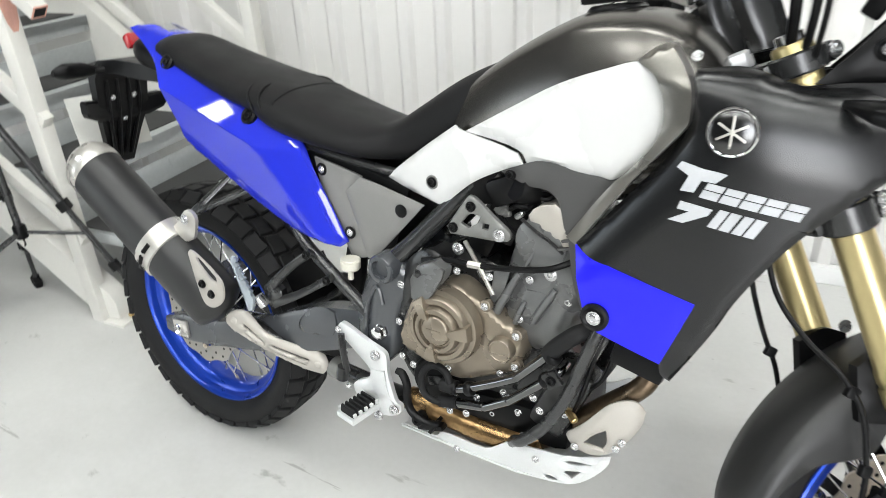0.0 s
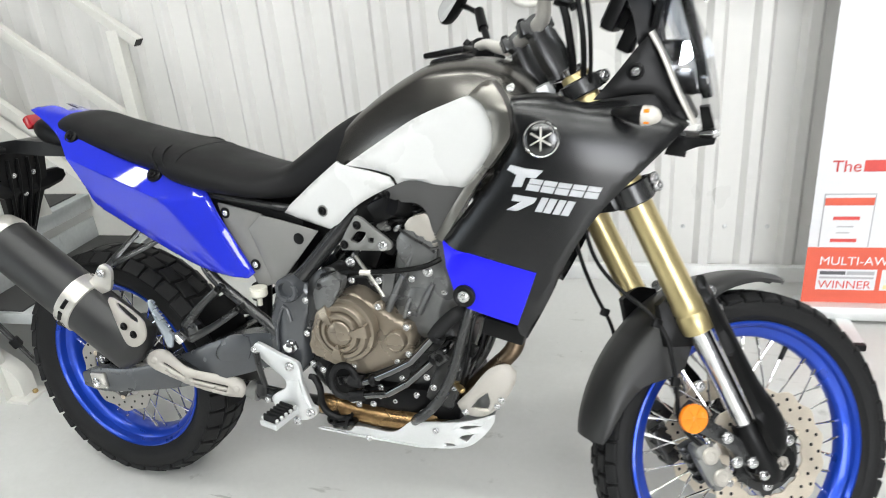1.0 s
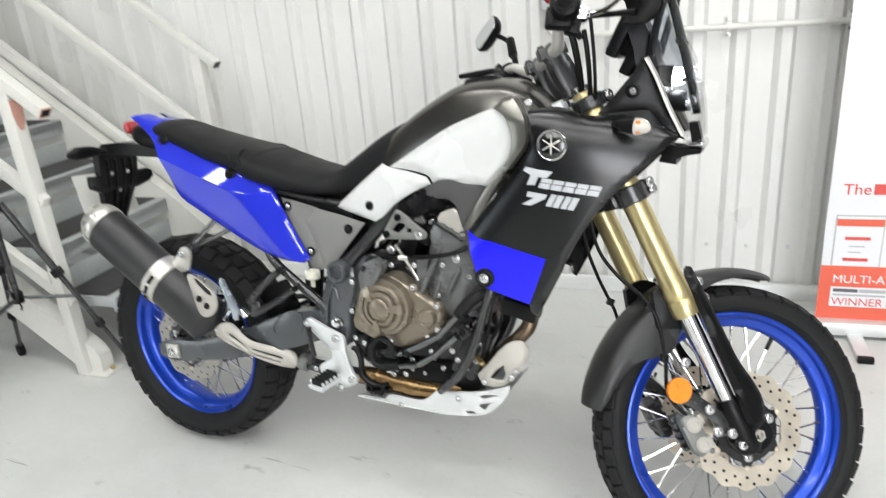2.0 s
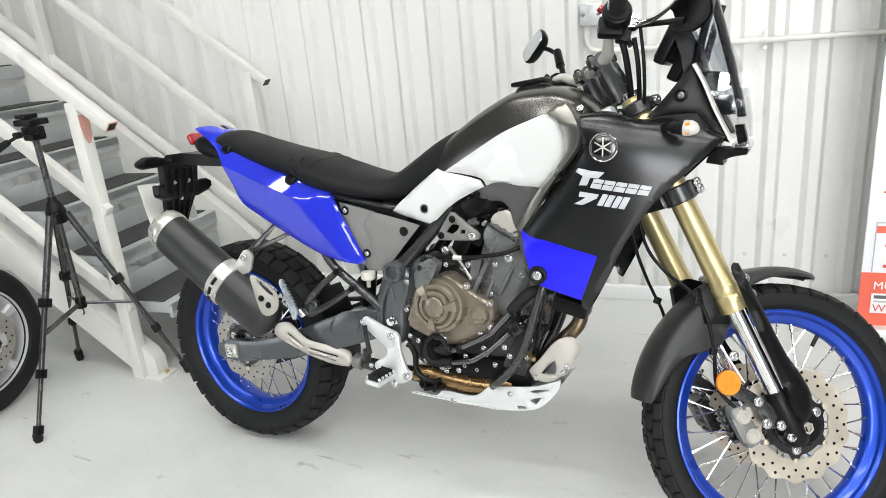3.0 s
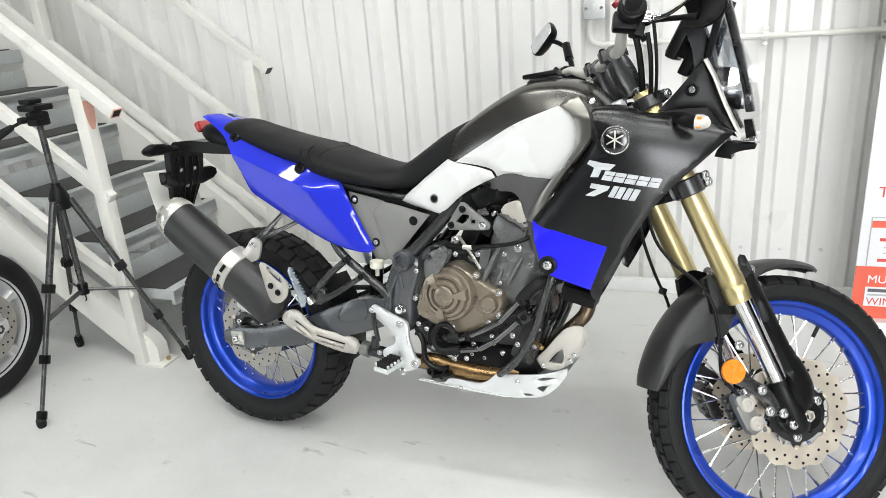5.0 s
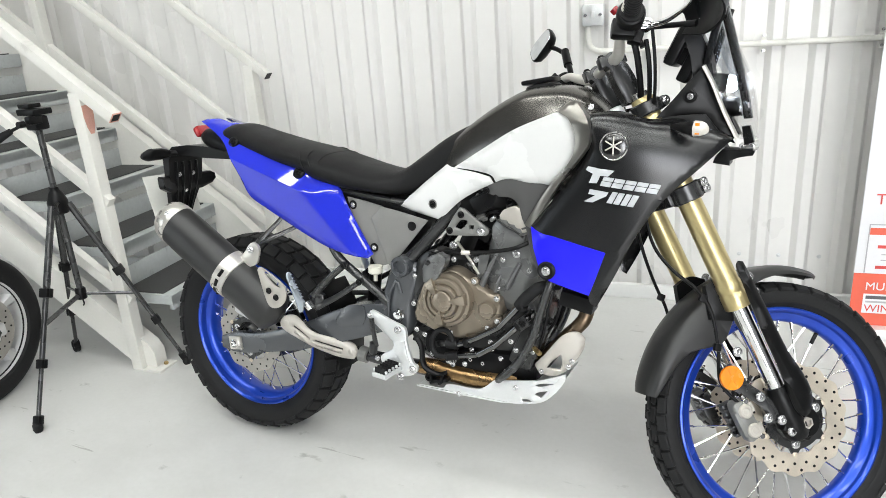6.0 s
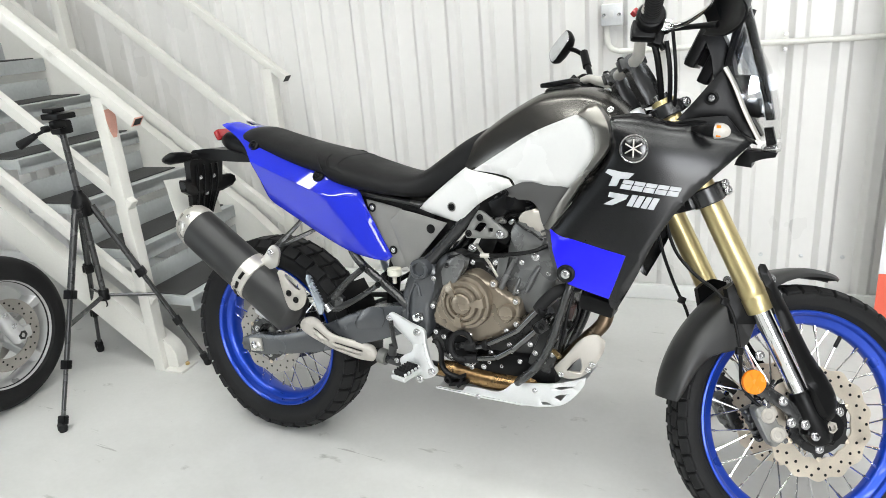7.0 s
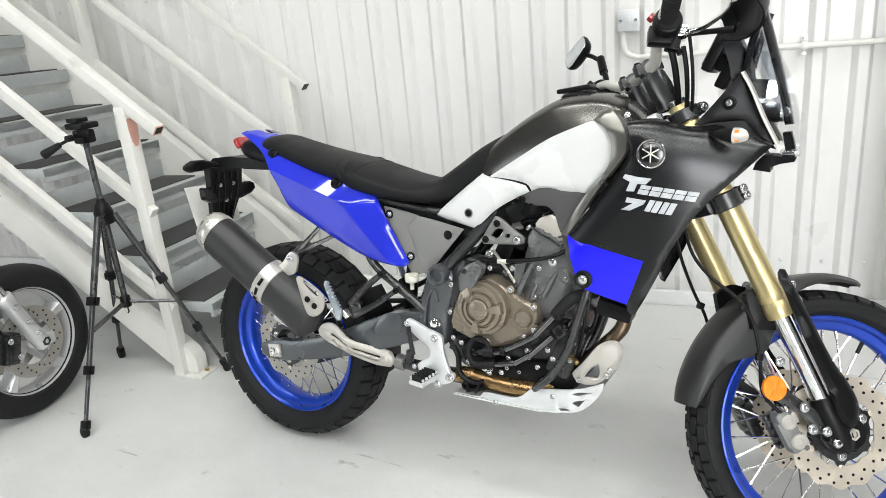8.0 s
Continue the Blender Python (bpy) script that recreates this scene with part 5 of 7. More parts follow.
shell(bm, [(1.007, 0.420), (1.020, 0.403), (1.049, 0.399), (1.078, 0.409), (1.106, 0.436), (1.130, 0.476), (1.134, 0.506), (1.119, 0.522), (1.098, 0.522), (1.073, 0.506), (1.041, 0.463), (1.012, 0.429)], lambda x, z: -0.143 + 3.5 * (x - 1.06) ** 2 + 2 * (z - 0.46) ** 2, 0.004, 0.004, 0.008, holes=[[(1.042, 0.422), (1.060, 0.447), (1.079, 0.463), (1.083, 0.440), (1.077, 0.423)]])
hg = part("header_guard", bm, M["shield"], BIKE, "warm grey alloy header guard")
for x, z in ((1.030, 0.412), (1.100, 0.436), (1.109, 0.452)):
    bolt(hg, (x, -0.140, z), None)
bm = B()
turned(bm, [(0.013, -0.04), (0.013, -0.004), (0.010, 0.0), (0.005, 0.0), (0.005, -0.01)], (0.707, -0.150, 0.341), (0, -1, 0), 20)
box(bm, (0.735, -0.125, 0.333), (0.060, 0.04, 0.012), rot=(0, -16, 0), bev=0.004)
box(bm, (0.745, -0.135, 0.340), (0.008, 0.03, 0.034), rot=(0, 25, 0), bev=0.002)
part("skid_mount", bm, M["black_plastic"], BIKE)

# engine
bm = B()
shell(bm, [(0.640, 0.520), (0.660, 0.600), (0.700, 0.670), (0.780, 0.700), (0.880, 0.680), (0.960, 0.620), (1.005, 0.560), (1.000, 0.470), (0.930, 0.400), (0.800, 0.370), (0.690, 0.390), (0.640, 0.450)], lambda x, z: -0.135, 0.27, 0.02, 0.03)
eng = part("crankcase", bm, M["engine"], BIKE, "dark grey engine crankcase")
bm = B()
shell(bm, [(0.850, 0.585), (0.865, 0.690), (0.880, 0.750), (0.900, 0.795), (0.935, 0.800), (0.985, 0.760), (1.020, 0.720), (1.005, 0.640), (0.985, 0.575), (0.930, 0.555)], lambda x, z: -0.128 - 0.15 * (x - 0.93), 0.25, 0.018, 0.025)
cyl = part("cylinder_block", bm, M["block"], BIKE, "dark grey cylinder block")
bm = B()
shell(bm, [(0.912, 0.808), (0.925, 0.824), (0.955, 0.834), (0.975, 0.820), (0.985, 0.770), (0.979, 0.762), (0.957, 0.778), (0.937, 0.786), (0.917, 0.797)], lambda x, z: -0.140, 0.06, 0.004, 0.012)
part("head_cover", bm, M["bronze_light"], cyl, "pale grey head cover")
bm = B()
tube(bm, [(0.902, -0.140, 0.800), (0.914, -0.142, 0.794), (0.932, -0.142, 0.783), (0.955, -0.142, 0.773), (0.978, -0.142, 0.757)], 0.0030, 8)
part("head_gasket", bm, M["engine"], cyl)
bm = B()
turned(bm, [(0.045, 0), (0.045, 0.006), (0.038, 0.010)], (0.935, -0.128, 0.762), (0, -1, 0), 28)
part("head_boss", bm, M["block"], cyl)
# clutch cover
bm = B()
shell(bm, [(0.664, 0.525), (0.679, 0.574), (0.707, 0.615), (0.740, 0.644), (0.781, 0.654), (0.820, 0.635), (0.844, 0.623), (0.875, 0.603), (0.912, 0.589), (0.917, 0.567), (0.906, 0.517), (0.874, 0.497), (0.801, 0.464), (0.760, 0.466), (0.693, 0.489), (0.667, 0.502)], lambda x, z: -0.138 - 0.06 * (0.80 - x), 0.05, 0.008, 0.008)
cover = part("clutch_cover", bm, M["bronze"], BIKE, "bronze engine clutch cover")
HUB = V(0.768, -0.140, 0.577)
bm = B()
turned(bm, [(0.0740, 0.0000), (0.0740, 0.0140), (0.0715, 0.0220), (0.0650, 0.0245), (0.0630, 0.0245), (0.0612, 0.0330), (0.0585, 0.0365), (0.0530, 0.0375), (0.0505, 0.0375), (0.0490, 0.0310), (0.0455, 0.0310), (0.0438, 0.0400), (0.0415, 0.0435), (0.0360, 0.0445), (0.0340, 0.0445), (0.0325, 0.0380), (0.0295, 0.0380), (0.0280, 0.0430), (0.0255, 0.0450), (0.0100, 0.0460)], HUB, (0, -1, 0), 64)
part("clutch_dome", bm, M["bronze"], cover, "bronze stepped dome")
for a in (2.25, 0.15, -1.75):
    bm = B()
    d = V(math.cos(a), 0, math.sin(a))
    t = V(-math.sin(a), 0, math.cos(a))
    p0, p1 = HUB + d * 0.024 - V(0, 0.045, 0), HUB + d * 0.066 - V(0, 0.034, 0)
    loops = []
    for f, w, h in ((0, 0.0015, 0.001), (0.22, 0.0075, 0.007), (0.6, 0.0125, 0.008), (0.96, 0.0165, 0.007), (1.0, 0.0165, 0.004)):
        p = p0.lerp(p1, f)
        loops.append([p - t * w - V(0, -0.008, 0), p - t * w * 0.8 - V(0, h, 0), p + t * w * 0.8 - V(0, h, 0), p + t * w - V(0, -0.008, 0)])
    rings(bm, loops)
    part("dome_lug", bm, M["bronze"], cover)
bm = B()
box(bm, (0.766, -0.1862, 0.578), (0.030, 0.001, 0.005), bev=0.0004)
part("cast_mark", bm, M["bronze"], cover)
bm = B()
turned(bm, [(0.0235, -0.01), (0.0235, 0.009), (0.021, 0.012), (0.019, 0.012), (0.018, 0.0105), (0.006, 0.0105)], (0.880, -0.138, 0.556), (0, -1, 0), 36)
part("oil_cap", bm, M["bronze"], cover, "round bronze cover cap")
for x, z in [(0.843, 0.630), (0.906, 0.590), (0.908, 0.529)]:
    bm = B()
    turned(bm, [(0.0105, -0.012), (0.0105, 0.001), (0.009, 0.002)], (x, -0.138, z), (0, -1, 0), 14)
    part("bolt_boss", bm, M["bronze"], cover)
    bolt(cover, (x, -0.141, z), None)
for x, z in [(0.786, 0.684), (0.881, 0.507), (0.774, 0.481), (0.695, 0.464), (0.670, 0.475), (0.662, 0.548), (0.667, 0.627), (0.850, 0.689)]:
    bolt(cover, (x, -0.141, z), None)
# black sprocket side casting over the clutch
bm = B()
shell(bm, [(0.672, 0.560), (0.680, 0.640), (0.700, 0.690), (0.740, 0.712), (0.775, 0.700), (0.760, 0.672), (0.725, 0.650), (0.710, 0.610), (0.705, 0.560)], lambda x, z: -0.172, 0.05, 0.007, 0.016)
part("engine_casting", bm, M["engine"], BIKE, "black engine casting")
# engine mount triangle
bm = B()
shell(bm, [(0.756, 0.756), (0.776, 0.790), (0.796, 0.819), (0.810, 0.816), (0.840, 0.794), (0.874, 0.770), (0.877, 0.758), (0.862, 0.750), (0.762, 0.744)], lambda x, z: -0.130, 0.008, 0.003, 0.010, holes=[[(0.782, 0.767), (0.799, 0.787), (0.820, 0.787), (0.817, 0.775), (0.798, 0.761)], [(0.825, 0.775), (0.838, 0.776), (0.836, 0.764), (0.824, 0.765)]])
em = part("engine_mount", bm, M["castgrey"], BIKE, "grey engine mounting plate")
for x, z in ((0.770, 0.758), (0.803, 0.802)):
    bolt(em, (x, -0.131, z), DARK_BOLT)
bolt(em, (0.859, -0.131, 0.762), BIG_BOLT)
bolt(em, (0.778, -0.125, 0.718), BIG_BOLT)
bm = B()
tube(bm, [(0.80, -0.150, 0.735), (0.845, -0.165, 0.690), (0.872, -0.175, 0.660)], 0.004, 8)
part("clutch_arm", bm, M["steel"], BIKE, "steel clutch release arm")
bm = B()
tube(bm, [(0.720, -0.152, 0.690), (0.774, -0.155, 0.705), (0.833, -0.157, 0.709), (0.936, -0.152, 0.724), (0.985, -0.140, 0.742), (1.03, -0.09, 0.77)], 0.0055, 8)
cb = part("clutch_cable", bm, M["black_plastic"], BIKE, "black clutch cable")
bm = B()
rod(bm, (0.815, -0.157, 0.708), (0.842, -0.157, 0.7095), 0.0065, 6)
part("cable_adjuster", bm, M["steel"], cb)
# wiring, injectors and throttle bodies in the gap under the tank
rng = random.Random(4)
bm = B()
box(bm, (0.86, -0.075, 0.835), (0.09, 0.06, 0.05), rot=(0, -25, 0), bev=0.012)
turned(bm, [(0.028, 0), (0.030, 0.01), (0.030, 0.05), (0.026, 0.06)], (0.905, -0.06, 0.835), (-0.5, -0.8, 0.2), 20)
part("throttle_body", bm, M["black_plastic"], BIKE, "black throttle body")
# plain black boxes added so the white wall doesn't show through
bm = B()
for dx in (0.0, 0.045):
    box(bm, (0.815 + dx, 0, 0.765 + dx * 0.7), (0.052, 0.14, 0.16), rot=(0, 24, 0), bev=0.014)
part("intake_manifold", bm, M["black_plastic"], BIKE, "black boxes that fill the gap at the intake")
for k in range(9):
    bm = B()
    x, z = 0.80 + rng.random() * 0.10, 0.78 + rng.random() * 0.08
    tube(bm, [(x, -0.075, z), (x + 0.03, -0.088 - 0.01 * rng.random(), z - 0.03 + 0.06 * rng.random()), (x + 0.06, -0.07, z - 0.05 + 0.1 * rng.random()), (x + 0.09, -0.05, z)], 0.0035 + 0.003 * rng.random(), 8)
    part("hose", bm, M["black_plastic"], BIKE)
    bm = B()
    rod(bm, (x + 0.02, -0.086, z - 0.004), (x + 0.034, -0.088, z + 0.004 * (k % 3)), 0.0055, 8)
    part("hose_fitting", bm, M["bolt_steel"] if k % 2 else M["castgrey"], BIKE)
bm = B()
for x, z in ((0.842, 0.845), (0.868, 0.835), (0.850, 0.800)):
    box(bm, (x, -0.112, z), (0.016, 0.012, 0.024), rot=(0, 35, 0), bev=0.003)
part("connector", bm, M["castgrey"], BIKE, "grey wiring connector")
# coolant pipes and water pump
bm = B()
turned(bm, [(0.046, 0), (0.046, 0.022), (0.040, 0.030), (0.020, 0.034)], (0.765, -0.165, 0.462), (0, -1, 0), 32)
wp = part("water_pump", bm, M["black_plastic"], BIKE, "black water pump cover")
bm = B()
box(bm, (0.775, -0.198, 0.470), (0.03, 0.012, 0.02), rot=(0, -15, 0), bev=0.004)
part("pump_rib", bm, M["engine"], wp)
for x, z in ((0.735, 0.420), (0.800, 0.415), (0.785, 0.408), (0.845, 0.425), (0.905, 0.465), (0.930, 0.440), (0.880, 0.420), (0.790, 0.505)):
    bolt(wp, (x, -0.168, z), None)
for pts, r, mt in (([(0.777, -0.156, 0.455), (0.804, -0.156, 0.456), (0.863, -0.156, 0.486), (0.914, -0.156, 0.517), (0.923, -0.156, 0.525), (0.973, -0.156, 0.582)], 0.0088, "pipe_black"), ([(0.972, -0.154, 0.581), (0.986, -0.153, 0.601), (1.014, -0.148, 0.629), (1.033, -0.130, 0.636), (1.053, -0.090, 0.633)], 0.0150, "rubber"), ([(0.765, -0.153, 0.414), (0.802, -0.153, 0.423), (0.853, -0.153, 0.434), (0.861, -0.153, 0.437), (0.903, -0.153, 0.465), (0.911, -0.153, 0.471), (0.985, -0.153, 0.544), (0.993, -0.120, 0.554)], 0.0088, "pipe_black"), ([(0.789, -0.160, 0.461), (0.780, -0.160, 0.483), (0.762, -0.160, 0.492), (0.741, -0.160, 0.484), (0.727, -0.160, 0.460), (0.728, -0.160, 0.434), (0.742, -0.160, 0.417), (0.771, -0.160, 0.416)], 0.0070, "rubber"), ([(0.770, -0.156, 0.455), (0.797, -0.156, 0.456)], 0.0140, "rubber"), ([(0.765, -0.153, 0.414), (0.802, -0.153, 0.423)], 0.0120, "rubber")):
    bm = B()
    tube(bm, pts, r, 16, 5)
    part("coolant_pipe", bm, M[mt], BIKE)
for p, d, r in (((0.980, -0.154, 0.582), (0.45, 0, 0.85), 0.0165), ((0.972, -0.150, 0.530), (0.7, 0, 0.7), 0.0150), ((0.828, -0.156, 0.465), (0.9, 0, 0.35), 0.0138), ((0.795, -0.155, 0.455), (0.9, 0, 0.2), 0.0138)):
    bm = B()
    turned(bm, [(r - 0.0015, -0.007), (r, -0.005), (r, 0.005), (r - 0.0015, 0.007)], p, d, 20)
    part("hose_clip", bm, M["black_plastic"], BIKE)
bm = B()
box(bm, (0.86, 0, 0.39), (0.30, 0.22, 0.08), rot=(0, -3, 0), bev=0.03)
part("oil_sump", bm, M["black_plastic"], BIKE, "black oil sump")
# radiator behind the shrouds
bm = B()
box(bm, (1.120, 0, 0.79), (0.035, 0.17, 0.26), rot=(0, -14, 0), bev=0.01)
part("radiator", bm, M["black_plastic"], BIKE, "black radiator")
bm = B()
box(bm, (1.108, -0.085, 0.596), (0.090, 0.06, 0.040), rot=(0, 12, 0), bev=0.008)
part("regulator", bm, M["black_plastic"], BIKE, "black box under the shroud")
bm = B()
box(bm, (1.20, 0, 0.93), (0.20, 0.12, 0.18), bev=0.03)
part("head_casting", bm, M["frame"], BIKE, "black steering head casting")

# plain black box added to darken the gap beside the header
bm = B()
box(bm, (0.985, -0.085, 0.470), (0.070, 0.06, 0.150), rot=(0, 22, 0), bev=0.014)
fw_ = part("front_casting", bm, M["engine"], BIKE, "black filler box in front of the engine")
for x, z in ((0.985, 0.540), (1.008, 0.500), (0.975, 0.430), (0.998, 0.452)):
    bolt(fw_, (x, -0.117, z), None)
bm = B()
rod(bm, (1.000, -0.112, 0.462), (1.022, -0.128, 0.452), 0.007, 6)
part("sensor", bm, M["brass"], fw_, "brass sensor")
for k in (0, 2):
    bm = B()
    tube(bm, [(1.075 - 0.012 * k, -0.098, 0.640), (1.070 - 0.014 * k, -0.118, 0.590), (1.058 - 0.016 * k, -0.120, 0.545 - 0.02 * k), (1.030 - 0.012 * k, -0.105, 0.505 - 0.03 * k)], 0.0042, 8)
    part("wire", bm, M["black_plastic"], fw_)
# engine parts are moved and scaled about the camera's eye to fit its view
def along_sight(k, s=-1):
    """Slides a part along the camera's sight lines and scales it by k, so it looks the same from there."""
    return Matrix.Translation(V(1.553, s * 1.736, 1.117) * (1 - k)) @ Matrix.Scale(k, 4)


# scale about the camera's eye point; below 1 comes nearer to it
SIGHT_SCALE = dict(regulator=0.985, engine_casting=1.030, water_pump=1.040, clutch_arm=1.036, clutch_cable=1.006, crankcase=1.030, cylinder_block=1.010, engine_mount=1.002, connector=1.018, pivot_plate=1.008)
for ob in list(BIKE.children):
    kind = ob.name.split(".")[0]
    if kind in SIGHT_SCALE:
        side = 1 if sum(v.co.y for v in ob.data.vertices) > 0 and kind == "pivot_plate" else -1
        ob.matrix_basis = along_sight(SIGHT_SCALE[kind], side)


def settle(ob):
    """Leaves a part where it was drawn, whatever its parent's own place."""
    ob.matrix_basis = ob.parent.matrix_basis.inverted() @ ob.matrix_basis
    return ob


# ribs, raised panels and bolts over the castings
for x0, z0, x1, z1, r in ((0.845, 0.592, 0.895, 0.698, 0.0075), (0.926, 0.614, 0.962, 0.685, 0.0063), (0.892, 0.601, 0.909, 0.649, 0.0051), (0.897, 0.694, 0.923, 0.751, 0.0039)):
    bm = B()
    tube(bm, [(x0, -0.116, z0), ((x0 + x1) / 2, -0.121, (z0 + z1) / 2), (x1, -0.118, z1)], [r, r * 1.15, r * 0.8], 10, 3)
    settle(part("block_rib", bm, M["block"], cyl))
for outline in ([(0.912, 0.695), (0.938, 0.709), (0.968, 0.699), (0.965, 0.681), (0.915, 0.676)], [(0.908, 0.668), (0.960, 0.673), (0.949, 0.630), (0.901, 0.611), (0.892, 0.624)], [(0.846, 0.694), (0.876, 0.699), (0.863, 0.649), (0.843, 0.605), (0.837, 0.618)]):
    bm = B()
    shell(bm, outline, lambda x, z: -0.119, 0.014, 0.005, 0.02)
    settle(part("block_panel", bm, M["block"], cyl))
for x, z, big in ((0.951, 0.709, 1), (0.914, 0.690, 0), (0.985, 0.668, 0), (0.925, 0.760, 0), (0.900, 0.612, 0)):
    settle(bolt(cyl, (x, -0.117, z), BIG_BOLT if big else None))
# small bright bolts over the castings
for x, z in [(0.715, 0.411), (0.764, 0.397), (0.778, 0.389), (0.835, 0.439), (0.889, 0.469), (0.946, 0.480), (0.814, 0.396), (0.933, 0.394), (0.791, 0.423), (0.960, 0.458)]:
    settle(bolt(eng, (x, -0.139, z), None))
bm = B()
shell(bm, [(0.705, 0.657), (0.723, 0.689), (0.757, 0.705), (0.778, 0.693), (0.774, 0.675), (0.753, 0.638), (0.733, 0.619), (0.708, 0.621)], lambda x, z: -0.178 + 0.25 * max(0.0, 0.735 - x), 0.03, 0.003, 0.01, corner=20)
sc_ = part("engine_casting", bm, M["block"], BIKE, "dark grey angular casting")
bm = B()
turned(bm, [(0.008, 0), (0.008, 0.004), (0.006, 0.005)], (0.727, -0.177, 0.678), (0, -1, 0), 6)
part("casting_bolt", bm, M["engine"], sc_)
bm = B()
box(bm, (0.985, -0.158, 0.541), (0.030, 0.012, 0.030), rot=(0, -38, 0), bev=0.004)
hb_ = part("hose_bracket", bm, M["engine"], BIKE, "black hose bracket")
bolt(hb_, (0.985, -0.164, 0.541), DARK_BOLT)
# footpeg plate
for s in (-1, 1):
    bm = B()
    shell(bm, [(0.529, 0.510), (0.543, 0.518), (0.600, 0.496), (0.639, 0.483), (0.647, 0.466), (0.648, 0.442), (0.656, 0.413), (0.667, 0.382), (0.679, 0.375), (0.679, 0.359), (0.657, 0.343), (0.622, 0.337), (0.599, 0.345), (0.575, 0.358), (0.563, 0.382), (0.577, 0.398), (0.602, 0.413), (0.605, 0.435), (0.577, 0.458), (0.554, 0.476), (0.532, 0.494)], lambda x, z: -0.168, 0.010, 0.005, 0.014, side=s, corner=70)
    fp = part("footpeg_plate", bm, M["alloy"], BIKE, "bright alloy footpeg plate")
    bm = B()
    shell(bm, [(0.611, 0.438), (0.644, 0.444), (0.653, 0.398), (0.673, 0.365), (0.651, 0.358), (0.620, 0.393)], lambda x, z: -0.173, 0.006, 0.004, 0.02, side=s)
    part("plate_rib", bm, M["alloy"], fp)
    for x, z in ((0.627, 0.476), (0.537, 0.507), (0.551, 0.461), (0.670, 0.367), (0.632, 0.341), (0.558, 0.383)):
        bolt(fp, (x, s * 0.172, z), BIG_BOLT if x > 0.61 else None, (0, s, 0))
    bm = B()
    peg = Matrix.Translation((0.610, s * 0.205, 0.366)) @ pose(0, 0, 0, -6 * s, 0, 12 * s)
    for side in (-1, 1):
        box(bm, (side * 0.022, 0, 0), (0.005, 0.068, 0.013), bev=0.002, m=peg)
        for k in range(5):
            box(bm, (side * 0.022, -0.028 + 0.014 * k, 0.012), (0.006, 0.007, 0.008), bev=0.001, seg=1, m=peg)
    box(bm, (0, s * 0.034, 0), (0.05, 0.006, 0.013), bev=0.002, m=peg)
    part("footpeg", bm, M["alloy"], BIKE, "silver toothed footpeg")
    bm = B()
    ridge = [(-0.030, -0.004)] + [(-0.030 + 0.010 * k + d, 0.020 if d in (0.002, 0.006) else 0.012) for k in range(6) for d in (0.0, 0.002, 0.006, 0.008)] + [(0.030, -0.004)]
    rings(bm, [[peg @ V(x, y, z) for y, z in ridge] for x in (-0.019, 0.019)])
    part("peg_rubber", bm, M["rubber"], BIKE, "black ribbed peg rubber")
    # pillion bracket and peg
    bm = B()
    shell(bm, [(0.310, 0.500), (0.318, 0.535), (0.338, 0.548), (0.362, 0.535), (0.366, 0.510), (0.340, 0.490), (0.318, 0.490)], lambda x, z: -0.152, 0.016, 0.005, 0.012, side=s)
    pb = part("pillion_bracket", bm, M["frame"], BIKE, "black pillion footrest bracket")
    for ends in (((0.330, 0.532), (0.385, 0.590), (0.446, 0.640)), ((0.345, 0.503), (0.410, 0.538), (0.496, 0.596))):
        bm = B()
        tube(bm, [(x, s * (0.150 - 0.006 * k), z) for k, (x, z) in enumerate(ends)], [0.013, 0.010, 0.010], 10, flat=0.55)
        part("bracket_arm", bm, M["frame"], pb)
        bolt(pb, (ends[2][0] - 0.006, s * 0.148, ends[2][1] - 0.005), DARK_BOLT, (0, s, 0))
    bm = B()
    edge = [(0.268, 0.596), (0.272, 0.608), (0.280, 0.608)]
    for k in range(8):
        q = V(0.281, 0.605).lerp(V(0.322, 0.534), (k + 0.5) / 8)
        edge += [(q.x + 0.004, q.y + 0.001), (q.x - 0.001, q.y - 0.004)]
    edge += [(0.327, 0.526), (0.320, 0.494), (0.309, 0.492)]
    shell(bm, edge, lambda x, z: -0.196, 0.007, 0.002, 0.01, n=1, side=s)
    part("pillion_peg", bm, M["peg"], BIKE, "folded pale alloy pillion peg")
    bm = B()
    tube(bm, [(0.318, s * 0.172, 0.520), (0.330, s * 0.165, 0.500)], 0.013, 10, 1)
    part("peg_hinge", bm, M["chrome"], BIKE)
bm = B()
tube(bm, [(0.545, -0.175, 0.50), (0.552, -0.178, 0.46), (0.560, -0.178, 0.42)], 0.007, 8)
turned(bm, [(0.012, 0), (0.012, 0.03)], (0.548, -0.178, 0.40), (0.1, 0, 1), 12)
part("rear_master_cylinder", bm, M["engine"], BIKE, "rear brake master cylinder")
bm = B()
tube(bm, [(0.676, -0.172, 0.460), (0.690, -0.172, 0.457), (0.701, -0.172, 0.434), (0.703, -0.172, 0.397), (0.718, -0.172, 0.375), (0.752, -0.172, 0.368), (0.775, -0.172, 0.378)], [0.006, 0.008, 0.008, 0.008, 0.008, 0.007, 0.006], 10, flat=0.5)
part("brake_pedal", bm, M["black_plastic"], BIKE, "black brake pedal")
# chain and sprocket on the far side
bm = B()
turned(bm, [(0.05, 0.062), (0.112, 0.062), (0.112, 0.068), (0.05, 0.068)], REAR, (0, 1, 0), 46, shut=True)
part("sprocket", bm, M["engine"], RW, "dark rear sprocket")
bm = B()
for zz, ze in ((0.444, 0.520), (0.222, 0.455)):
    tube(bm, [(0.0, 0.066, zz), (0.62, 0.066, ze)], 0.009, 6, 1)
part("chain", bm, M["frame"], BIKE, "dark drive chain")


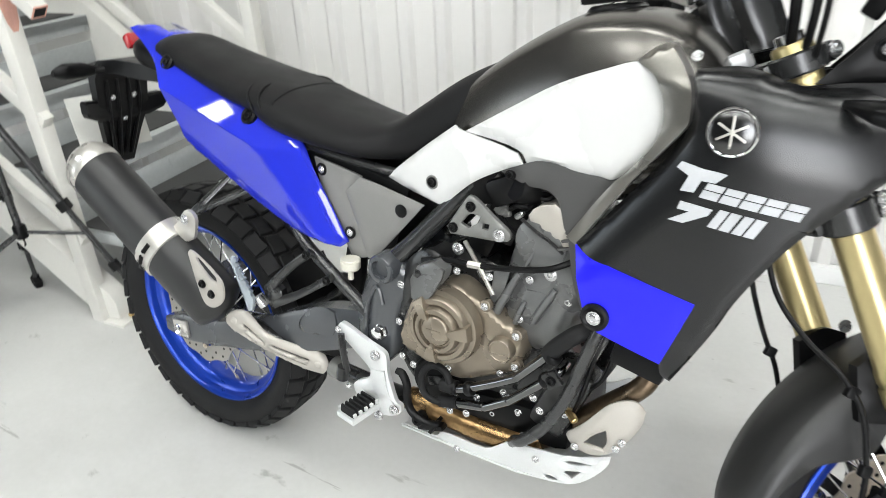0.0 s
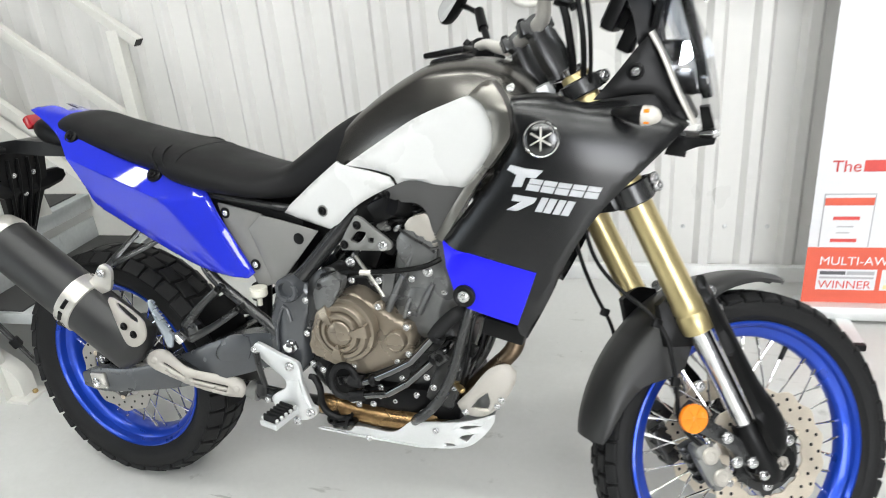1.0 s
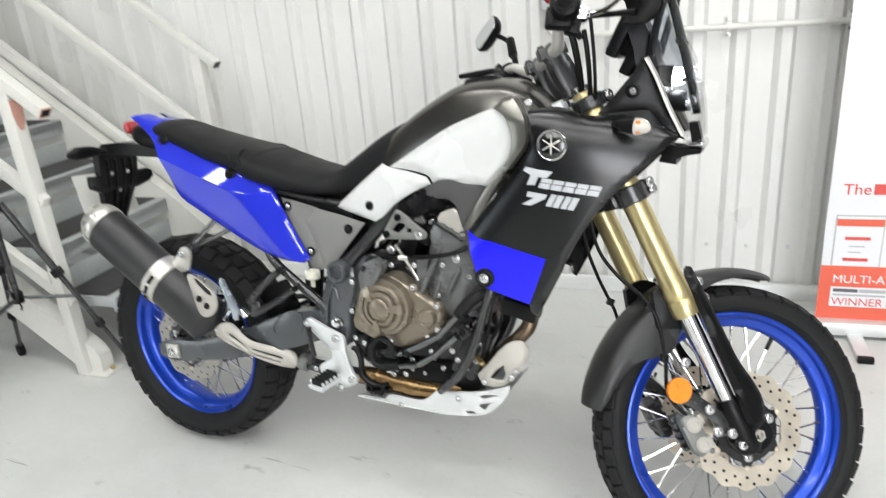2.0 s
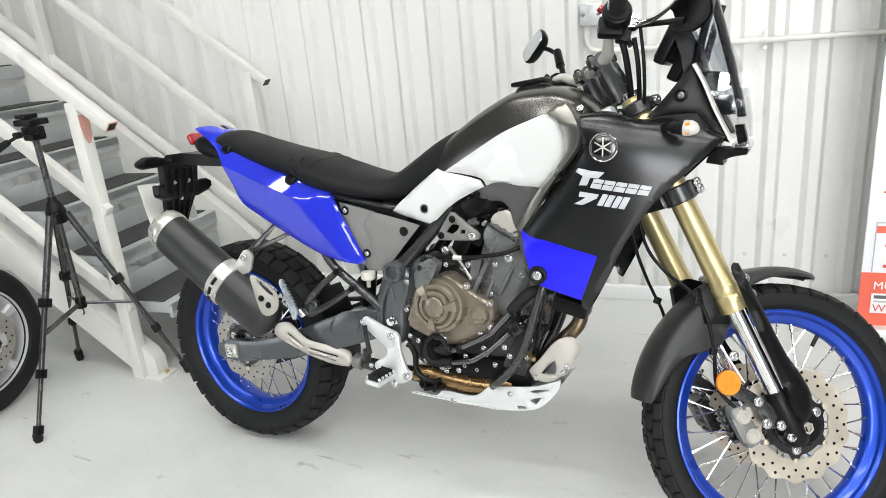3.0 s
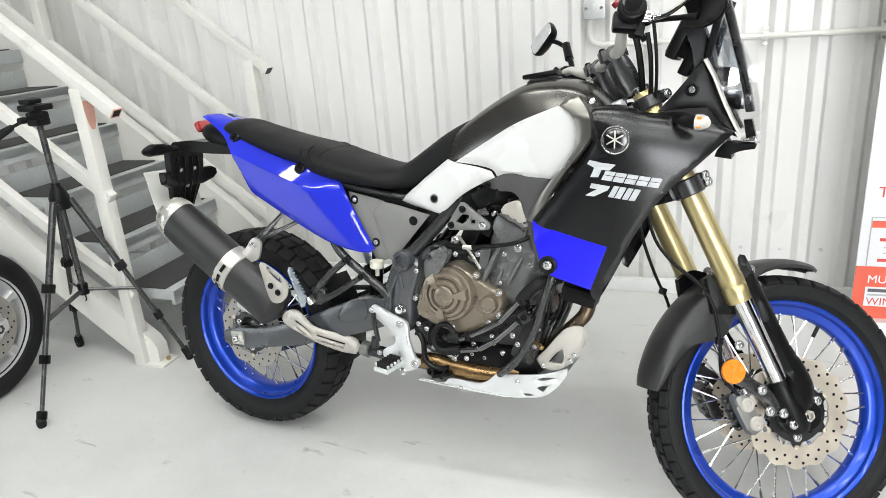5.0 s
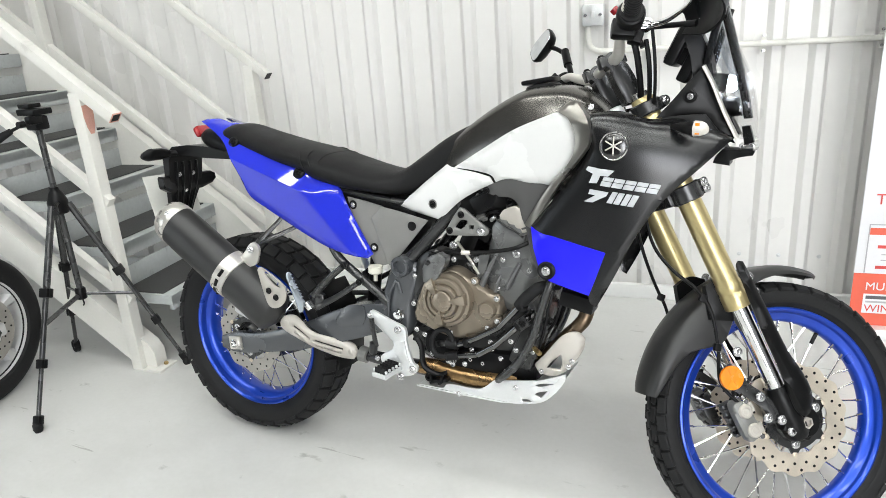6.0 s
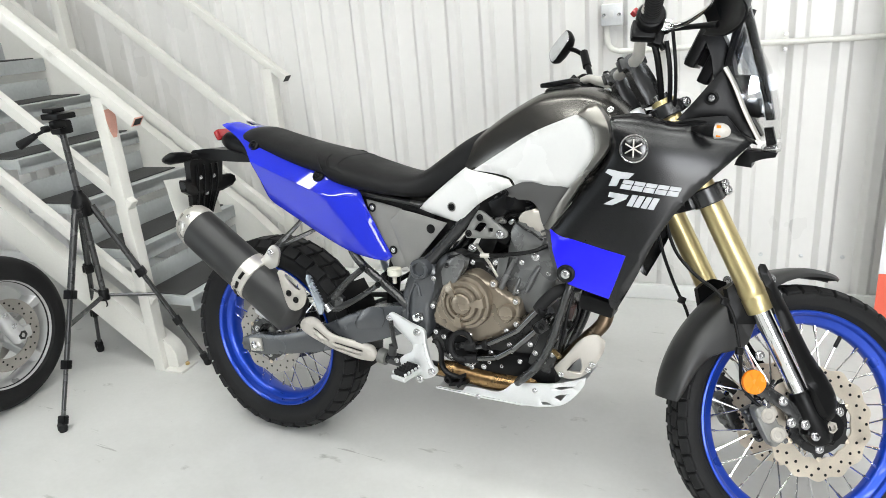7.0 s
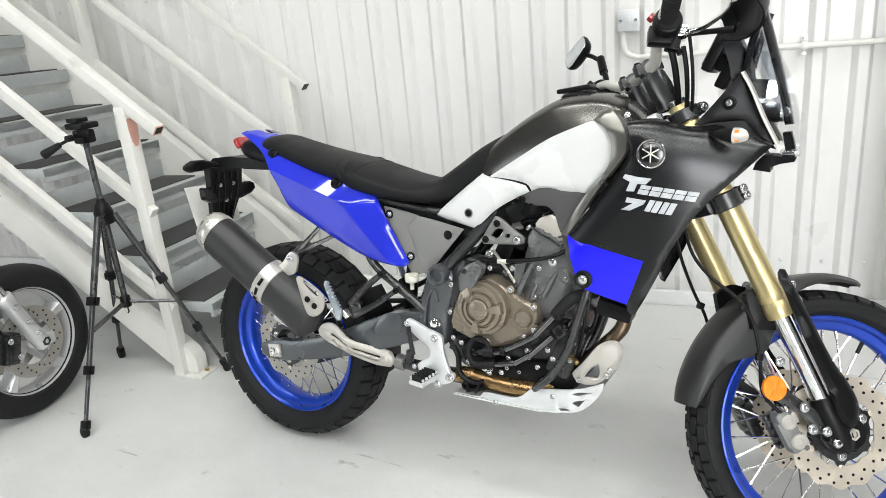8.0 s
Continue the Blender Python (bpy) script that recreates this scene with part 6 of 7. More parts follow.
# front end, turned with the handlebar
def leg(s, off=-0.0215):
    """A point on a fork leg, s metres up from the height of the axle."""
    return FRONT + off * FWD + s * UP


FORK = 0.100
for side in (-1, 1):
    y = V(0, side * FORK, 0)
    bm = B()
    p = leg(0.30) + y
    turned(bm, [(0.022, 0), (0.0295, 0.001), (0.0305, 0.006), (0.0305, 0.035), (0.0285, 0.038), (0.0285, 0.042), (0.0300, 0.045), (0.0300, 0.060), (0.0280, 0.066), (0.0270, 0.28), (0.0265, 0.528), (0.024, 0.532)], p, UP, 36)
    fk = part("fork_tube", bm, M["gold"], BIKE, "gold anodised fork tube", STEER)
    bm = B()
    rod(bm, leg(0.832) + y, leg(0.846) + y, 0.019, 20)
    part("fork_cap", bm, M["chrome"], fk, "silver fork cap", STEER)
    bm = B()
    rod(bm, leg(0.06) + y, leg(0.31) + y, 0.0215, 28)
    part("fork_slider", bm, M["chrome"], BIKE, "chrome fork slider", STEER)
    bm = B()
    turned(bm, [(0.022, -0.03), (0.028, -0.02), (0.030, 0.0), (0.030, 0.07), (0.026, 0.095), (0.024, 0.10)], leg(0.0) + y, UP, 24)
    box(bm, (0, 0, 0), (0.075, 0.036, 0.062), bev=0.014, m=Matrix.Translation(FRONT + y - 0.012 * FWD) @ pose(0, 0, 0, 0, 20, 0))
    turned(bm, [(0.034, -0.018), (0.036, -0.014), (0.036, 0.014), (0.034, 0.018)], FRONT + y, (0, 1, 0), 28)
    fl = part("fork_lower", bm, M["black_plastic"], BIKE, "black fork lower", STEER)
    bm = B()
    turned(bm, [(0.0145, 0), (0.0145, 0.007), (0.013, 0.009), (0.009, 0.009), (0.009, 0.002)], FRONT + y + V(0, side * 0.018, 0), (0, side, 0), 6)
    part("axle_nut", bm, M["shield"], fl, "hexagonal axle end", STEER)
    for dx, dz in ((-0.035, -0.02), (-0.06, 0.005)):
        bolt(fl, FRONT + y + V(dx, side * 0.020, dz), BIG_BOLT, (0, side, 0), STEER)
    bm = B()
    shell(bm, [(1.403, 0.684), (1.408, 0.698), (1.420, 0.697), (1.444, 0.656), (1.482, 0.588), (1.530, 0.500), (1.568, 0.452), (1.592, 0.408), (1.588, 0.366), (1.568, 0.348), (1.546, 0.370), (1.524, 0.420), (1.496, 0.480), (1.452, 0.570), (1.418, 0.650)], lambda x, z: -0.142 + 0.8 * abs(x - (1.567 - 0.51 * (z - 0.32)) - 0.02) ** 1.5, 0.004, 0.008, 0.012, side=side)
    fg = part("fork_guard", bm, M["black_plastic"], BIKE, "black plastic fork guard", STEER)
    # brake caliper with its bracket
    bm = B()
    shell(bm, [(1.385, 0.445), (1.405, 0.462), (1.440, 0.425), (1.480, 0.400), (1.520, 0.370), (1.530, 0.335), (1.500, 0.330), (1.480, 0.365), (1.440, 0.390), (1.400, 0.412)], lambda x, z: -0.116, 0.014, 0.004, 0.014, side=side)
    part("caliper_bracket", bm, M["frame"], fl, "black caliper bracket", STEER)
    bm = B()
    cm = Matrix.Translation((1.448, side * 0.100, 0.335)) @ pose(0, 0, 0, 0, 62, 0)
    outl = [(-0.052, -0.012), (-0.048, 0.016), (-0.030, 0.024), (-0.012, 0.019), (0.012, 0.019), (0.030, 0.024), (0.046, 0.016), (0.050, -0.010), (0.036, -0.020), (-0.038, -0.020)]
    outl = smooth_outline(outl, 4)
    loops = [[cm @ V(x * k, side * yy, z * k) for x, z in outl] for k, yy in ((0.94, -0.020), (1.0, -0.016), (1.0, 0.004), (0.94, 0.010), (0.80, 0.013))]
    rings(bm, loops)
    cp = part("brake_caliper", bm, M["castgrey"], BIKE, "grey cast brake caliper", STEER)
    for k in (-1, 1):
        bm = B()
        turned(bm, [(0.017, 0), (0.017, 0.006), (0.014, 0.009), (0.009, 0.009), (0.007, 0.007)], cm @ V(0.024 * k, side * 0.010, 0.002), (0, side, 0), 22)
        part("piston_cap", bm, M["shield"], cp, "", STEER)
        bm = B()
        rod(bm, cm @ V(0.044 * k, -side * 0.03, 0.012), cm @ V(0.044 * k, side * 0.016, 0.012), 0.007, 8)
        part("caliper_pin", bm, M["chrome"], cp, "", STEER)
    for k in range(4):
        bm = B()
        box(bm, (-0.030 + 0.020 * k, -side * 0.034, -0.008), (0.007, 0.030, 0.040), bev=0.002, m=cm)
        part("caliper_fin", bm, M["engine"], cp, "", STEER)
    bm = B()
    box(bm, (0, -side * 0.044, -0.010), (0.085, 0.022, 0.030), bev=0.006, m=cm)
    part("caliper_rear", bm, M["engine"], cp, "dark inner caliper half", STEER)
    for k, (dx, dz, sx, sz) in enumerate(((-0.026, 0.020, 0.026, 0.012), (0.026, 0.020, 0.026, 0.012), (0.0, -0.019, 0.060, 0.010))):
        bm = B()
        box(bm, (dx, side * 0.004, dz), (sx, 0.018, sz), bev=0.004, m=cm)
        part("caliper_lug", bm, M["castgrey"] if k == 2 else M["shield"], cp, "", STEER)
    for k in range(3):
        bm = B()
        tube(bm, [cm @ V(-0.055 - 0.008 * k, side * 0.004, 0.010 + 0.010 * k), cm @ V(-0.075 - 0.006 * k, side * 0.010, 0.030 + 0.012 * k)], 0.0035, 8, 1)
        part("wire", bm, M["black_plastic"], cp, "", STEER)
    bm = B()
    turned(bm, [(0.005, 0), (0.006, 0.004), (0.004, 0.012), (0.003, 0.020)], cm @ V(-0.045, side * 0.006, 0.014), (-0.6, side * 0.4, 0.6), 8)
    part("bleed_screw", bm, M["chrome"], cp, "", STEER)
    for x, z in ((1.468, 0.392), (1.487, 0.345), (1.412, 0.492)):
        bolt(cp, (x, side * 0.124, z), BIG_BOLT, (0, side, 0), STEER)
    bm = B()
    turned(bm, [(0.027, 0), (0.028, 0.004), (0.027, 0.009)], (1.398, side * 0.120, 0.433), (0, side, 0), 40)
    ribs = []
    for k in range(6):
        a = math.pi * k / 3
        ribs.append((1.398 + 0.013 * math.cos(a), side * 0.1292, 0.433 + 0.013 * math.sin(a), -math.degrees(a)))
    rf = part("side_reflector", bm, M["orange"], BIKE, "round orange side reflector", STEER)
    for x, y_, z, turn in ribs:
        bm = B()
        box(bm, (x, y_, z), (0.021, 0.0016, 0.0012), rot=(0, turn, 0), bev=0)
        part("reflector_rib", bm, M["orange"], rf, "", STEER)
    # brake hose
    bm = B()
    tube(bm, [(1.425, side * 0.105, 0.375), (1.385, side * 0.100, 0.42), (1.372, side * 0.112, 0.50), (1.352, side * 0.116, 0.58), (1.322, side * 0.105, 0.63), (1.285, side * 0.065, 0.672), (1.250, side * 0.035, 0.73), (1.228, side * 0.030, 0.81), (1.220, side * 0.030, 0.90)], 0.0042, 10)
    part("brake_hose", bm, M["black_plastic"], BIKE, "black brake hose", STEER)
    bm = B()
    box(bm, (1.335, side * 0.110, 0.610), (0.018, 0.014, 0.018), rot=(0, 20, 0), bev=0.004)
    part("hose_clamp", bm, M["black_plastic"], BIKE, "", STEER)
    bm = B()
    box(bm, (1.370, side * 0.112, 0.500), (0.016, 0.014, 0.018), rot=(0, 8, 0), bev=0.004)
    part("hose_clamp", bm, M["black_plastic"], BIKE, "", STEER)
# mudguard
bm = B()
loops = []
for k, (deg, r, skirt, w) in enumerate(spaced([(173, 0.348, 0.014, 0.052), (169, 0.348, 0.022, 0.060), (160, 0.347, 0.032, 0.067), (150, 0.347, 0.050, 0.070), (141, 0.348, 0.086, 0.072), (133, 0.350, 0.100, 0.072), (122, 0.354, 0.074, 0.072), (112, 0.358, 0.038, 0.070), (102, 0.360, 0.022, 0.066), (90, 0.361, 0.016, 0.058), (80, 0.358, 0.012, 0.046), (75, 0.356, 0.005, 0.022)], 34)):
    a = radians(deg)
    d = V(math.cos(a), 0, math.sin(a))
    sec = [(-w, r - skirt), (-w * 0.99, r - skirt * 0.5 - 0.004), (-w * 0.94, r - 0.010), (-w * 0.80, r - 0.002), (-w * 0.4, r + 0.002), (0, r + 0.003)]
    sec = sec + [(-yy, rr) for yy, rr in reversed(sec[:-1])]
    inn = [(yy * 0.94, rr - 0.004) for yy, rr in reversed(sec)]
    loops.append([FRONT + d * rr + V(0, yy, 0) for yy, rr in sec + inn])
rings(bm, loops)
mg = part("front_mudguard", bm, M["muffler"], BIKE, "black front mudguard", STEER, 50)
for side in (-1, 1):
    bm = B()
    shell(bm, [(1.355, 0.640), (1.390, 0.665), (1.430, 0.660), (1.450, 0.600), (1.425, 0.560), (1.370, 0.560)], lambda x, z: -0.090, 0.02, 0.006, 0.02, side=side)
    br = part("mudguard_bracket", bm, M["black_plastic"], mg, "", STEER)
    for x, z in ((1.452, 0.665), (1.467, 0.630)):
        bolt(mg, (x, side * 0.100, z), BIG_BOLT, (0, side, 0), STEER)
# yokes
for s, h, nm in ((0.59, 0.040, "lower_yoke"), (0.805, 0.030, "upper_yoke")):
    bm = B()
    c = leg(s)
    q = Matrix.Translation(c) @ pose(0, 0, 0, 0, -27, 0)
    for side in (-1, 1):
        turned(bm, [(0.034, -h / 2), (0.037, -h / 2 + 0.003), (0.037, h / 2 - 0.003), (0.034, h / 2)], c + V(0, side * FORK, 0), UP, 28)
        box(bm, (0.036, side * FORK, 0), (0.02, 0.03, h * 0.9), bev=0.004, m=q)
    box(bm, (-0.015, 0, 0), (0.062, 0.20, h * 0.85), bev=0.008, m=q)
    yk = part(nm, bm, M["frame"], BIKE, "black fork yoke", STEER)
    for side in (-1, 1):
        for dz in (-0.008, 0.008) if h > 0.035 else (0,):
            bolt(yk, q @ V(0.044, side * (FORK + 0.016), dz), BIG_BOLT, (0.3, side, 0), STEER)
bm = B()
turned(bm, [(0.024, 0), (0.026, 0.004), (0.026, 0.022), (0.020, 0.026)], leg(0.82) - 0.03 * FWD, UP, 6)
part("stem_nut", bm, M["alloy"], BIKE, "silver stem nut", STEER)
# handlebar
BAR = [(1.130, 0, 1.163), (1.130, 0.075, 1.163), (1.127, 0.105, 1.167), (1.113, 0.150, 1.183), (1.098, 0.195, 1.200), (1.072, 0.300, 1.198), (1.048, 0.400, 1.190)]
bm = B()
tube(bm, mirrored(BAR)[::-1] + BAR[1:], [0.011, 0.011, 0.011, 0.012, 0.014, 0.014, 0.014, 0.014, 0.014, 0.012, 0.011, 0.011, 0.011], 16)
part("handlebar", bm, M["bar"], BIKE, "grey tapered handlebar", STEER)
for side in (-1, 1):
    bm = B()
    rings(bm, [[V(x + c * u, side * 0.052 + v, z + sn * u) for u, v in ((-w, -0.016), (-w * 0.7, -0.020), (w * 0.7, -0.020), (w, -0.016), (w, 0.016), (w * 0.7, 0.020), (-w * 0.7, 0.020), (-w, 0.016))] for x, z, w, c, sn in ((1.184, 1.068, 0.021, 0.95, 0.30), (1.176, 1.086, 0.021, 0.93, 0.36), (1.172, 1.096, 0.024, 0.90, 0.43), (1.158, 1.122, 0.025, 0.90, 0.43), (1.144, 1.146, 0.023, 0.90, 0.43), (1.137, 1.156, 0.019, 0.90, 0.43))])
    turned(bm, [(0.016, -0.014), (0.022, -0.013), (0.022, 0.013), (0.016, 0.014)], (1.130, side * 0.052, 1.163), (0, 1, 0), 24)
    for u in (-1, 1):
        box(bm, (1.130 + u * 0.024, side * 0.052, 1.166 + u * 0.008), (0.016, 0.026, 0.026), rot=(0, -22, 0), bev=0.004)
    rs_ = part("bar_riser", bm, M["frame"], BIKE, "black bar riser", STEER)
    for dx in (-0.016, 0.016):
        bolt(rs_, (1.128 + dx * 1.5, side * 0.052, 1.179 + dx * 0.5), DARK_BOLT, (-0.3, 0, 1), STEER)
    bm = B()
    tube(bm, [(1.090, side * 0.270, 1.196), (1.050, side * 0.395, 1.191)], 0.0165, 18, 1)
    for k in range(9):
        p = V(1.090, side * 0.270, 1.196).lerp(V(1.050, side * 0.395, 1.191), 0.08 + k * 0.1)
        turned(bm, [(0.0160, -0.003), (0.0180, -0.001), (0.0180, 0.003), (0.0160, 0.005)], p, (-0.025, side * 0.125, -0.004), 18)
    turned(bm, [(0.021, 0), (0.022, 0.004), (0.020, 0.022), (0.012, 0.026)], (1.048, side * 0.400, 1.190), (-0.30, side, -0.03), 20)
    part("grip", bm, M["rubber"], BIKE, "black rubber grip", STEER)
    bm = B()
    turned(bm, [(0.026, -0.026), (0.030, -0.022), (0.030, 0.018), (0.027, 0.024), (0.022, 0.026)], (1.098, side * 0.245, 1.195), (-0.3, side, 0), 24)
    box(bm, (1.092, side * 0.222, 1.176), (0.052, 0.034, 0.040), rot=(0, 4, 14 * side), bev=0.008)
    sg = part("switch_housing", bm, M["black_plastic"], BIKE, "black switch housing", STEER)
    bm = B()
    box(bm, (1.070, side * 0.230, 1.212), (0.014, 0.018, 0.014), rot=(0, 40, 0), bev=0.004)
    part("switch_button", bm, M["red"] if side < 0 else M["black_plastic"], sg, "red kill switch" if side < 0 else "", STEER)
    bm = B()
    turned(bm, [(0.019, 0), (0.024, 0.002), (0.024, 0.008), (0.020, 0.010)], (1.092, side * 0.268, 1.196), (-0.3, side, 0), 24)
    part("throttle_collar", bm, M["rubber"], sg, "", STEER)
    # lever and master cylinder
    bm = B()
    box(bm, (1.138, side * 0.205, 1.192), (0.040, 0.044, 0.026), rot=(0, 0, 12 * side), bev=0.007)
    part("lever_perch", bm, M["chrome"], sg, "silver lever perch", STEER)
    bm = B()
    box(bm, (1.128, side * 0.200, 1.168), (0.030, 0.030, 0.028), rot=(0, 15, 12 * side), bev=0.006)
    tube(bm, [(1.135, side * 0.205, 1.165), (1.142, side * 0.208, 1.145)], 0.006, 8, 1)
    part("brake_switch", bm, M["black_plastic"], sg, "black brake light switch", STEER)
    bm = B()
    tube(bm, [(1.150, side * 0.212, 1.193), (1.176, side * 0.240, 1.194), (1.186, side * 0.285, 1.196), (1.184, side * 0.340, 1.194), (1.172, side * 0.380, 1.190), (1.170, side * 0.392, 1.190)], [0.011, 0.010, 0.009, 0.007, 0.007, 0.009], 12, flat=0.6)
    part("lever", bm, M["chrome"], BIKE, "polished lever", STEER)
    bm = B()
    tube(bm, [(1.120, side * 0.185, 1.190), (1.170, side * 0.200, 1.196), (1.205, side * 0.230, 1.192), (1.236, side * 0.262, 1.186)], [0.010, 0.008, 0.008, 0.010], 10, flat=0.7)
    part("guard_arm", bm, M["black_plastic"], BIKE, "black hand guard arm", STEER)
    # hand guard: bent shield in front of the grip
    bm = B()
    loops = []
    for x, y, z, h in spaced([(1.226, 0.215, 1.206, 0.026), (1.236, 0.240, 1.207, 0.038), (1.246, 0.275, 1.210, 0.050), (1.247, 0.330, 1.216, 0.056), (1.228, 0.385, 1.216, 0.050), (1.196, 0.420, 1.210, 0.034), (1.175, 0.430, 1.206, 0.018)], 18):
        loops.append([V(x + dx, side * y, z + h * dz) for dx, dz in ((0.006, -1.0), (0.014, -0.5), (0.016, 0.1), (0.010, 0.7), (0.0, 1.0), (-0.004, 0.97), (0.005, 0.65), (0.010, 0.1), (0.008, -0.5), (0.001, -0.96))])
    rings(bm, loops)
    hgd = part("hand_guard", bm, M["black_plastic"], BIKE, "black hand guard", STEER, 50)
    # mirror
    bm = B()
    tube(bm, [(1.108, side * 0.262, 1.290), (1.092, side * 0.290, 1.312), (1.080, side * 0.318, 1.326)], 0.0065, 10)
    tube(bm, [(1.112, side * 0.205, 1.200), (1.112, side * 0.222, 1.232), (1.110, side * 0.236, 1.252)], 0.008, 10)
    tube(bm, [(1.110, side * 0.234, 1.248), (1.108, side * 0.262, 1.298)], [0.0125, 0.0115], 12, 1)
    part("mirror_stalk", bm, M["black_plastic"], BIKE, "black mirror stalk", STEER)
    bm = B()
    mm = Matrix.Translation((1.062, side * 0.335, 1.336)) @ Matrix.Scale(0.82, 4) @ pose(0, 0, 0, 0, -80, 20 * side) @ pose(0, 0, 0, 0, 0, 34 * side)
    ringp = [(0.066 * math.copysign(abs(math.cos(a)) ** 0.55, math.cos(a)), 0.045 * math.copysign(abs(math.sin(a)) ** 0.55, math.sin(a))) for a in (2 * math.pi * k / 28 for k in range(28))]
    loops = [[mm @ V(px * f * 0.56 * (1 + 2.2 * py), py * f * 1.36, h) for px, py in ringp] for f, h in ((0.97, 0.010), (1.0, 0.006), (0.99, -0.004), (0.88, -0.018), (0.6, -0.028), (0.2, -0.031))]
    rings(bm, loops)
    mi = part("mirror_shell", bm, M["black_plastic"], BIKE, "black mirror shell", STEER)
    bm = B()
    loops = [[mm @ V(px * f * 0.56 * (1 + 2.2 * py), py * f * 1.36, h) for px, py in ringp] for f, h in ((0.93, 0.0105), (0.92, 0.0115))]
    rings(bm, loops)
    part("mirror_glass", bm, M["mirror"], mi, "mirror glass", STEER)
# cables from the bar to the fairing
for a, b, c, d, r in (((1.118, -0.195, 1.185), (1.142, -0.180, 1.130), (1.185, -0.10, 1.05), (1.20, -0.05, 0.95), 0.0075), ((1.150, -0.205, 1.165), (1.165, -0.190, 1.110), (1.195, -0.12, 1.05), (1.21, -0.06, 0.95), 0.0055), ((1.162, -0.210, 1.185), (1.176, -0.195, 1.110), (1.202, -0.13, 1.04), (1.21, -0.07, 0.95), 0.0040), ((1.116, 0.200, 1.180), (1.150, 0.16, 1.130), (1.18, 0.10, 1.06), (1.20, 0.05, 0.95), 0.0070), ((1.130, 0.215, 1.180), (1.165, 0.17, 1.130), (1.19, 0.10, 1.06), (1.21, 0.05, 0.95), 0.0055)):
    bm = B()
    tube(bm, [a, b, c, d], r, 8)
    part("cable", bm, M["black_plastic"], BIKE, "black control cable", STEER)

# headlight tower and screen
for s in (-1, 1):
    bm = B()
    shell(bm, [(1.275, 1.048), (1.310, 1.090), (1.345, 1.135), (1.368, 1.160), (1.385, 1.130), (1.412, 1.060), (1.440, 1.005), (1.405, 1.020), (1.370, 1.048)], lambda x, z: -0.088 + 0.3 * (x - 1.33), 0.006, 0.005, 0.016, side=s)
    tw = part("fairing_stay", bm, M["black_plastic"], BIKE, "black fairing side plate")
    bm = B()
    turned(bm, [(0.015, 0), (0.015, 0.004), (0.011, 0.006), (0.008, 0.002)], (1.345, s * 0.088, 1.095), (0, s, 0), 20)
    part("rubber_collar", bm, M["black_plastic"], tw)
    bolt(tw, (1.345, s * 0.090, 1.095), None, (0, s, 0))
    # clear side cover of the headlight with a bright edge
    bm = B()
    shell(bm, [(1.368, 1.160), (1.385, 1.210), (1.400, 1.240), (1.430, 1.200), (1.462, 1.135), (1.480, 1.060), (1.485, 1.000), (1.448, 1.000), (1.415, 1.062), (1.388, 1.130)], lambda x, z: -0.078 + 0.55 * max(0, x - 1.39), 0.003, 0.004, 0.016, side=s)
    cv = part("headlight_cover", bm, M["lens"], BIKE, "clear headlight cover")
    bm = B()
    tube(bm, [(1.368, s * 0.083, 1.160), (1.390, s * 0.080, 1.120), (1.415, s * 0.072, 1.062), (1.445, s * 0.06, 1.003)], 0.006, 8, flat=0.5)
    part("cover_edge", bm, M["steel"], cv, "bright cover edge")
    # front turn signal
    bm = B()
    tube(bm, [(1.305, s * 0.110, 1.030), (1.330, s * 0.140, 1.031), (1.350, s * 0.158, 1.030), (1.368, s * 0.166, 1.029)], [0.003, 0.010, 0.016, 0.019], 16, flat=0.75)
    sgn = part("front_turn_signal", bm, M["black_plastic"], BIKE, "black front turn signal")
    bm = B()
    tube(bm, [(1.367, s * 0.166, 1.029), (1.380, s * 0.168, 1.029), (1.391, s * 0.167, 1.028), (1.396, s * 0.166, 1.028)], [0.0188, 0.0175, 0.012, 0.004], 16, flat=0.8)
    part("signal_lens", bm, M["pale_lens"], sgn, "pale ribbed signal lens")
    for dz in (-0.009, 0.009):
        bm = B()
        box(bm, (1.374, s * 0.181, 1.029 + dz), (0.009, 0.003, 0.006), bev=0.001)
        part("amber_strip", bm, M["orange"], sgn, "amber strip in the lens")
    bm = B()
    shell(bm, [(1.250, 1.041), (1.313, 1.052), (1.372, 1.056), (1.382, 1.051), (1.406, 1.021), (1.434, 0.982), (1.416, 0.987), (1.327, 1.012)], lambda x, z: -0.100 - 0.06 * max(0.0, 1.33 - x) + 0.25 * max(0.0, x - 1.34), 0.006, 0.004, 0.014, side=s)
    part("fairing_panel", bm, M["black_plastic"], BIKE, "black fairing panel behind the signal")
for x, z, y in ((1.410, 1.122, -0.034), (1.410, 1.122, 0.034), (1.438, 1.070, -0.026), (1.438, 1.070, 0.026)):
    bm = B()
    turned(bm, [(0.018, -0.05), (0.021, -0.01), (0.021, 0.004), (0.018, 0.008)], (x, y, z), (1, 0, -0.1), 20)
    hl = part("headlight", bm, M["black_plastic"], BIKE, "round projector headlight")
    bm = B()
    turned(bm, [(0.0195, 0.004), (0.0185, 0.014), (0.012, 0.022), (0.004, 0.025)], (x, y, z), (1, 0, -0.1), 20)
    part("projector_lens", bm, M["led"] if z > 1.1 else M["chrome"], hl, "lit headlight lens" if z > 1.1 else "headlight lens")
bm = B()
loops = []
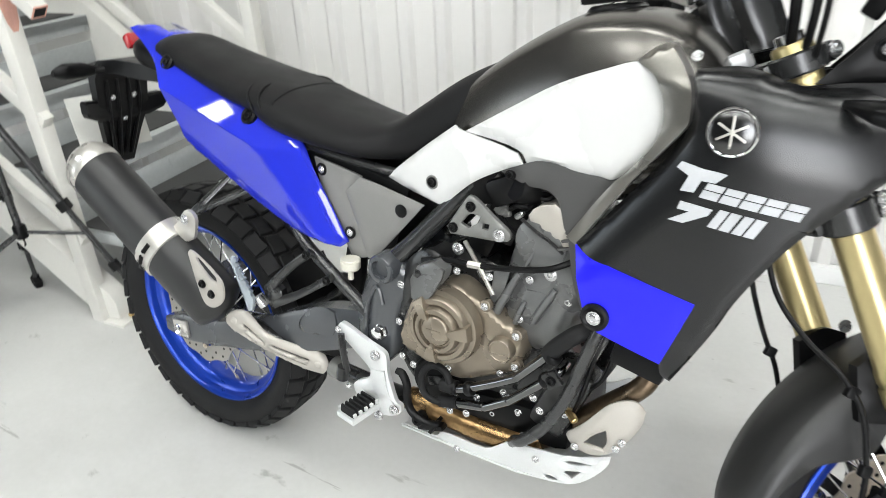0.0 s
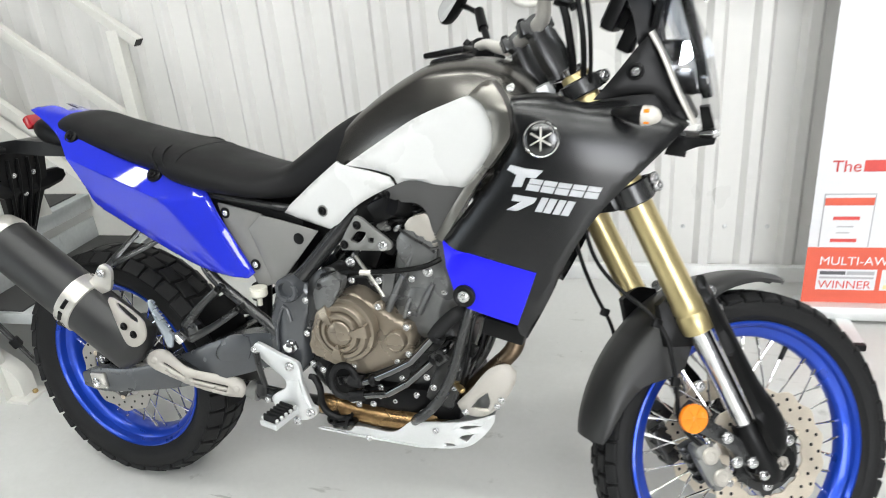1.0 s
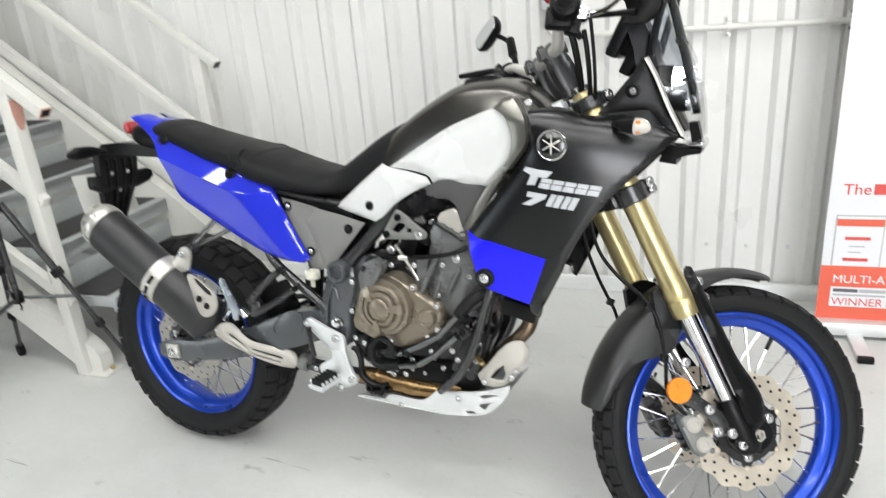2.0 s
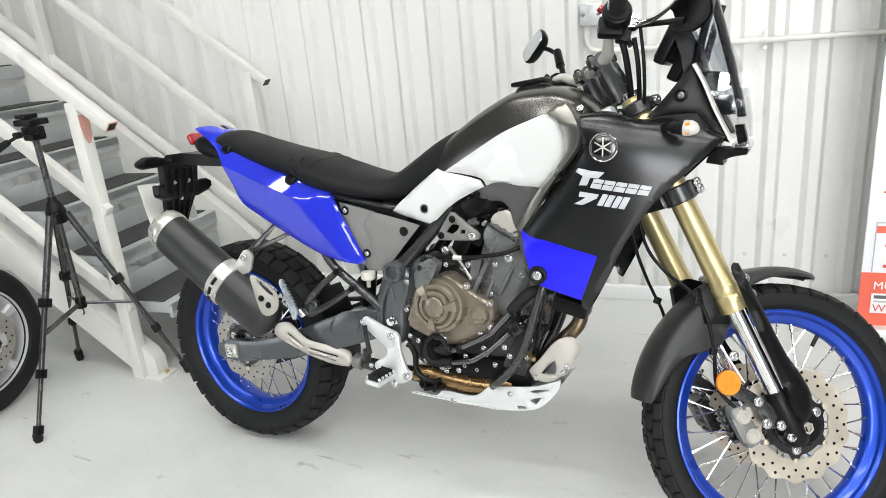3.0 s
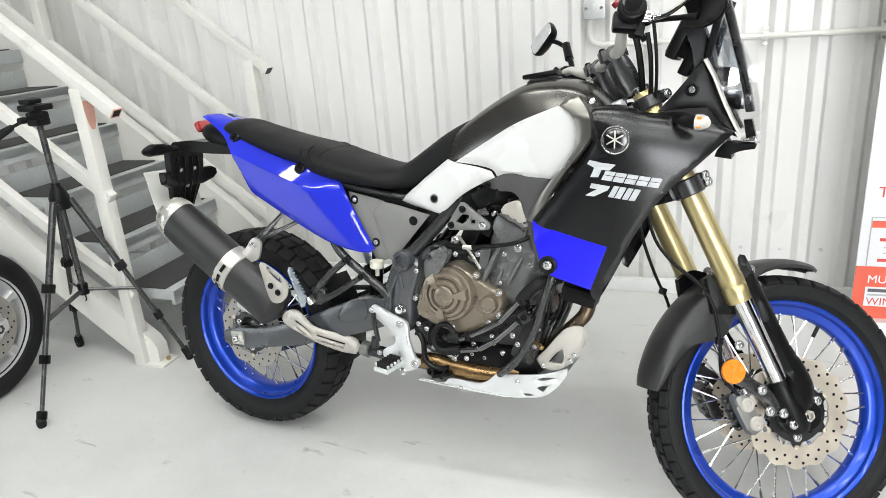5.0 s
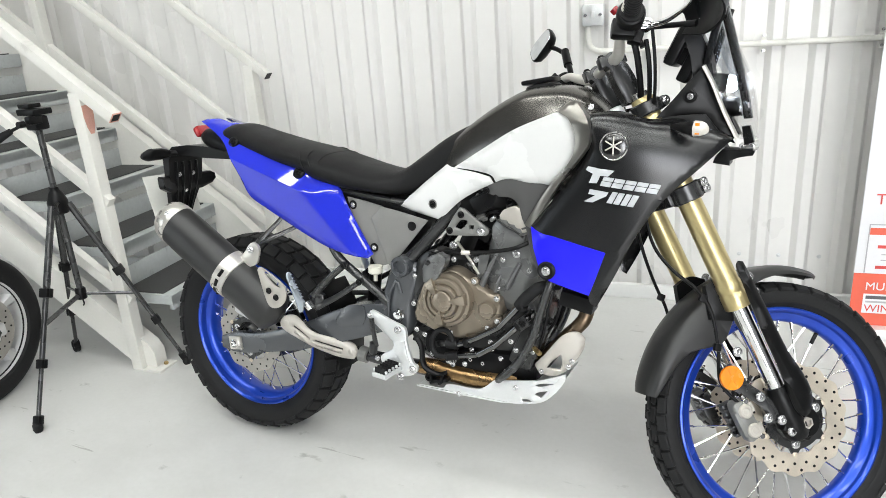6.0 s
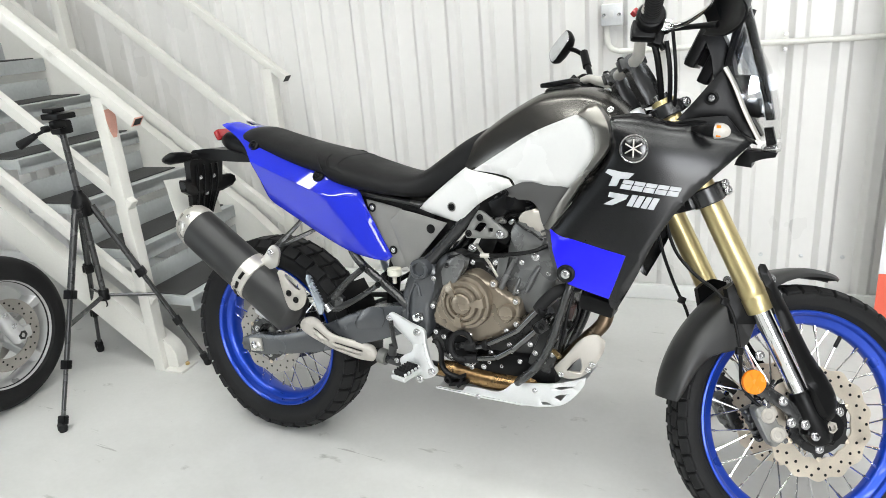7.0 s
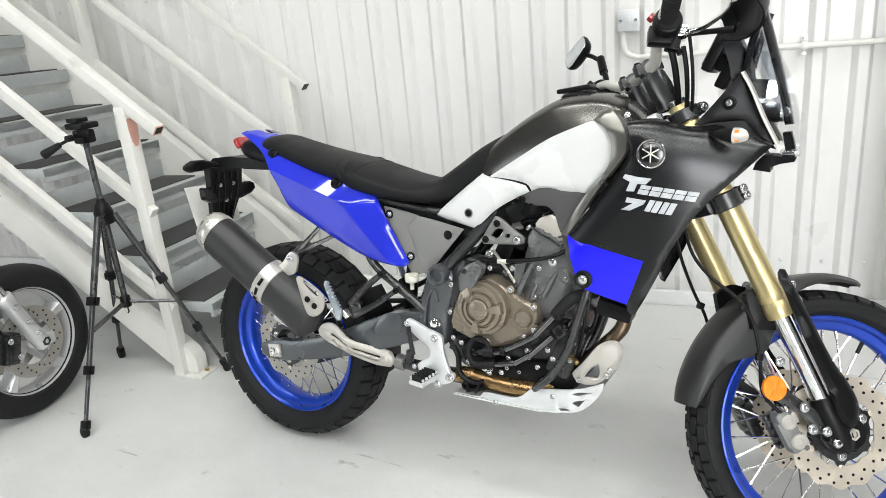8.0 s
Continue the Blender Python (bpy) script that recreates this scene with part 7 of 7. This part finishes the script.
for x, z, w, t in ((1.335, 1.235, 0.055, 0.02), (1.360, 1.180, 0.058, 0.024), (1.372, 1.120, 0.050, 0.026), (1.396, 1.060, 0.046, 0.030), (1.430, 1.000, 0.042, 0.03)):
    loops.append([V(x - t, -w, z), V(x - t, w, z), V(x + t * 0.6, w * 0.8, z + 0.01), V(x + t * 0.6, -w * 0.8, z + 0.01)])
rings(bm, loops)
part("headlight_tower", bm, M["black_plastic"], BIKE, "black headlight tower", None, 30)
bm = B()
shell(bm, [(1.415, 0.977), (1.482, 0.974), (1.479, 0.964), (1.452, 0.959), (1.432, 0.951), (1.432, 0.940), (1.396, 0.945), (1.402, 0.962)], lambda x, z: -0.045, 0.09, 0.003, 0.02, corner=25)
part("nose_lip", bm, M["black_plastic"], BIKE, "black nose lip")
bm = B()
box(bm, (1.468, 0, 0.982), (0.040, 0.080, 0.018), rot=(0, -8, 0), bev=0.006)
part("position_light", bm, M["lens"], BIKE, "clear position light")
bm = B()
box(bm, (1.467, 0, 0.982), (0.028, 0.066, 0.010), rot=(0, -8, 0), bev=0.003)
part("light_strip", bm, M["chrome"], BIKE, "bright light strip")
bm = B()
shell(bm, [(1.450, 1.026), (1.467, 1.028), (1.478, 0.991), (1.458, 0.986)], lambda x, z: -0.02, 0.04, 0.003, 0.02)
part("nose_fin", bm, M["black_plastic"], BIKE, "black fin over the nose lip")
# screen
bm = B()
loops = []
for x, z, w in spaced([(1.472, 1.045, 0.055), (1.455, 1.120, 0.085), (1.432, 1.200, 0.105), (1.405, 1.290, 0.115), (1.375, 1.380, 0.100), (1.365, 1.410, 0.070)], 14):
    outer = [V(x - 2.2 * (u * w) ** 2 * 2, u * w, z) for u in np.linspace(-1, 1, 11)]
    loops.append(outer + [p - V(0.003, 0, 0) for p in reversed(outer)])
rings(bm, loops)
part("windscreen", bm, M["screen"], BIKE, "clear windscreen", None, 60)
for s in (-1, 1):
    bm = B()
    tube(bm, [(1.372, s * 0.060, 1.165), (1.385, s * 0.075, 1.230), (1.402, s * 0.080, 1.290)], 0.008, 8)
    st_ = part("screen_stay", bm, M["black_plastic"], BIKE, "black screen stay")
    for x, z in ((1.405, 1.270), (1.428, 1.190), (1.445, 1.115)):
        bolt(st_, (x - 0.004, s * 0.078, z), SMALL_BOLT, (1, s * 0.5, 0))
# instrument and its stand
bm = B()
box(bm, (1.306, 0, 1.208), (0.026, 0.110, 0.096), rot=(0, 25, 0), bev=0.007)
ds = part("instrument", bm, M["black_plastic"], BIKE, "black upright instrument panel")
bm = B()
box(bm, (1.2935, 0, 1.214), (0.002, 0.094, 0.078), rot=(0, 25, 0), bev=0.0008)
part("instrument_glass", bm, M["tint"], ds, "dark instrument glass")
bm = B()
box(bm, (1.335, 0, 1.172), (0.026, 0.086, 0.100), rot=(0, 25, 0), bev=0.006)
box(bm, (1.318, 0, 1.182), (0.030, 0.050, 0.04), rot=(0, 25, 0), bev=0.006)
part("instrument_stand", bm, M["black_plastic"], BIKE, "black instrument stand")


# ---- tripod ----
def build_tripod():
    tp = thing("tripod", pose(-0.865, 0.0, 0), "black camera tripod standing beside the stairs", "tripod")
    feet = [V(0.108, -0.355, 0.0), V(-0.343, 0.143, 0.0), V(0.242, 0.219, 0.0)]
    bm = B()
    turned(bm, [(0.030, 0.70), (0.036, 0.71), (0.036, 0.745), (0.026, 0.775), (0.016, 0.79), (0.016, 0.80)], (0, 0, 0), (0, 0, 1), 20)
    crown = part("crown", bm, M["black_plastic"], tp)
    bm = B()
    rod(bm, (0, 0, 0.36), (0, 0, 1.03), 0.0115, 16)
    part("centre_column", bm, M["frame"], tp)
    bm = B()
    tube(bm, [(0.03, -0.02, 0.745), (0.06, -0.05, 0.745), (0.075, -0.06, 0.735), (0.10, -0.08, 0.735)], 0.006, 8)
    tube(bm, [(0.10, -0.08, 0.735), (0.115, -0.092, 0.735)], 0.010, 10, 1)
    part("crank", bm, M["black_plastic"], tp)
    bm = B()
    box(bm, (0.0, 0, 1.035), (0.06, 0.055, 0.05), bev=0.010)
    box(bm, (0.0, 0.0, 1.075), (0.095, 0.075, 0.022), bev=0.006)
    box(bm, (0.03, -0.03, 1.05), (0.03, 0.05, 0.03), bev=0.008)
    box(bm, (-0.02, 0.0, 1.096), (0.06, 0.05, 0.016), bev=0.004)
    rod(bm, (0.02, -0.06, 1.04), (0.02, -0.085, 1.04), 0.012, 10)
    part("pan_head", bm, M["black_plastic"], tp, "black pan head")
    bm = B()
    tube(bm, [(-0.03, -0.01, 1.04), (-0.09, -0.035, 1.015), (-0.15, -0.06, 0.985)], 0.006, 8, 1)
    tube(bm, [(-0.10, -0.04, 1.01), (-0.165, -0.068, 0.978)], [0.011, 0.017], 12, 1)
    part("pan_handle", bm, M["rubber"], tp, "black pan handle")
    for f in feet:
        d = f.normalized()
        top = V(0, 0, 0.735) + d * 0.035
        foot = f + V(0, 0, 0.018)
        way = foot - top
        bm = B()
        m0, m1 = top + way * 0.40, top + way * 0.72
        tube(bm, [top, m0], 0.0125, 10, 1, flat=0.8)
        lg = part("leg", bm, M["frame"], tp)
        bm = B()
        tube(bm, [m0 - way * 0.03, m1], 0.0098, 10, 1)
        tube(bm, [m1 - way * 0.02, foot], 0.0080, 10, 1)
        part("leg_section", bm, M["frame"], lg)
        for p, r in ((m0, 0.017), (m1, 0.014), (foot - way * 0.03, 0.013)):
            bm = B()
            q = way.to_track_quat("Z", "Y").to_matrix().to_4x4()
            box(bm, (0, 0, 0), (2 * r, 2 * r, 0.034), bev=0.004, m=Matrix.Translation(p) @ q)
            box(bm, (r, 0, 0), (0.012, 0.014, 0.030), bev=0.003, m=Matrix.Translation(p) @ q)
            part("leg_clamp", bm, M["black_plastic"], lg)
        bm = B()
        turned(bm, [(0.010, 0.036), (0.016, 0.030), (0.017, 0.012), (0.013, 0.0), (0.004, 0.0)], f, (0, 0, 1), 16)
        part("rubber_foot", bm, M["rubber"], lg)
        bm = B()
        tube(bm, [V(0, 0, 0.375), top + way * 0.545], 0.005, 8, 1, flat=1.8)
        part("spreader", bm, M["frame"], tp)
    bm = B()
    turned(bm, [(0.018, 0.355), (0.020, 0.36), (0.020, 0.395), (0.016, 0.40)], (0, 0, 0), (0, 0, 1), 16)
    tube(bm, [(0, 0, 0.355), (0.004, 0, 0.335), (-0.004, 0, 0.325)], 0.003, 6)
    part("spreader_hub", bm, M["black_plastic"], tp)


build_tripod()


# ---- second motorcycle: its front end stands at the edge of the view ----
def build_second_bike():
    c = V(0, 0, 0.298)
    bk = thing("parked_motorcycle", pose(-1.140, -0.290, 0, 0, 0, 100), "silver front wheel and fork of another parked motorcycle", "motorcycle")
    ax = V(0, 1, 0)
    bm = B()
    turned(bm, [(0.016, -0.075), (0.026, -0.07), (0.032, -0.045), (0.030, 0), (0.032, 0.045), (0.026, 0.07), (0.016, 0.075)], c, ax, 28)
    wh = part("front_wheel", bm, M["silver_wheel"], bk, "silver cast wheel")
    bm = B()
    prof = []
    for i in range(21):
        a = math.pi * i / 20 - math.pi / 2
        prof.append((0.214 + 0.084 * max(0.0, math.cos(a)) ** 0.62, math.copysign(abs(math.sin(a)) ** 0.85, math.sin(a)) * 0.060))
    prof += [(0.200, 0.038), (0.200, -0.038)]
    turned(bm, prof, c, ax, 96, shut=True)
    part("tyre", bm, M["rubber"], wh, "black road tyre")
    bm = B()
    turned(bm, [(0.230, -0.050), (0.226, -0.053), (0.206, -0.050), (0.200, -0.036), (0.192, -0.024), (0.188, 0), (0.192, 0.024), (0.202, 0.036), (0.208, 0.047), (0.222, 0.050), (0.226, 0.048), (0.212, 0.0)], c, ax, 96, shut=True)
    part("rim", bm, M["silver_wheel"], wh, "silver rim with a bright lip")
    for k in range(5):
        a = 2 * math.pi * k / 5 + 0.35
        bm = B()
        d, t = V(math.cos(a), 0, math.sin(a)), V(-math.sin(a), 0, math.cos(a))
        loops = []
        for r, w, h in ((0.028, 0.024, 0.034), (0.08, 0.020, 0.034), (0.15, 0.018, 0.034), (0.198, 0.030, 0.036)):
            p = c + d * r
            loops.append([p - t * w - ax * h * 0.6, p - t * w * 0.5 - ax * h, p + t * w * 0.5 - ax * h, p + t * w - ax * h * 0.6, p + t * w + ax * h * 0.6, p - t * w + ax * h * 0.6])
        rings(bm, loops)
        part("wheel_spoke", bm, M["silver_wheel"], wh)
    # one black disc, shared, for the shade in each drilled hole
    bm = B()
    turned(bm, [(0.004, -0.0008), (0.004, 0.0008)], (0, 0, 0), V(0, 1, 0), 8)
    hole = finish(bm, "drill_hole", M["black_plastic"])
    for s in (-1, 1):
        bm = B()
        turned(bm, [(0.088, s * 0.060), (0.138, s * 0.060), (0.138, s * 0.064), (0.088, s * 0.064)], c, ax, 64, shut=True)
        part("brake_disc", bm, M["rear_disc"], wh, "drilled brake disc")
        for k in range(36):
            a = 2 * math.pi * k / 36
            r = 0.100 + 0.012 * (k % 3)
            piece("drill_hole", hole, wh, Matrix.Translation(c + V(r * math.cos(a), s * 0.064, r * math.sin(a))))
        bm = B()
        u = V(-0.40, 0, 0.917)
        p = c + V(0.01, s * 0.095, 0)
        turned(bm, [(0.020, -0.03), (0.030, -0.02), (0.032, 0.04), (0.028, 0.08), (0.028, 0.20), (0.031, 0.21), (0.031, 0.24), (0.027, 0.245)], p, u, 28)
        box(bm, (0.028, s * 0.095, 0.298), (0.07, 0.04, 0.05), bev=0.012)
        fl = part("fork_lower", bm, M["silver_wheel"], bk, "silver fork lower")
        bm = B()
        rod(bm, p + u * 0.23, p + u * 0.55, 0.0215, 24)
        part("fork_slider", bm, M["chrome"], bk, "chrome fork tube")
        bm = B()
        turned(bm, [(0.018, 0), (0.018, 0.01), (0.010, 0.012), (0.008, 0.004)], c + V(0.012, s * 0.116, 0), V(0, s, 0), 6)
        part("axle_end", bm, M["engine"], fl)
        for dz in (0.05, 0.11, 0.19):
            bolt(fl, p + u * dz + V(0, s * 0.029, 0), BIG_BOLT, (0, s, 0))
        bm = B()
        box(bm, (-0.115, s * 0.086, 0.325), (0.06, 0.06, 0.12), rot=(0, 18, 0), bev=0.014)
        box(bm, (-0.112, s * 0.112, 0.325), (0.044, 0.02, 0.10), rot=(0, 18, 0), bev=0.008)
        cp = part("brake_caliper", bm, M["engine"], bk, "dark brake caliper")
        for dz in (-0.035, 0.035):
            bolt(cp, V(-0.113 - dz * 0.3, s * 0.122, 0.325 + dz), BIG_BOLT, (0, s, 0))
        bm = B()
        tube(bm, [(-0.125, s * 0.10, 0.38), (-0.16, s * 0.105, 0.45), (-0.19, s * 0.10, 0.56), (-0.22, s * 0.09, 0.72)], 0.006, 8)
        part("brake_hose", bm, M["black_plastic"], bk)
    bm = B()
    loops = []
    for k in range(15):
        a = radians(215 - k * 7.2)
        w, r = 0.072 - 0.002 * abs(k - 6), 0.318
        d = V(math.cos(a), 0, math.sin(a))
        sec = [(-w, r - 0.05), (-w * 0.96, r - 0.015), (-w * 0.7, r), (0, r + 0.006), (w * 0.7, r), (w * 0.96, r - 0.015), (w, r - 0.05)]
        loops.append([c + d * rr + V(0, yy, 0) for yy, rr in sec + [(yy * 0.95, rr - 0.004) for yy, rr in reversed(sec)]])
    rings(bm, loops)
    part("mudguard", bm, M["silver_wheel"], bk, "silver front mudguard")


build_second_bike()


# ---- banner ----
def words(parent, text, x, z, size, material, y, name="lettering", slant=0.0, m=None):
    """Lettering as a thin mesh, its left end and base line at (x, z)."""
    cu = bpy.data.curves.new(name, "FONT")
    cu.body, cu.size, cu.extrude, cu.shear = text, size, 0.0004, slant
    tmp = new(name, cu)
    dg = bpy.context.evaluated_depsgraph_get()
    me = bpy.data.meshes.new_from_object(tmp.evaluated_get(dg))
    bpy.data.objects.remove(tmp)
    me.materials.clear()
    me.materials.append(material)
    ob = new(name, me)
    ob.parent, ob.matrix_basis = parent, pose(x, y, z, 90, 0, 0)
    ob["label"] = "printed words"
    return ob


def print_bar(parent, x0, x1, z0, z1, material, y, name="printed_bar"):
    bm = B()
    box(bm, ((x0 + x1) / 2, y, (z0 + z1) / 2), (x1 - x0, 0.0008, z1 - z0), bev=0)
    return part(name, bm, material, parent)


def build_banner():
    bn = thing("roller_banner", ROOM @ pose(2.705, 0.75, 0), "white and red roller banner standing before the cladding wall", "banner")
    W, H0, H1 = 0.85, 0.055, 2.05
    bm = B()
    box(bm, (W / 2, 0, (H0 + H1) / 2), (W, 0.0012, H1 - H0), bev=0)
    sheet = part("banner_sheet", bm, M["banner"], bn, "white printed sheet")
    bm = B()
    box(bm, (W / 2, -0.0012, 0.166), (W, 0.0008, 0.222), bev=0)
    part("red_band", bm, M["banner_red"], sheet, "red lower band")
    bm = B()
    box(bm, (W / 2, 0.01, 0.040), (W + 0.03, 0.10, 0.055), bev=0.016)
    part("cassette", bm, M["alloy"], bn, "silver roller cassette")
    for x in (0.13, W - 0.13):
        bm = B()
        box(bm, (x, -0.02, 0.012), (0.05, 0.36, 0.022), bev=0.006)
        ft = part("foot", bm, M["alloy"], bn)
        bm = B()
        box(bm, (x, -0.205, 0.012), (0.052, 0.022, 0.024), bev=0.006)
        part("foot_cap", bm, M["black_plastic"], ft)
    bm = B()
    box(bm, (W / 2, 0, H1 + 0.01), (W, 0.02, 0.03), bev=0.006)
    part("top_rail", bm, M["alloy"], bn)
    bm = B()
    rod(bm, (W / 2, 0.03, 0.09), (W / 2, 0.03, H1), 0.008, 12)
    part("pole", bm, M["alloy"], bn)
    y = -0.0022
    words(sheet, "The", 0.040, 0.545, 0.056, M["red_ink"], y)
    print_bar(sheet, 0.135, 0.44, 0.545, 0.583, M["red_ink"], y)
    # printed picture of a phone
    print_bar(sheet, 0.030, 0.185, 0.280, 0.470, M["grey_ink"], y)
    print_bar(sheet, 0.034, 0.181, 0.280, 0.466, M["banner"], y - 0.001)
    print_bar(sheet, 0.034, 0.181, 0.430, 0.456, M["banner_red"], y - 0.002)
    print_bar(sheet, 0.065, 0.145, 0.378, 0.390, M["red_ink"], y - 0.002)
    print_bar(sheet, 0.080, 0.130, 0.352, 0.356, M["grey_ink"], y - 0.002)
    print_bar(sheet, 0.080, 0.120, 0.330, 0.334, M["grey_ink"], y - 0.002)
    print_bar(sheet, 0.065, 0.145, 0.298, 0.310, M["red_ink"], y - 0.002)
    # bullet lines
    rng2 = random.Random(2)
    for k in range(5):
        z = 0.452 - 0.036 * k
        print_bar(sheet, 0.245, 0.255, z, z + 0.010, M["ink"], y)
        print_bar(sheet, 0.285, 0.46 + 0.2 * rng2.random(), z - 0.002, z + 0.012, M["grey_ink"], y)
    # centred lines above
    words(sheet, "Emerge", 0.215, 0.742, 0.052, M["ink"], y, slant=0.15)
    words(sheet, "Acc", 0.290, 0.655, 0.052, M["ink"], y, slant=0.15)
    for k, (x0, x1) in enumerate(((0.25, 0.58), (0.28, 0.62), (0.18, 0.70))):
        print_bar(sheet, x0, x1, 0.910 + 0.08 * k, 0.940 + 0.08 * k, M["ink"], y)
    print_bar(sheet, 0.12, 0.73, 1.14, 1.143, M["red_ink"], y)
    # the red band's words and badges
    words(sheet, "MULTI-AWARD", 0.042, 0.212, 0.044, M["banner"], y, "lettering")
    print_bar(sheet, 0.040, 0.225, 0.118, 0.196, M["banner"], y - 0.001)
    print_bar(sheet, 0.048, 0.128, 0.176, 0.189, M["ink"], y - 0.002)
    print_bar(sheet, 0.132, 0.217, 0.176, 0.189, M["grey_ink"], y - 0.002)
    print_bar(sheet, 0.048, 0.217, 0.161, 0.168, M["grey_ink"], y - 0.002)
    words(sheet, "WINNER", 0.046, 0.124, 0.042, M["red_ink"], y - 0.002)
    print_bar(sheet, 0.240, 0.42, 0.118, 0.196, M["banner"], y - 0.001)
    print_bar(sheet, 0.258, 0.300, 0.150, 0.186, M["blue_ink"], y - 0.002)
    print_bar(sheet, 0.250, 0.41, 0.124, 0.138, M["yellow_ink"], y - 0.002)


build_banner()


# ---- wall fittings ----
def build_fittings():
    yw = WALL - 0.034
    sb = thing("switch_box", ROOM @ pose(1.710, yw, 1.252), "zinc metal switch box on the cladding wall", "switch")
    bm = B()
    box(bm, (0, -0.022, 0), (0.086, 0.044, 0.086), bev=0.006)
    part("box", bm, M["galv"], sb)
    bm = B()
    box(bm, (0, -0.047, 0), (0.080, 0.004, 0.080), bev=0.002)
    fc = part("face_plate", bm, M["galv"], sb)
    bm = B()
    box(bm, (0, -0.051, 0.004), (0.014, 0.006, 0.024), bev=0.002)
    part("rocker", bm, M["white"], sb, "white rocker switch")
    for x in (-0.030, 0.030):
        bolt(fc, (x, -0.049, 0.0), None)
    cd = thing("conduit", ROOM @ pose(0, yw, 0), "white painted steel conduit along the wall", "conduit")
    bm = B()
    tube(bm, [(1.690, -0.020, 1.210), (1.690, -0.020, 1.165), (1.700, -0.020, 1.125), (1.735, -0.018, 1.108), (1.80, -0.016, 1.106), (2.36, -0.016, 1.106), (4.0, -0.016, 1.105), (6.3, -0.016, 1.105)], 0.0115, 12)
    part("pipe", bm, M["rail"], cd)
    for x in (2.36, 2.765, 3.17, 3.58):
        bm = B()
        box(bm, (x, -0.004, 1.106), (0.020, 0.006, 0.074), bev=0.003)
        turned(bm, [(0.0145, -0.009), (0.0150, -0.007), (0.0150, 0.007), (0.0145, 0.009)], (x, -0.016, 1.106), (1, 0, 0), 16)
        cl = part("saddle_clip", bm, M["rail"], cd)
        for dz in (-0.029, 0.029):
            bolt(cl, (x, -0.007, 1.106 + dz), None)


build_fittings()
